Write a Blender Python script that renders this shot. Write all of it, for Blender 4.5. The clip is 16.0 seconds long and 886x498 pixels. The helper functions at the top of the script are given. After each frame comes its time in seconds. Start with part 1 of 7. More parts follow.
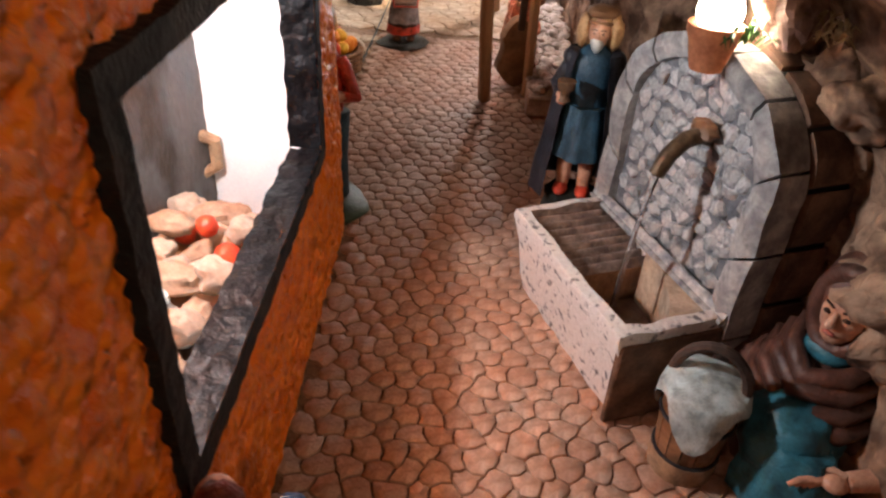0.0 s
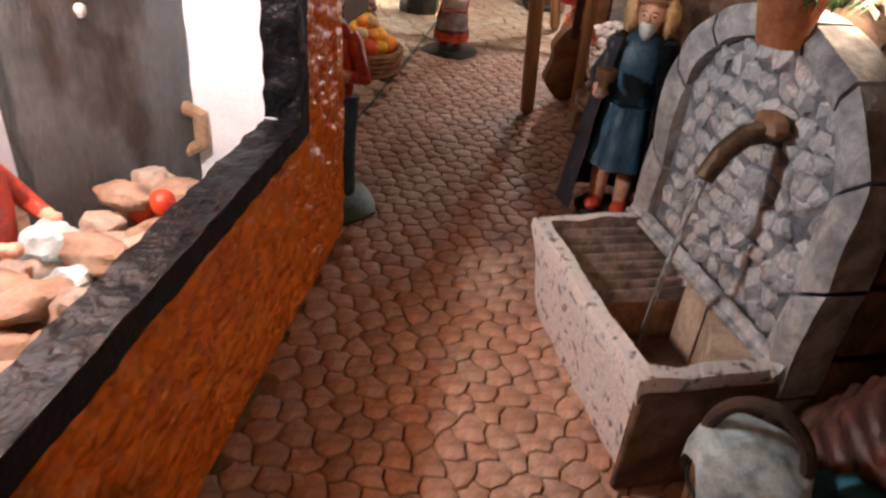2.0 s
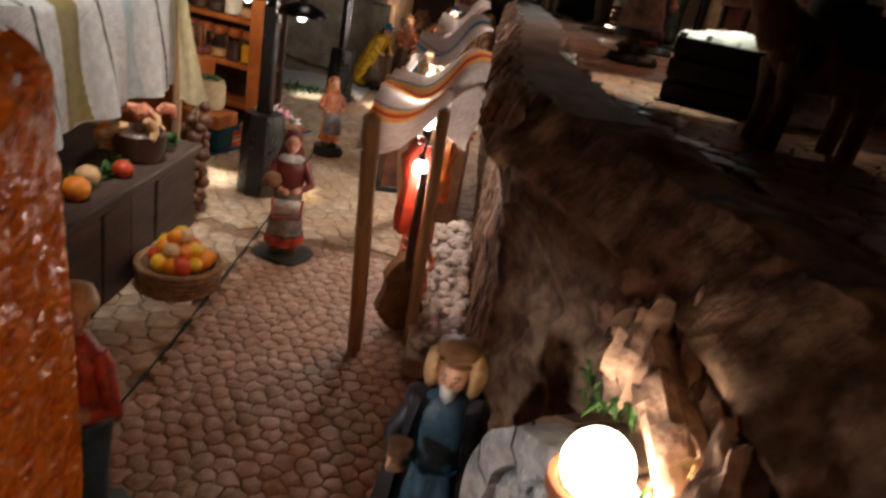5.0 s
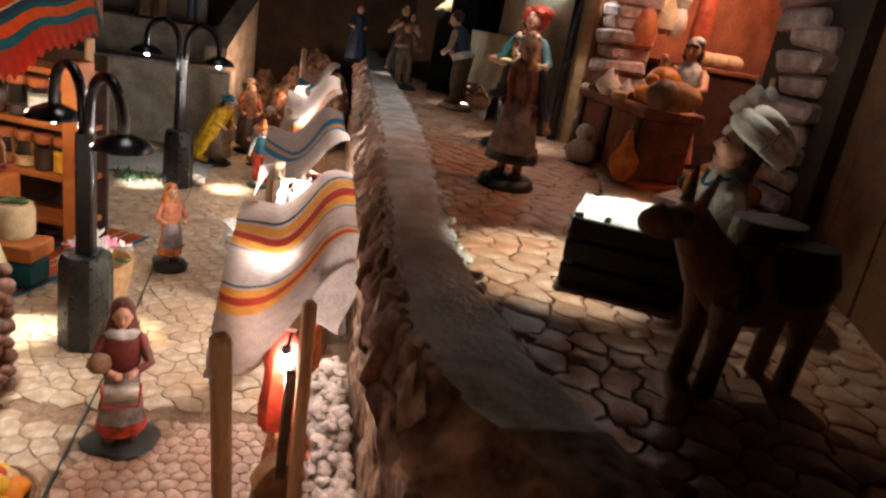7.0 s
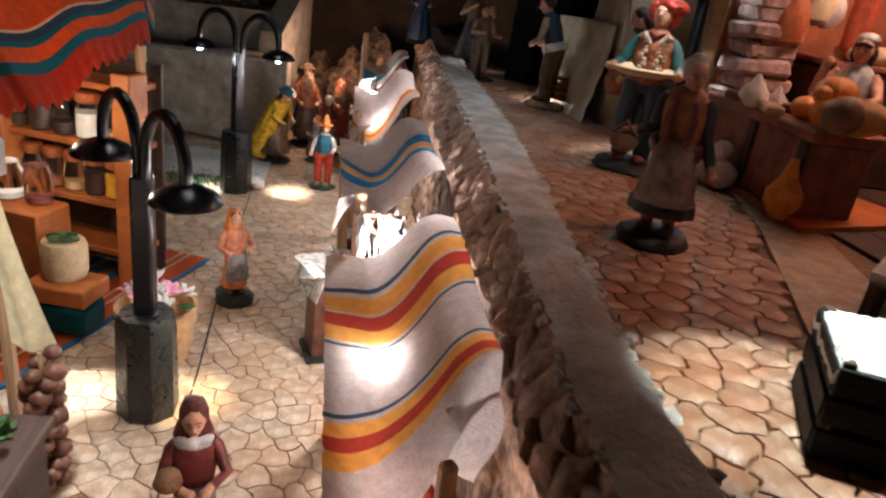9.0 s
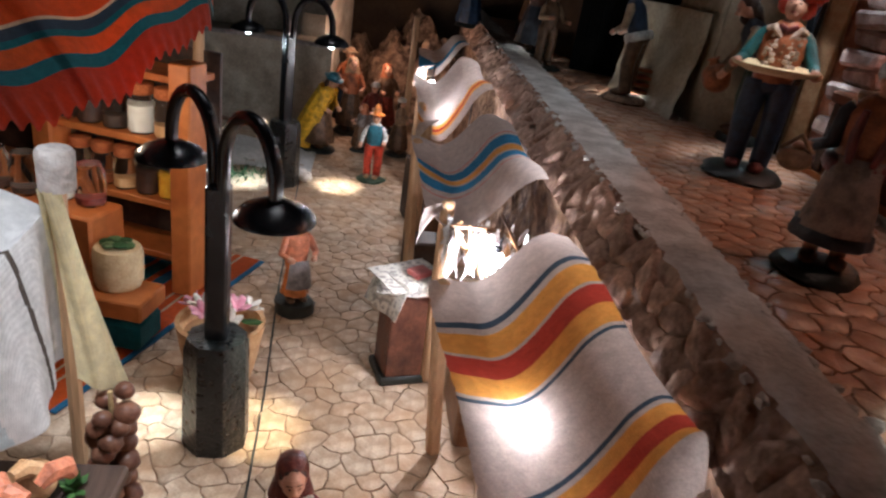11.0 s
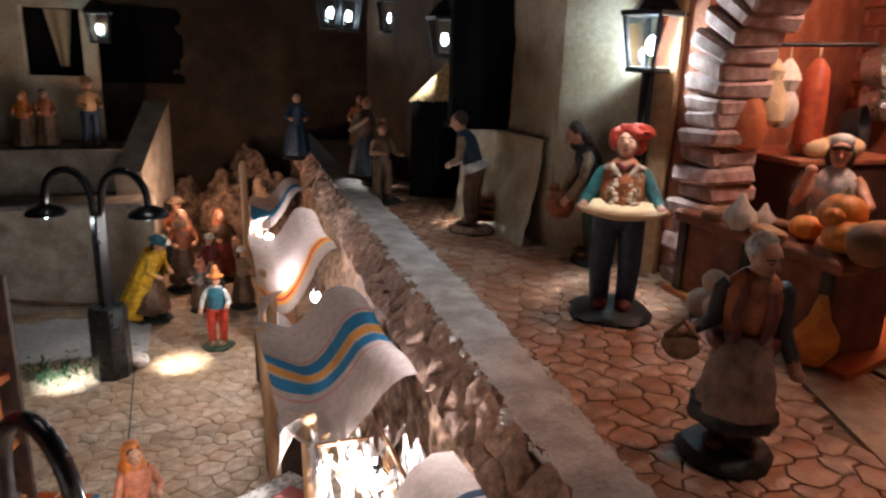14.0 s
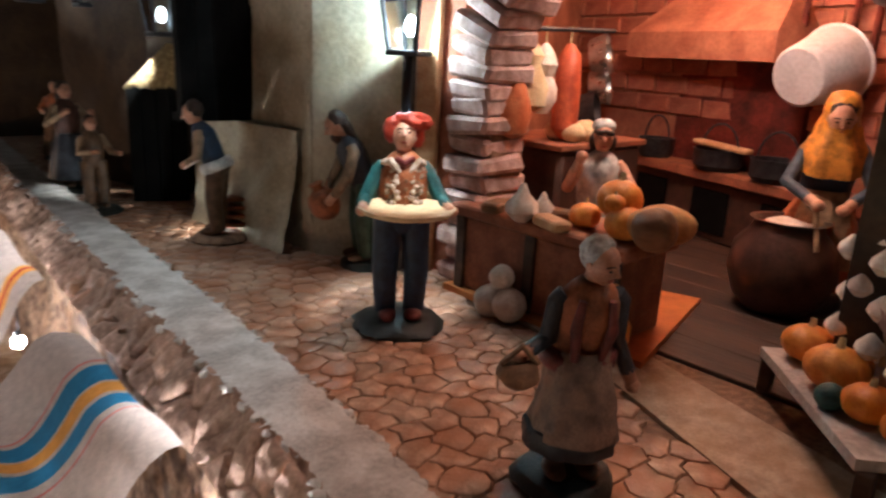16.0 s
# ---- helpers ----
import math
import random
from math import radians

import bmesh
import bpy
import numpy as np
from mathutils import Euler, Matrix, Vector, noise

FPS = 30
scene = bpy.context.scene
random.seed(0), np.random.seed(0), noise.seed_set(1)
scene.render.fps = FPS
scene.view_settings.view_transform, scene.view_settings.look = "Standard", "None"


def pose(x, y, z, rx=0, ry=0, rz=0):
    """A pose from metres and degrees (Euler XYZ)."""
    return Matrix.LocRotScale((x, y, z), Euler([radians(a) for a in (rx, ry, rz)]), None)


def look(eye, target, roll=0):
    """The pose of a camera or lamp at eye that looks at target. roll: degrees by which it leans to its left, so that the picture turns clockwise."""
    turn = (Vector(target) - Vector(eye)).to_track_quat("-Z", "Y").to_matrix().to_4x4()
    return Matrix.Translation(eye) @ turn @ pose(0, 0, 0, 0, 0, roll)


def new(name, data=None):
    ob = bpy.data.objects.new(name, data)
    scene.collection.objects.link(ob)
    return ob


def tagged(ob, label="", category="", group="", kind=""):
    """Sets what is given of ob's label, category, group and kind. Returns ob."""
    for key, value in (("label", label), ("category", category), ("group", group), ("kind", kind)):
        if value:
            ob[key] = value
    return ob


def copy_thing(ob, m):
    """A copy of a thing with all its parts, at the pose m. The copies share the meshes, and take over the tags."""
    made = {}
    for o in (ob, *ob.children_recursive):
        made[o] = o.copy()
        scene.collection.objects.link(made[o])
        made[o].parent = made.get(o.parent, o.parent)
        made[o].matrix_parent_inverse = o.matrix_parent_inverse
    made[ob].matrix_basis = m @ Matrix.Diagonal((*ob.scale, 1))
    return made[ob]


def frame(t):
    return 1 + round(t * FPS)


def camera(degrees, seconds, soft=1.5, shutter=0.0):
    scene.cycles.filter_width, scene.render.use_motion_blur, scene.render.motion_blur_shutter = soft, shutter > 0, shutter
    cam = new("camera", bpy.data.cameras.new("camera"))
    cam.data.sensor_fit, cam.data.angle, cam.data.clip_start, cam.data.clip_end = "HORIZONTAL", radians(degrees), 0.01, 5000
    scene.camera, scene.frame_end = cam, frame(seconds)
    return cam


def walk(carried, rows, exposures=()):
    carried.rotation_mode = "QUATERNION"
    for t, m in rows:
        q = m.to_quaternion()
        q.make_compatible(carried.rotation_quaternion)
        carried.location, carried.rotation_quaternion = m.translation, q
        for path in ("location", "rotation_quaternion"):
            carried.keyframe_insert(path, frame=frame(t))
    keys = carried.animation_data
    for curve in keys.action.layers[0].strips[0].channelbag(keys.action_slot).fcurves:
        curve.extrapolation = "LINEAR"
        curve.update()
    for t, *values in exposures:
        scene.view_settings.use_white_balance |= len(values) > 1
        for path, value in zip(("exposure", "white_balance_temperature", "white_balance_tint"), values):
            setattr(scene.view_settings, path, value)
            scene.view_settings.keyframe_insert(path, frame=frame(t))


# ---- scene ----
cam = camera(65.5, 16.0, 2.3, .5)
PATH = [
    (0, (0.125, -0.124, 0.244), (0.049, 1.527, -0.882), 3.8),
    (0.5, (0.138, -0.115, 0.23), (-0.015, 1.529, -0.899), 4.4),
    (1, (0.141, -0.107, 0.219), (-0.186, 1.502, -0.923), 3.4),
    (1.5, (0.146, -0.097, 0.204), (-0.188, 1.524, -0.919), 4.3),
    (2, (0.15, -0.078, 0.202), (-0.101, 1.605, -0.849), 5.7),
    (2.5, (0.147, -0.063, 0.199), (-0.06, 1.648, -0.815), 7.4),
    (3, (0.149, -0.051, 0.199), (0.02, 1.681, -0.794), 8.7),
    (3.5, (0.148, -0.039, 0.21), (0.028, 1.714, -0.745), 9.2),
    (4, (0.147, -0.012, 0.229), (0.049, 1.783, -0.646), 12.0),
    (4.5, (0.161, 0.006, 0.258), (0.096, 1.839, -0.54), 11.5),
    (5, (0.165, 0.027, 0.279), (0.214, 1.879, -0.472), 11.1),
    (5.2, (0.168, 0.029, 0.285), (0.243, 1.906, -0.4), 10.5),
    (7.3, (0.137, 0.153, 0.367), (0.591, 1.998, -0.257), 9.6),
    (7.5, (0.13, 0.164, 0.375), (0.543, 2.012, -0.268), 8.1),
    (8, (0.12, 0.194, 0.378), (0.436, 2.052, -0.293), 8.7),
    (8.2, (0.118, 0.211, 0.38), (0.432, 2.06, -0.314), 8.2),
    (10.3, (0.066, 0.324, 0.37), (0.389, 2.145, -0.39), 9.4),
    (10.5, (0.059, 0.328, 0.368), (0.391, 2.151, -0.386), 10.8),
    (11, (0.046, 0.347, 0.372), (0.328, 2.157, -0.43), 9.0),
    (11.5, (0.041, 0.363, 0.372), (0.3, 2.173, -0.438), 8.7),
    (12, (0.039, 0.381, 0.375), (0.287, 2.172, -0.478), 6.2),
    (12.5, (0.037, 0.393, 0.379), (0.308, 2.2, -0.435), 6.8),
    (13, (0.041, 0.4, 0.388), (0.354, 2.221, -0.378), 6.8),
    (13.5, (0.058, 0.42, 0.408), (0.596, 2.232, -0.246), 6.2),
    (14, (0.063, 0.434, 0.427), (0.722, 2.245, -0.109), 2.0),
    (14.5, (0.063, 0.449, 0.421), (0.876, 2.133, -0.291), 2.6),
    (15, (0.063, 0.46, 0.425), (0.977, 2.123, -0.209), 3.3),
    (15.5, (0.066, 0.485, 0.424), (1.177, 2.05, -0.139), 2.9),
    (16, (0.077, 0.518, 0.422), (1.379, 1.936, -0.12), 2.9),
]
EXPOSURE = [(0, -.04, 6400, 10), (1, -.2, 6400, 10), (2, -.42, 6400, 10), (3, -.32, 6400, 10), (4, -.5, 6500, 10), (4.5, -.65, 7000, 10), (5.2, -.68, 7000, 10), (7.3, .2, 6700, 10), (8.2, .08, 6400, 10), (10.3, -.1, 5800, 8), (11, -.31, 5800, 8), (12, -.49, 5800, 8), (13, -.51, 5900, 8), (14, .05, 6100, 9), (15, .06, 6000, 6), (16, .45, 5900, 3)]
walk(cam, [(t, look(eye, target, roll)) for t, eye, target, roll in PATH], EXPOSURE)

# ---- body ----
# world and lamps
world = bpy.data.worlds.new("room_dark")
scene.world = world
world.use_nodes = True
world.node_tree.nodes["Background"].inputs[0].default_value = (1.0, 0.62, 0.42, 1)
world.node_tree.nodes["Background"].inputs[1].default_value = 0.018


def lamp(name, kind, m, power, colour, size=0.004, **more):
    data = bpy.data.lights.new(name, kind)
    data.energy, data.color = power, colour
    if kind == "AREA":
        data.size = size
    else:
        data.shadow_soft_size = size
    if kind == "SPOT":
        data.spot_size, data.spot_blend = radians(more.get("cone", 60)), more.get("blend", 0.5)
    ob = new(name, data)
    ob.matrix_world = m
    return ob


# unseen spots added overhead to light streets and house, then the model's bulbs
lamp("near_fill_spot", "SPOT", look((-.10, -.45, .95), (.07, .12, .0)), 5.4, (1, .58, .40), .05, cone=25, blend=1)
lamp("house_fill_spot", "SPOT", look((.42, -.52, .58), (.03, .18, .12)), 6.2, (1, .62, .36), .05, cone=37, blend=.9)
lamp("overhead_fill_spot", "SPOT", look((.02, 1.12, 1.25), (.05, 1.05, .1)), 11.5, (1, .93, .90), .10, cone=47, blend=.9)
lamp("overhead_fill_spot", "SPOT", look((.50, .50, 1.20), (.35, .74, .2)), 8.4, (1, .62, .46), .08, cone=32, blend=1)
lamp("overhead_fill_spot", "SPOT", look((-.02, .42, 1.15), (-.17, .58, .22)), 80, (1, .98, .97), .06, cone=21, blend=.5)
lamp("figure_spot", "SPOT", look((.36, .80, .64), (.383, .888, .35)), 6.0, (.98, .97, .95), .006, cone=19, blend=.8)
lamp("pot_bulb_light", "POINT", pose(.2285, .1655, .1712), .30, (1, .85, .65), .006)
lamp("stall_bulb_light", "POINT", pose(.150, .515, .128), .16, (1, .72, .58), .004)
lamp("stall_bulb_light", "POINT", pose(.139, .605, .157), .32, (1, .93, .88), .004)
lamp("stall_bulb_light", "POINT", pose(.148, .812, .158), 1.5, (1, .94, .92), .004)
lamp("stall_bulb_light", "POINT", pose(.176, 1.205, .150), .6, (1, .92, .9), .004)
lamp("stall_bulb_light", "POINT", pose(.141, 1.37, .182), .9, (1, .92, .88), .004)
lamp("shelf_bulb_light", "POINT", pose(-.175, .92, .225), .35, (1, .74, .5), .006)
lamp("crowd_bulb_light", "POINT", pose(.06, 1.74, .19), .8, (1, .62, .42), .004)
lamp("house_light", "POINT", pose(-.035, .085, .205), 2.3, (.95, .97, 1), .010)
# unseen lamps added in the top of the kitchen arch and above the hood
lamp("kitchen_fill", "POINT", pose(.548, .805, .56), 1.8, (1, .72, .58), .02)
lamp("hood_top_light", "POINT", pose(.735, .865, .575), 1.25, (1, .48, .26), .02)
lamp("lantern_light", "POINT", pose(.455, .984, .440), .42, (.74, .94, 1), .004)
lamp("lantern_spot", "SPOT", look((.452, .985, .420), (.452, .955, .226)), 1.6, (.85, .97, 1), .004, cone=46, blend=.4)
lamp("far_lantern_light", "SPOT", look((.385, 1.372, .425), (.325, 1.435, .226)), 1.6, (.95, .95, .9), .004, cone=38, blend=.7)
lamp("bread_light", "SPOT", look((.316, .512, .43), (.300, .494, .226)), 3.3, (.92, 1, .88), .004, cone=42, blend=.6)

lamp("seller_lantern_light", "SPOT", look((.376, .528, .436), (.388, .452, .226)), .75, (1, .92, .76), .004, cone=58, blend=.7)
lamp("terrace_lantern_light", "POINT", pose(-.088, 1.86, .455), .3, (.85, .97, 1), .004)

# materials
MATS = {}


def mat(name, base, base2=None, rough=.75, scale=90, bump=.35, bscale=420, metal=0, vary=0.0, spec=.35, stretch=None, detail=5, mix=(.38, .66)):
    m = bpy.data.materials.new(name)
    m.use_nodes = True
    nt = m.node_tree
    N, L = nt.nodes, nt.links
    bsdf = N["Principled BSDF"]
    tc, mp = N.new("ShaderNodeTexCoord"), N.new("ShaderNodeMapping")
    L.new(tc.outputs["Object"], mp.inputs[0])
    if stretch:
        mp.inputs["Scale"].default_value = stretch
    n1, n2 = N.new("ShaderNodeTexNoise"), N.new("ShaderNodeTexNoise")
    for n, s, d in ((n1, scale, detail), (n2, bscale, 4)):
        n.inputs["Scale"].default_value = s
        n.inputs["Detail"].default_value = d
        L.new(mp.outputs[0], n.inputs["Vector"])
    base2 = base2 or tuple(c * .55 for c in base)
    ramp = N.new("ShaderNodeValToRGB")
    ramp.color_ramp.elements[0].position, ramp.color_ramp.elements[1].position = mix
    ramp.color_ramp.elements[0].color, ramp.color_ramp.elements[1].color = (*base2, 1), (*base, 1)
    L.new(n1.outputs["Fac"], ramp.inputs[0])
    out = ramp.outputs[0]
    fine = N.new("ShaderNodeMix")
    fine.data_type, fine.blend_type = "RGBA", "OVERLAY"
    fine.inputs["Factor"].default_value = .38
    L.new(out, fine.inputs["A"])
    L.new(n2.outputs["Fac"], fine.inputs["B"])
    out = fine.outputs["Result"]
    if vary:
        info, geo, add = N.new("ShaderNodeObjectInfo"), N.new("ShaderNodeNewGeometry"), N.new("ShaderNodeMath")
        add.operation = "ADD"
        L.new(info.outputs["Random"], add.inputs[0])
        L.new(geo.outputs["Random Per Island"], add.inputs[1])
        frac = N.new("ShaderNodeMath")
        frac.operation = "FRACT"
        L.new(add.outputs[0], frac.inputs[0])
        rng = N.new("ShaderNodeMapRange")
        rng.inputs["To Min"].default_value, rng.inputs["To Max"].default_value = 1 - vary, 1 + vary
        L.new(frac.outputs[0], rng.inputs[0])
        hsv = N.new("ShaderNodeHueSaturation")
        L.new(rng.outputs[0], hsv.inputs["Value"])
        L.new(out, hsv.inputs["Color"])
        out = hsv.outputs[0]
    L.new(out, bsdf.inputs["Base Color"])
    rr = N.new("ShaderNodeMapRange")
    rr.inputs["To Min"].default_value, rr.inputs["To Max"].default_value = max(.05, rough - .15), min(1, rough + .15)
    L.new(n1.outputs["Fac"], rr.inputs[0])
    L.new(rr.outputs[0], bsdf.inputs["Roughness"])
    bsdf.inputs["Metallic"].default_value = metal
    bsdf.inputs["Specular IOR Level"].default_value = spec
    if bump:
        sm, b = N.new("ShaderNodeMath"), N.new("ShaderNodeBump")
        sm.operation = "ADD"
        L.new(n1.outputs["Fac"], sm.inputs[0])
        L.new(n2.outputs["Fac"], sm.inputs[1])
        b.inputs["Strength"].default_value, b.inputs["Distance"].default_value = bump, .0012
        L.new(sm.outputs[0], b.inputs["Height"])
        L.new(b.outputs[0], bsdf.inputs["Normal"])
    MATS[name] = m
    return m


def cloth_mat(name, base, rough=.9):
    """A woven fabric with fine threads both ways."""
    m = mat(name, base, tuple(c * .82 for c in base), rough, 160, 0, 900, spec=.15)
    nt = m.node_tree
    N, L = nt.nodes, nt.links
    tc = N.new("ShaderNodeTexCoord")
    waves = []
    for axis in ("X", "Y"):
        w = N.new("ShaderNodeTexWave")
        w.bands_direction = axis
        w.inputs["Scale"].default_value = 430
        w.inputs["Distortion"].default_value = 1.2
        w.inputs["Detail"].default_value = 1
        L.new(tc.outputs["Object"], w.inputs["Vector"])
        waves.append(w)
    add, b = N.new("ShaderNodeMath"), N.new("ShaderNodeBump")
    L.new(waves[0].outputs["Fac"], add.inputs[0])
    L.new(waves[1].outputs["Fac"], add.inputs[1])
    b.inputs["Strength"].default_value, b.inputs["Distance"].default_value = .35, .0004
    L.new(add.outputs[0], b.inputs["Height"])
    L.new(b.outputs[0], N["Principled BSDF"].inputs["Normal"])
    p = N["Principled BSDF"]
    rng, mul = N.new("ShaderNodeMapRange"), N.new("ShaderNodeMix")
    rng.inputs["From Max"].default_value = 2
    rng.inputs["To Min"].default_value, rng.inputs["To Max"].default_value = .86, 1.08
    mul.data_type, mul.blend_type = "RGBA", "MULTIPLY"
    mul.inputs["Factor"].default_value = 1
    L.new(add.outputs[0], rng.inputs[0])
    L.new(p.inputs["Base Color"].links[0].from_socket, mul.inputs["A"])
    L.new(rng.outputs[0], mul.inputs["B"])
    L.new(mul.outputs["Result"], p.inputs["Base Color"])
    p.inputs["Sheen Weight"].default_value = .15
    tr, mx = N.new("ShaderNodeBsdfTranslucent"), N.new("ShaderNodeMixShader")
    L.new(p.inputs["Base Color"].links[0].from_socket, tr.inputs["Color"])
    mx.inputs[0].default_value = .5
    L.new(p.outputs[0], mx.inputs[1])
    L.new(tr.outputs[0], mx.inputs[2])
    L.new(mx.outputs[0], N["Material Output"].inputs["Surface"])
    return m


def glow_mat(name, colour, strength):
    m = bpy.data.materials.new(name)
    m.use_nodes = True
    p = m.node_tree.nodes["Principled BSDF"]
    p.inputs["Emission Color"].default_value, p.inputs["Emission Strength"].default_value = (*colour, 1), strength
    MATS[name] = m
    return m


def glass_mat(name, colour=(1, 1, 1), rough=.03):
    m = bpy.data.materials.new(name)
    m.use_nodes = True
    p = m.node_tree.nodes["Principled BSDF"]
    p.inputs["Base Color"].default_value, p.inputs["Roughness"].default_value = (*colour, 1), rough
    p.inputs["Transmission Weight"].default_value, p.inputs["IOR"].default_value = 1, 1.45
    MATS[name] = m
    return m


mat("cobble", (.57, .39, .30), (.38, .23, .16), .55, 120, .6, 600, vary=.12, spec=.45)
mat("cobble_pale", (.56, .44, .33), (.36, .25, .17), .62, 70, .5, 500, vary=.12)
mat("cobble_upper", (.58, .38, .27), (.34, .19, .125), .34, 80, .5, 500, vary=.14, spec=.45)
mat("mortar", (.33, .20, .13), (.19, .11, .07), .85, 200, .6, 900)
mat("rock", (.40, .25, .165), (.10, .052, .032), .85, 75, 1.0, 320, mix=(.36, .66))
mat("rock_pale", (.58, .38, .29), (.30, .18, .13), .85, 90, 1.0, 340, vary=.28)
mat("cement", (.70, .65, .61), (.44, .39, .355), .8, 45, 1.0, 300)
mat("orange_plaster", (.90, .23, .010), (.70, .135, .006), .32, 110, 1.0, 420, spec=.5, mix=(.34, .58))
def rugged(name, scale, depth, tall=1.0):
    """Adds carved lumps of real size to the relief of a material."""
    N, L = MATS[name].node_tree.nodes, MATS[name].node_tree.links
    tc, mp, v, b = N.new("ShaderNodeTexCoord"), N.new("ShaderNodeMapping"), N.new("ShaderNodeTexVoronoi"), N.new("ShaderNodeBump")
    mp.inputs["Scale"].default_value = (1, 1, tall)
    mp.inputs["Rotation"].default_value = (.5, 0, 0)
    v.feature = "SMOOTH_F1"
    v.inputs["Scale"].default_value = scale
    v.inputs["Smoothness"].default_value = .5
    L.new(tc.outputs["Object"], mp.inputs[0])
    L.new(mp.outputs[0], v.inputs["Vector"])
    L.new(v.outputs["Distance"], b.inputs["Height"])
    b.invert = True
    b.inputs["Strength"].default_value, b.inputs["Distance"].default_value = .9, depth
    old = N["Principled BSDF"].inputs["Normal"].links[0].from_node
    L.new(b.outputs[0], old.inputs["Normal"])


rugged("orange_plaster", 170, .0022, 1.7)
rugged("rock_pale", 70, .006)
rugged("rock", 60, .007)
def tinted(name, tint, scale, most):
    """Mixes a tint in uneven patches over a whole paved surface, across the stones."""
    N, L = MATS[name].node_tree.nodes, MATS[name].node_tree.links
    geo, n, ramp, mx = N.new("ShaderNodeNewGeometry"), N.new("ShaderNodeTexNoise"), N.new("ShaderNodeMapRange"), N.new("ShaderNodeMix")
    n.inputs["Scale"].default_value, n.inputs["Detail"].default_value = scale, 6
    L.new(geo.outputs["Position"], n.inputs["Vector"])
    ramp.inputs["From Min"].default_value, ramp.inputs["From Max"].default_value = .40, .62
    ramp.inputs["To Max"].default_value = most
    L.new(n.outputs["Fac"], ramp.inputs[0])
    mx.data_type, mx.blend_type = "RGBA", "MIX"
    p = N["Principled BSDF"]
    L.new(ramp.outputs[0], mx.inputs["Factor"])
    L.new(p.inputs["Base Color"].links[0].from_socket, mx.inputs["A"])
    mx.inputs["B"].default_value = (*tint, 1)
    L.new(mx.outputs["Result"], p.inputs["Base Color"])


tinted("cobble_upper", (.36, .13, .055), 26, .62)
tinted("cobble", (.38, .15, .075), 24, .42)
tinted("cobble_pale", (.42, .24, .12), 16, .50)
mat("frame_black", (.018, .019, .022), (.009, .009, .010), .6, 120, .7, 500, spec=.2)
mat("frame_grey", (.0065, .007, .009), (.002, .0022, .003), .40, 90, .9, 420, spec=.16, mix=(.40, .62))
mat("white_paint", (.82, .84, .86), (.75, .77, .80), .85, 60, .5, 600)
mat("grey_plank", (.100, .104, .106), (.040, .028, .020), .5, 38, .6, 400, stretch=(1, 1, .45), mix=(.40, .58))
mat("stone_white", (.72, .68, .65), (.20, .19, .20), .75, 210, .8, 420, mix=(.33, .43), detail=3)
mat("stone_grey", (.50, .49, .48), (.18, .19, .215), .7, 150, .9, 520, vary=.22, mix=(.34, .58))
mat("stone_dark", (.26, .26, .27), (.12, .125, .14), .8, 120, .8, 420)
mat("stone_border", (.47, .45, .43), (.23, .22, .225), .75, 110, .8, 420, vary=.1)
mat("stone_tan", (.58, .46, .34), (.34, .25, .18), .75, 90, .7, 420)
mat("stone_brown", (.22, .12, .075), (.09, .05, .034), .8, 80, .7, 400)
mat("trough_inside", (.40, .20, .10), (.22, .10, .05), .5, 90, .5, 420)
mat("wet_ridge", (.34, .25, .21), (.13, .09, .075), .45, 120, .6, 520)
mat("bronze", (.13, .085, .05), (.06, .04, .025), .4, 160, .5, 600, metal=.6)
glass_mat("water", (.97, .98, 1), .02)
glass_mat("jet", (.97, .98, 1), .06)
MATS["jet"].node_tree.nodes["Principled BSDF"].inputs["Transmission Weight"].default_value = .97
glass_mat("jar_glass", (.95, .97, .97), .05)
mat("terracotta", (.55, .22, .10), (.38, .13, .06), .75, 90, .4, 500)
mat("skin", (.66, .36, .24), (.44, .20, .12), .38, 120, .25, 700, spec=.45, mix=(.30, .6))
mat("lips", (.42, .12, .09), (.34, .09, .07), .5, 160, .1, 700)
mat("fleece", (.66, .52, .42), (.40, .26, .18), .8, 160, .8, 600)
mat("skin_dark", (.42, .20, .12), (.32, .14, .08), .45, 160, .15, 700, spec=.4)
mat("hair_dark", (.07, .035, .022), (.03, .015, .01), .45, 220, .7, 700)
mat("hair_red", (.17, .035, .022), (.08, .015, .012), .4, 220, .7, 700)
mat("hair_grey", (.36, .33, .30), (.18, .15, .13), .55, 220, .7, 700)
mat("hair_blond", (.58, .36, .18), (.40, .22, .10), .5, 260, .7, 800)
for nm, c in dict(blue_robe=(.032, .085, .135), black_robe=(.028, .030, .040), teal=(.035, .17, .23), brown_robe=(.12, .05, .035), red=(.58, .06, .03),
                  orange_cloth=(.80, .24, .05), yellow_cloth=(.85, .47, .03), white_cloth=(.72, .70, .66), ochre_cloth=(.80, .33, .05), grey_blue=(.07, .10, .13), grey_cloth=(.28, .24, .23), green_dark=(.05, .085, .05),
                  navy=(.018, .04, .085), brown=(.16, .085, .045), tan=(.42, .27, .16), apron_brown=(.27, .16, .115), pink=(.75, .40, .33), turquoise=(.03, .125, .125), rust=(.42, .13, .05),
                  green=(.10, .20, .08), base_black=(.022, .025, .022), pale_green=(.56, .66, .66), salmon=(.75, .26, .14), wine=(.20, .035, .03)).items():
    mat(nm, c, tuple(v * .36 for v in c), .42, 110, .5, 620, spec=.45, mix=(.30, .62))
mat("wood_pale", (.58, .38, .22), (.44, .26, .14), .6, 60, .4, 400, stretch=(1, 1, .12))
mat("wood_orange", (.62, .22, .06), (.42, .12, .03), .5, 60, .4, 400, stretch=(.2, .2, .2))
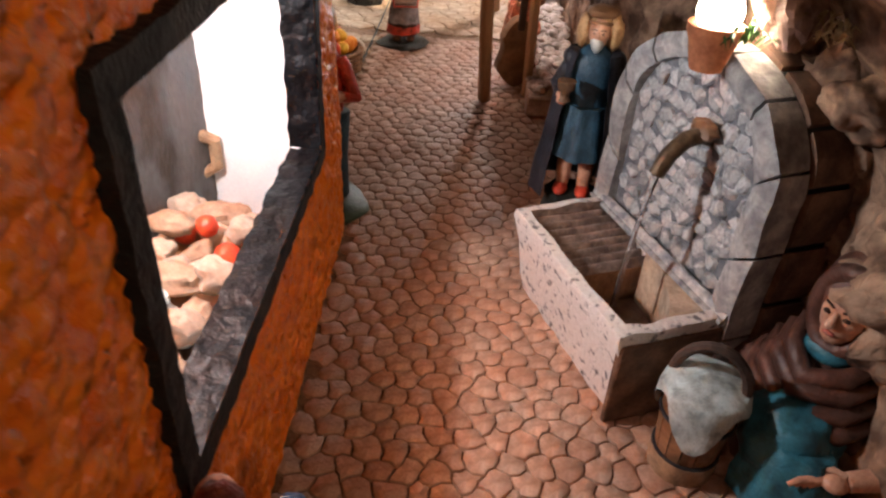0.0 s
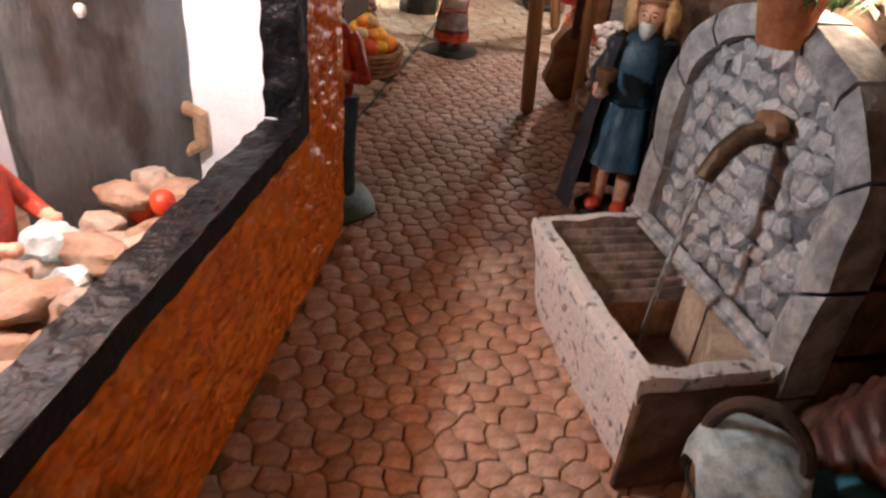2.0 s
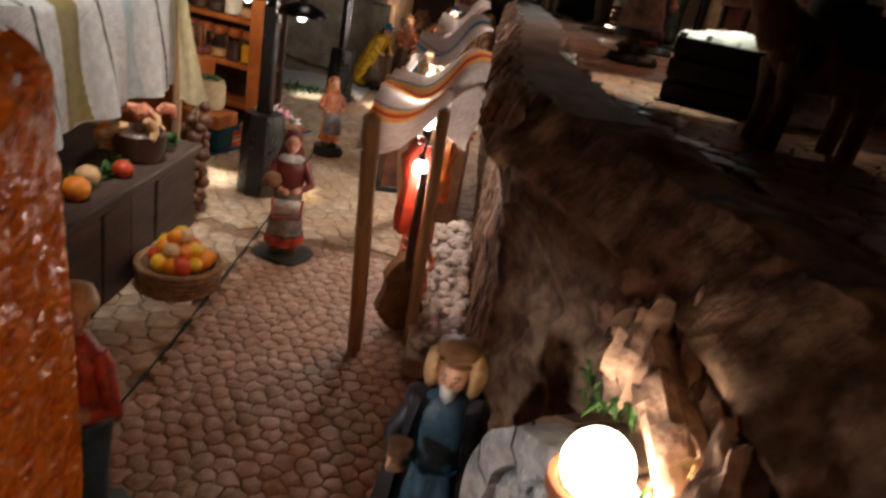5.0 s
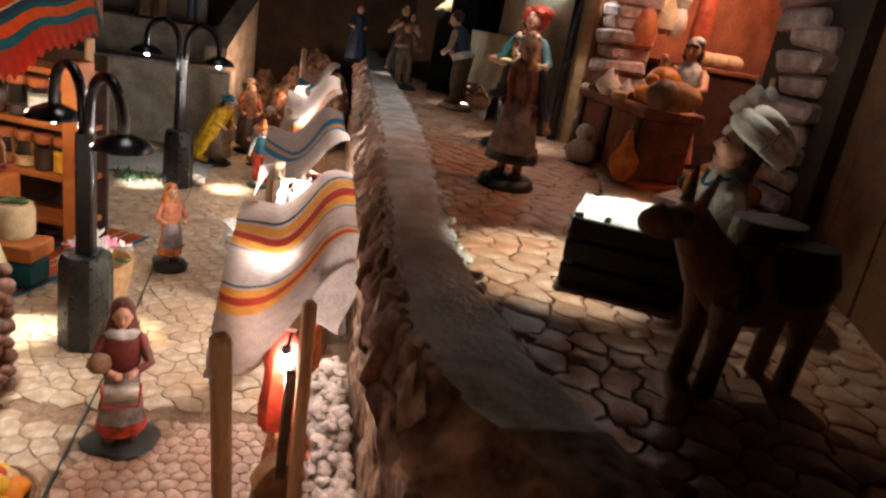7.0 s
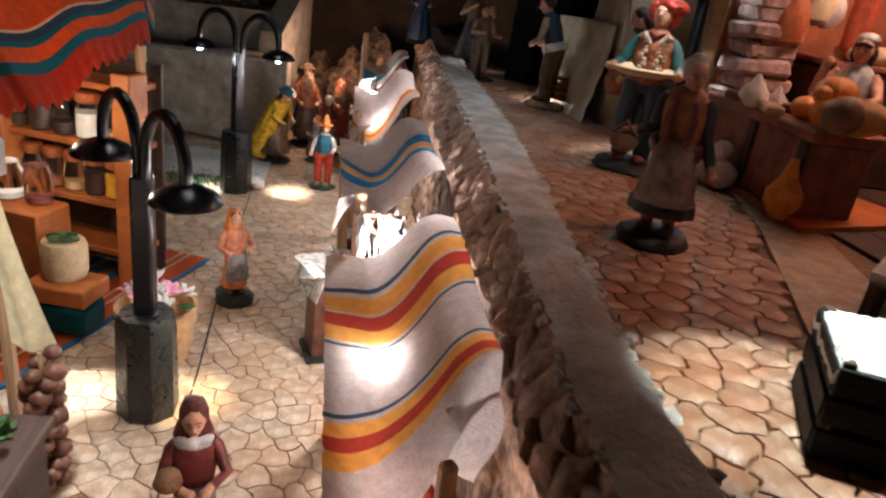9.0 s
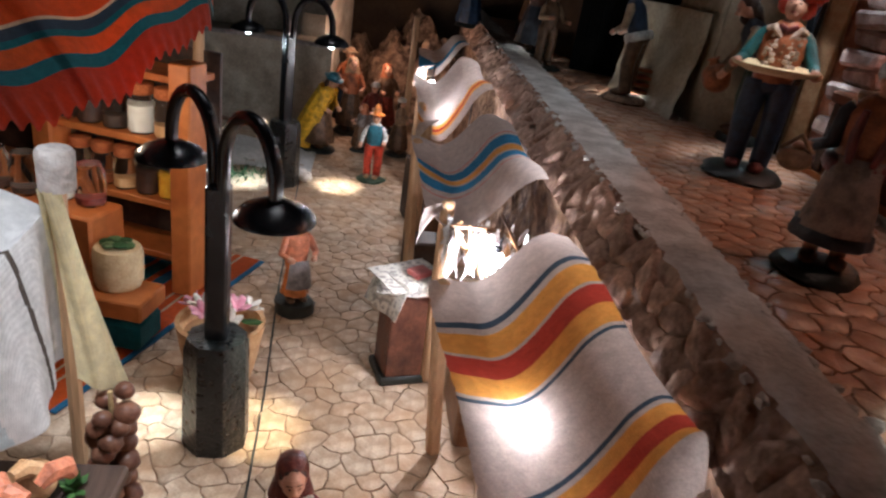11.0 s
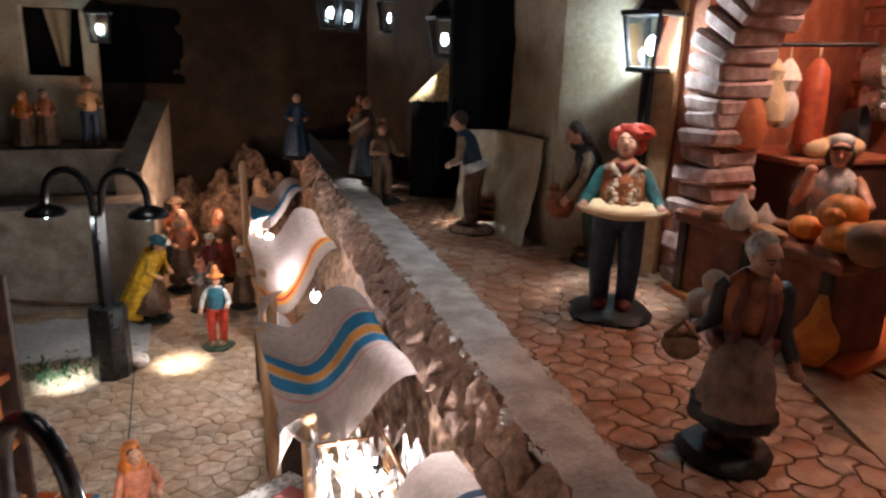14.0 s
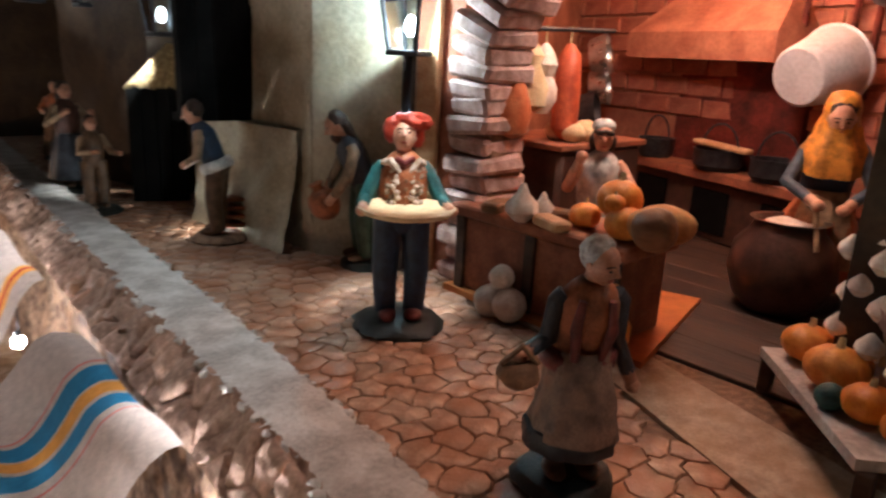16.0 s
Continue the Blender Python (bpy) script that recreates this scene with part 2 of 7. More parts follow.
mat("wood_dark", (.085, .05, .035), (.035, .022, .018), .6, 60, .6, 300, stretch=(1, .15, 1))
mat("wood_mid", (.28, .14, .07), (.16, .075, .035), .5, 60, .5, 300, stretch=(1, .3, 1))
mat("wood_umber", (.17, .065, .04), (.07, .028, .02), .35, 50, .6, 300)
mat("wood_red", (.33, .13, .07), (.20, .07, .04), .6, 50, .5, 300)
mat("lamp_black", (.014, .015, .018), (.008, .008, .01), .22, 90, .25, 500, spec=.6)
mat("planter_black", (.014, .018, .019), (.006, .008, .009), .3, 160, .9, 420, spec=.6)
mat("leaf", (.06, .14, .035), (.03, .07, .02), .5, 200, .3, 600, vary=.3)
mat("moss", (.05, .13, .05), (.02, .06, .02), .8, 200, .6, 800, vary=.3)
mat("straw", (.58, .44, .24), (.35, .24, .11), .7, 200, .4, 700, vary=.25)
mat("petal_pink", (.80, .42, .50), (.70, .30, .40), .6, 200, .2, 700, vary=.15)
mat("petal_white", (.82, .78, .74), (.70, .64, .58), .6, 200, .2, 700, vary=.08)
mat("wicker", (.30, .16, .08), (.16, .08, .04), .65, 120, .5, 600, vary=.12)
mat("fruit_orange", (.85, .30, .03), (.75, .20, .02), .4, 150, .4, 900, vary=.12)
mat("fruit_yellow", (.85, .52, .05), (.75, .36, .03), .4, 150, .3, 700, vary=.1)
mat("fruit_red", (.62, .07, .02), (.42, .04, .02), .35, 150, .3, 700, vary=.15)
mat("fruit_tan", (.62, .40, .22), (.50, .28, .13), .5, 120, .4, 600, vary=.15)
mat("donkey_brown", (.30, .17, .09), (.18, .09, .045), .6, 120, .5, 500)
mat("pumpkin", (.80, .32, .06), (.62, .20, .03), .45, 90, .4, 400, vary=.1)
mat("onion", (.19, .085, .05), (.10, .04, .025), .4, 120, .3, 500, vary=.25)
mat("garlic", (.78, .70, .62), (.62, .52, .44), .5, 120, .3, 500, vary=.06)
mat("bread", (.66, .36, .14), (.45, .20, .07), .65, 90, .5, 500, vary=.12)
mat("cheese", (.72, .58, .36), (.60, .44, .25), .6, 90, .5, 500)
mat("cork", (.62, .21, .075), (.46, .13, .045), .8, 200, .6, 700)
mat("ham_skin", (.62, .22, .10), (.45, .12, .05), .35, 90, .4, 400)
mat("meat", (.55, .12, .05), (.35, .06, .03), .4, 90, .4, 400)
mat("steel", (.62, .62, .62), (.45, .45, .45), .3, 120, .2, 600, metal=.9)
mat("enamel", (.60, .60, .62), (.50, .50, .52), .35, 30, .1, 200, spec=.6)
mat("soot", (.20, .035, .022), (.07, .013, .009), .85, 30, .5, 240)
mat("iron", (.05, .05, .055), (.025, .025, .03), .45, 120, .4, 500, metal=.4)
mat("clay_dark", (.10, .05, .035), (.05, .025, .02), .35, 60, .3, 300, spec=.5)
mat("brick_pink", (.62, .44, .40), (.40, .25, .21), .8, 90, .7, 400, vary=.18)
mat("brick_red", (.40, .15, .09), (.26, .08, .05), .8, 60, .6, 350, vary=.15)
mat("plaster_cream", (.62, .55, .42), (.42, .33, .22), .85, 18, .5, 200)
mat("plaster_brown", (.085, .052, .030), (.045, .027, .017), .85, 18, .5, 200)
mat("plaster_red", (.46, .20, .12), (.30, .11, .065), .8, 30, .5, 250)
mat("concrete", (.36, .31, .25), (.22, .18, .14), .85, 30, .6, 260)
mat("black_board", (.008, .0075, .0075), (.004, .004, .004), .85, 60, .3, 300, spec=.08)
mat("room_shade", (.05, .035, .025), (.03, .02, .015), .9, 8, .2, 60)
mat("paper", (.62, .58, .52), (.30, .28, .26), .8, 240, .3, 800, mix=(.42, .52))
mat("flour", (.84, .83, .80), (.74, .72, .68), .9, 120, .6, 500)
mat("produce_grey", (.42, .35, .29), (.30, .23, .18), .6, 90, .5, 500, vary=.2)
mat("produce_tan", (.40, .29, .21), (.28, .18, .12), .6, 90, .4, 500, vary=.2)
mat("pebble", (.60, .50, .44), (.40, .31, .26), .6, 90, .4, 500, vary=.2)
mat("fish", (.70, .68, .68), (.45, .42, .42), .3, 120, .4, 500, vary=.15, spec=.7)
glow_mat("bulb_warm", (1, .88, .72), 20)
glow_mat("bulb_white", (1, .95, .9), 45)
glow_mat("bulb_cool", (.85, .97, 1), 30)
for nm, c in dict(c_natural=(.56, .47, .43), c_white=(.86, .85, .84), c_olive=(.42, .33, .13), c_navy=(.05, .08, .12), c_orange=(.78, .36, .08), c_red=(.50, .06, .04), c_pale=(.66, .74, .76), c_dark=(.12, .09, .07),
                  c_blue=(.04, .22, .42), c_teal=(.02, .17, .20), c_serape=(.74, .125, .015), c_border=(.54, .045, .010), c_cream=(.80, .66, .45), c_palered=(.62, .22, .2), c_yellow=(.88, .80, .52)).items():
    cloth_mat(nm, c)


# geometry
class Geo:
    """Gathers vertices and faces of one mesh; mi picks the material slot."""

    def __init__(self):
        self.v, self.f, self.m, self.M = [], [], [], Matrix()

    def add(self, vs, fs, mi=0):
        off = len(self.v)
        self.v += [tuple(self.M @ Vector(p)) for p in vs]
        self.f += [tuple(i + off for i in q) for q in fs]
        self.m += [mi] * len(fs)
        return self

    def loft(self, rings, mi=0, cap=True):
        n = len(rings[0])
        vs = [p for r in rings for p in r]
        fs = [(a * n + b, a * n + (b + 1) % n, (a + 1) * n + (b + 1) % n, (a + 1) * n + b) for a in range(len(rings) - 1) for b in range(n)]
        if cap:
            fs += [tuple(range(n - 1, -1, -1)), tuple((len(rings) - 1) * n + b for b in range(n))]
        return self.add(vs, fs, mi)

    def lathe(self, prof, c=(0, 0, 0), seg=18, sx=1, sy=1, fold=0, nf=7, mi=0, cap=True, lump=0, seed=0):
        rings = []
        for r, z in prof:
            ring = []
            for k in range(seg):
                a = 2 * math.pi * k / seg
                q = r * (1 + fold * math.sin(nf * a + seed) + .5 * fold * math.sin((nf * 2 + 1) * a + z * 40 + seed))
                if lump:
                    q *= 1 + lump * noise.noise((math.cos(a) * 1.7 + seed, math.sin(a) * 1.7, z * 60 + seed))
                ring.append((c[0] + q * sx * math.cos(a), c[1] + q * sy * math.sin(a), c[2] + z))
            rings.append(ring)
        return self.loft(rings, mi, cap)

    def tube(self, pts, rad, seg=8, mi=0):
        pts = [Vector(p) for p in pts]
        rad = rad if isinstance(rad, (list, tuple)) else [rad] * len(pts)
        rings, side = [], None
        for i, p in enumerate(pts):
            d = (pts[min(i + 1, len(pts) - 1)] - pts[max(i - 1, 0)]).normalized()
            if side is None:
                side = d.orthogonal().normalized()
            side = (side - d * side.dot(d)).normalized()
            up = d.cross(side)
            rings.append([tuple(p + rad[i] * (math.cos(a) * side + math.sin(a) * up)) for a in [2 * math.pi * k / seg for k in range(seg)]])
        return self.loft(rings, mi)

    def ball(self, c, r, seg=12, rows=8, mi=0, lump=0, seed=0, freq=1.5):
        r = r if isinstance(r, (list, tuple)) else (r, r, r)
        vs, fs = [], []
        for i in range(1, rows):
            for k in range(seg):
                t, a = math.pi * i / rows, 2 * math.pi * k / seg
                d = Vector((math.sin(t) * math.cos(a), math.sin(t) * math.sin(a), math.cos(t)))
                q = 1 + (lump * noise.noise(d * freq + Vector((seed, seed * .7, 0))) if lump else 0)
                vs.append((c[0] + r[0] * q * d.x, c[1] + r[1] * q * d.y, c[2] + r[2] * q * d.z))
        for i in range(rows - 2):
            for k in range(seg):
                fs.append((i * seg + k, (i + 1) * seg + k, (i + 1) * seg + (k + 1) % seg, i * seg + (k + 1) % seg))
        top, bot = len(vs), len(vs) + 1
        vs += [(c[0], c[1], c[2] + r[2]), (c[0], c[1], c[2] - r[2])]
        fs += [(top, k, (k + 1) % seg) for k in range(seg)]
        fs += [(bot, (rows - 2) * seg + (k + 1) % seg, (rows - 2) * seg + k) for k in range(seg)]
        return self.add(vs, fs, mi)

    def box(self, c, s, rz=0, bev=.12, mi=0, rx=0, ry=0, jit=0, seed=0):
        """A block with chamfered edges."""
        h = [v / 2 for v in s]
        b = min(h) * bev * 2
        rnd = random.Random(seed)
        R = Euler((radians(rx), radians(ry), radians(rz))).to_matrix()
        vs, key = [], {}
        for x in (-1, 1):
            for y in (-1, 1):
                for z in (-1, 1):
                    j = Vector([rnd.uniform(-jit, jit) for _ in range(3)])
                    for ax in range(3):
                        p = Vector([g * (h[i] - (0 if i == ax else b)) for i, g in enumerate((x, y, z))]) + j
                        key[(x, y, z, ax)] = len(vs)
                        vs.append(tuple(R @ p + Vector(c)))
        fs = []
        for ax in range(3):
            o1, o2 = [(1, 2), (2, 0), (0, 1)][ax]
            for g in (-1, 1):
                q = []
                for a, d in ((-1, -1), (1, -1), (1, 1), (-1, 1)):
                    k = [0, 0, 0]
                    k[ax], k[o1], k[o2] = g, a, d
                    q.append(key[(*k, ax)])
                fs.append(tuple(q if g > 0 else q[::-1]))
                for g2 in (-1, 1):
                    k1, k2 = [0, 0, 0], [0, 0, 0]
                    k1[ax], k1[o1], k1[o2] = g, g2, -1
                    k2[ax], k2[o1], k2[o2] = g, g2, 1
                    q = [key[(*k1, ax)], key[(*k2, ax)], key[(*k2, o1)], key[(*k1, o1)]]
                    fs.append(tuple(q if g * g2 < 0 else q[::-1]))
        for x in (-1, 1):
            for y in (-1, 1):
                for z in (-1, 1):
                    q = [key[(x, y, z, i)] for i in range(3)]
                    fs.append(tuple(q if x * y * z > 0 else q[::-1]))
        return self.add(vs, fs, mi)

    def sheet(self, fn, nu, nv, mi=0, thick=0.0):
        """A curved sheet from fn(u, v); mi may be a function of (u, v)."""
        vs = [tuple(fn(i / nu, j / nv)) for j in range(nv + 1) for i in range(nu + 1)]
        w = nu + 1
        pick = mi if callable(mi) else (lambda u, v: mi)
        off = len(vs)
        if thick:
            vs += [(x, y, z - thick) for x, y, z in vs]
        for j in range(nv):
            for i in range(nu):
                a = j * w + i
                k = pick((i + .5) / nu, (j + .5) / nv)
                self.f.append(tuple(len(self.v) + q for q in (a, a + 1, a + w + 1, a + w)))
                self.m.append(k)
                if thick:
                    self.f.append(tuple(len(self.v) + off + q for q in (a, a + w, a + w + 1, a + 1)))
                    self.m.append(k)
        if thick:
            rim = [(i, i + 1) for i in range(nu)] + [(nv * w + i + 1, nv * w + i) for i in range(nu)]
            rim += [((j + 1) * w, j * w) for j in range(nv)] + [(j * w + nu, (j + 1) * w + nu) for j in range(nv)]
            for a, b in rim:
                self.f.append(tuple(len(self.v) + q for q in (b, a, a + off, b + off)))
                self.m.append(pick(.5, min(1, a // w / nv)))
        self.v += [tuple(self.M @ Vector(p)) for p in vs]
        return self


def mesh_of(name, g, mats, sharp=38):
    me = bpy.data.meshes.new(name)
    me.from_pydata(g.v, [], g.f)
    for k in mats:
        me.materials.append(MATS[k])
    me.polygons.foreach_set("material_index", g.m)
    me.shade_smooth()
    me.set_sharp_from_angle(angle=radians(sharp))
    return me


def part(name, g, mats, parent, label="", m=None, sharp=38):
    ob = new(name, mesh_of(name, g, mats.split() if isinstance(mats, str) else mats, sharp))
    ob.parent = parent
    if m is not None:
        ob.matrix_local = m
    return tagged(ob, label)


def thing(name, label, category, m=None, g=None, mats="", group="", kind="", sharp=38):
    ob = new(name, mesh_of(name, g, mats.split(), sharp) if g else None)
    if m is not None:
        ob.matrix_world = m
    return tagged(ob, label, category, group, kind)


def lerp(y, table):
    return float(np.interp(y, [a for a, _ in table], [b for _, b in table]))


# edges of the rocky wall between the lower street and the upper one
RIGHT = [(-.6, .36), (0, .32), (.2, .292), (.28, .268), (.36, .242), (.45, .232), (.55, .238), (.65, .249), (.9, .273), (1.2, .287), (1.5, .297), (2.4, .34)]
FOOT = [(-.6, .31), (.0, .285), (.1, .285), (.25, .272), (.30, .232), (.36, .205), (.62, .212), (1.2, .225), (2.4, .28)]
TOP, UP = .239, .226


def top_z(y):
    return lerp(y, [(-.6, .222), (.1, .224), (.25, .228), (.35, .234), (.45, TOP), (3, TOP)])


# added closing walls and ceiling, the room's darkness in their colour, and the ground
g = Geo()
g.box((.1, .8, -.022), (6, 6, .04), bev=.01)
thing("ground", "brown mortar base under the lower street", "ground", None, g, "mortar", kind="structure")
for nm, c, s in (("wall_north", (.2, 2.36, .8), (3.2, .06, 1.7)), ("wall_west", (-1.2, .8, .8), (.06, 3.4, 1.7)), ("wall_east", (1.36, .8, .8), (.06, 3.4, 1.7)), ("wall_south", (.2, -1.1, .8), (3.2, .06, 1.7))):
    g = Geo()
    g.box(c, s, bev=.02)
    thing(nm, "added room wall, its darkness put into the colour", "wall", None, g, "room_shade", kind="structure")
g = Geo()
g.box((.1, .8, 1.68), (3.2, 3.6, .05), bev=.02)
thing("ceiling", "added room ceiling, its darkness put into the colour", "ceiling", None, g, "room_shade", kind="structure")

# upper street: a slab whose edge follows the wall
g = Geo()
ys = [-.6 + .06 * k for k in range(50)]
up = [[(lerp(y, RIGHT) - .02, y, z) for z in (.0, UP - .002)] + [(1.3, y, UP - .002), (1.3, y, .0)] for y in ys]
g.loft(up)
upper = thing("terrace", "raised upper street bed of brown mortar", "terrace", None, g, "mortar", kind="structure")


# rocky retaining wall: a brown face, a band of broken stones and a ragged cement cap
CAP = [(-.6, .31), (.1, .268), (.2, .256), (.28, .232), (.34, .205), (.4, .196), (.56, .205), (.64, .212), (.8, .224), (1.07, .238), (1.3, .25), (1.6, .264), (2.4, .31)]
OUT = [(-.6, .28), (.0, .255), (.1, .244), (.2, .239), (.245, .233), (.29, .210), (.34, .188), (.4, .186), (.52, .191), (.65, .198), (.88, .206), (1.2, .222), (1.6, .242), (2.4, .28)]


def ragged(y, s):
    return .0040 * noise.noise((y * 28, s, 0)) + .0036 * noise.noise((y * 75, s, 0)) + .0024 * noise.noise((y * 190, s, 0))


def wall_point(u, v):
    y = -.6 + 2.95 * u
    xo, xr, xf, zt = lerp(y, OUT), lerp(y, RIGHT) + ragged(y, 3), lerp(y, FOOT), top_z(y)
    xc = min(lerp(y, CAP) + ragged(y, 8), xr - .02)
    zo = zt - .029
    prof = [(0, xf, -.003), (.2, xf + .001, zt * .3), (.45, max(xf, xo + .012), zo * .75), (.56, xo + .010, zo - .006), (.62, xo, zo), (.735, xc - .002, zt - .004), (.75, xc, zt), (.86, (xc + xr) / 2, zt + .0012), (.965, xr, zt), (.98, xr + .001, zt - .005), (1, xr + .003, UP - .02)]
    x = float(np.interp(v, [p[0] for p in prof], [p[1] for p in prof]))
    z = float(np.interp(v, [p[0] for p in prof], [p[2] for p in prof]))
    rough = (.016 if y < .36 else .009) if v < .6 else (.006 if v < .74 else (.0016 if y > .36 else .014))
    p = Vector((x * 26, y * 26, z * 30))
    d = noise.noise(p) * .55 + noise.noise(p * 2.3) * .4 + noise.noise(p * 5) * .22
    if v < .02:
        d = 0
    return Vector((x - d * rough * (1 if v < .7 else .3), y + noise.noise(p + Vector((9, 0, 0))) * rough * .4, z + (d * rough * .45 if v > .3 else 0)))


g = Geo()
g.sheet(wall_point, 980, 64, lambda u, v: 1 if v > .745 and u > .31 else (2 if v > .625 and u > .32 else 0))
rock_wall = thing("rock_wall", "rough brown rock retaining wall with a cement cap", "wall", None, g, "rock cement rock_pale", kind="structure", sharp=50)


# figurines: each one a single painted mesh on its own little base
def figure(name, label, x, y, z, rz, h, base="base_black", base_r=.2, base_h=.05, low="skirt", low_mat="brown", hem=None, apron=None, top_mat="tan", sleeve=None, skin="skin",
           hair="hair_dark", hat=None, hat_mat="white_cloth", arms=(((-.19, -.05, .62), (-.10, -.17, .60)), ((.19, -.05, .62), (.10, -.17, .60))), shoes="brown", wide=1.0, bend=0.0,
           cape=None, collar=None, extra=None, seed=0, sash=None, rise=.06, turn=0, tilt=0, beard=None, long_hair=False, squat=1.0, sleeve_trim=None):
    g, slots = Geo(), []

    def S(n):
        if n not in slots:
            slots.append(n)
        return slots.index(n)
    k0 = base_h + .015
    if base_r:
        g.lathe([(base_r * .96, 0), (base_r * 1.03, base_h * .4), (base_r * .9, base_h), (base_r * .3, base_h + .012)], seg=18, lump=.22, seed=seed, mi=S(base))
    for s in (-1, 1):
        g.ball((s * .06, -.05, k0 + .012), (.042, .075, .03), 9, 6, S(shoes))
    if low == "skirt":
        key = [(.175 * wide, k0 + rise), (.18 * wide, k0 + rise + .015), (.155 * wide, .28), (.125 * wide, .42), (.10, .53)]
        prof = [key[0]] + [(float(np.interp(z, [q[1] for q in key], [q[0] for q in key])), z) for z in np.linspace(k0 + rise + .015, .53, 12)]
        g.lathe(prof, seg=40, fold=.045, nf=9, mi=S(low_mat), seed=seed)
        if hem:
            g.lathe([(.18 * wide, k0 + rise - .005), (.186 * wide, k0 + rise + .01), (.178 * wide, k0 + rise + .06), (.172 * wide, k0 + rise + .065)], seg=32, fold=.035, nf=9, mi=S(hem), seed=seed)
        for s in (-1, 1):
            g.tube([(s * .055, -.01, k0), (s * .055, -.01, k0 + rise + .03)], [.030, .036], 8, S(skin))
    elif low == "tunic":
        g.lathe([(float(np.interp(z, [.25, .40, .53], [.150 * wide, .128 * wide, .105])), z) for z in np.linspace(.25, .53, 10)], seg=40, fold=.06, nf=7, mi=S(low_mat), seed=seed)
        for s in (-1, 1):
            g.tube([(s * .055, .0, .30), (s * .058, -.015, .18), (s * .055, -.01, k0 + .01)], [.045, .042, .032], 9, S(skin))
    elif low == "robe":
        g.lathe([(float(np.interp(z, [k0, .14, .35, .53], [.19 * wide, .185 * wide, .15 * wide, .12])), z) for z in np.linspace(k0, .53, 12)], seg=40, fold=.06, nf=8, mi=S(low_mat), seed=seed)
    else:
        for s in (-1, 1):
            g.tube([(s * .06, 0, .52), (s * .072, -.025, .30), (s * .066, 0, k0 + .02)], [.07, .058, .05], 10, S(low_mat))
    if apron:
        def ap(u, v):
            a = (-.5 + u) * 1.7 - math.pi / 2
            zz = .56 - v * (.56 - k0 - .16)
            r = (.108 + .07 * v * wide) * 1.06 * (1 + .03 * math.sin(9 * a + seed))
            return (r * math.cos(a), r * math.sin(a), zz)
        g.sheet(ap, 10, 8, S(apron))
    old = g.M
    g.M = old @ Matrix.Translation((0, 0, .5)) @ Matrix.Rotation(radians(bend), 4, "X") @ Matrix.Translation((0, 0, -.5))
    if low == "legs":
        g.ball((0, .005, .505), (.104, .080, .062), 14, 9, S(low_mat))
    g.lathe([(.092, .50 if low == "legs" else .45), (.098, .55), (.110, .68), (.106, .745), (.068, .80), (.042, .825)], seg=24, sx=1.04, sy=.76, fold=.03, nf=6, mi=S(top_mat), seed=seed)
    if sash:
        g.lathe([(.118, .49), (.128, .51), (.126, .545), (.116, .56)], seg=20, sx=1.1, sy=.86, mi=S(sash))
    if collar:
        g.lathe([(.085, .765), (.09, .78), (.066, .815), (.045, .83)], seg=18, sx=1.1, sy=.9, fold=.04, mi=S(collar))
    if sleeve_trim:
        g.tube([(.055 * math.cos(a), -.012 + .05 * math.sin(a), .805 - .03 * max(0, -math.sin(a)) ** 3) for a in [2 * math.pi * q / 20 for q in range(21)]], .008, 6, S(sleeve_trim))
    trunk = g.M
    g.M = trunk @ Matrix.Rotation(radians(turn), 4, "Z")
    g.M = g.M @ Matrix.Translation((0, 0, .815)) @ Matrix.Rotation(radians(-tilt), 4, "X") @ Matrix.Scale(1.03, 4) @ Matrix.Translation((0, 0, -.83))
    g.tube([(0, .005, .785), (0, -.002, .86)], .032, 9, S(skin))
    g.ball((0, -.012, .904), (.050, .056, .066), 16, 12, S(skin))
    g.ball((0, -.032, .866), (.030, .030, .028), 10, 7, S(skin))
    g.tube([(0, -.062, .918), (0, -.076, .896), (0, -.064, .889)], [.006, .011, .007], 7, S(skin))
    g.ball((0, -.060, .868), (.015, .006, .005), 8, 5, S("lips"))
    for s in (-1, 1):
        g.ball((s * .020, -.0605, .910), (.0075, .005, .0042), 8, 6, S("hair_dark"))
        g.tube([(s * .009, -.064, .9255), (s * .022, -.061, .9275), (s * .034, -.050, .921)], .0026, 5, S("hair_dark"))
        g.ball((s * .050, -.002, .900), (.008, .014, .018), 7, 5, S(skin))
    if hair:
        g.ball((0, .017, .924), (.057, .056, .062), 18, 12, S(hair), .14, seed, 5)
        if hair in ("hair_dark", "hair_red", "hair_blond") and (low != "legs" or long_hair):
            g.ball((0, .038, .860), (.056, .036, .078), 12, 9, S(hair), .18, seed, 5)
    if beard:
        g.ball((0, -.040, .852), (.034, .032, .040), 10, 8, S(beard), .25, seed, 5)
    if hat == "cap":
        g.lathe([(.07, .925), (.074, .945), (.058, .985), (.02, 1.0)], (0, .005, 0), 16, mi=S(hat_mat), fold=.03)
    elif hat == "brim":
        g.lathe([(.11, .94), (.112, .948), (.068, .955), (.064, .99), (.03, 1.01)], (0, 0, 0), 18, mi=S(hat_mat), lump=.12, seed=seed)
    elif hat == "scarf":
        g.lathe([(.098, .80), (.088, .84), (.070, .89), (.070, .94), (.055, .985), (.02, 1.0)], (0, .042, 0), 20, mi=S(hat_mat), fold=.03, seed=seed)
    elif hat == "turban":
        for i, r in enumerate((.074, .072, .056)):
            ring = [(r * math.cos(a), .030 + r * 1.1 * math.sin(a) + .012 * i, .952 + i * .026 - .030 * math.sin(a) + .006 * math.sin(2 * a + i)) for a in [2 * math.pi * q / 18 for q in range(19)]]
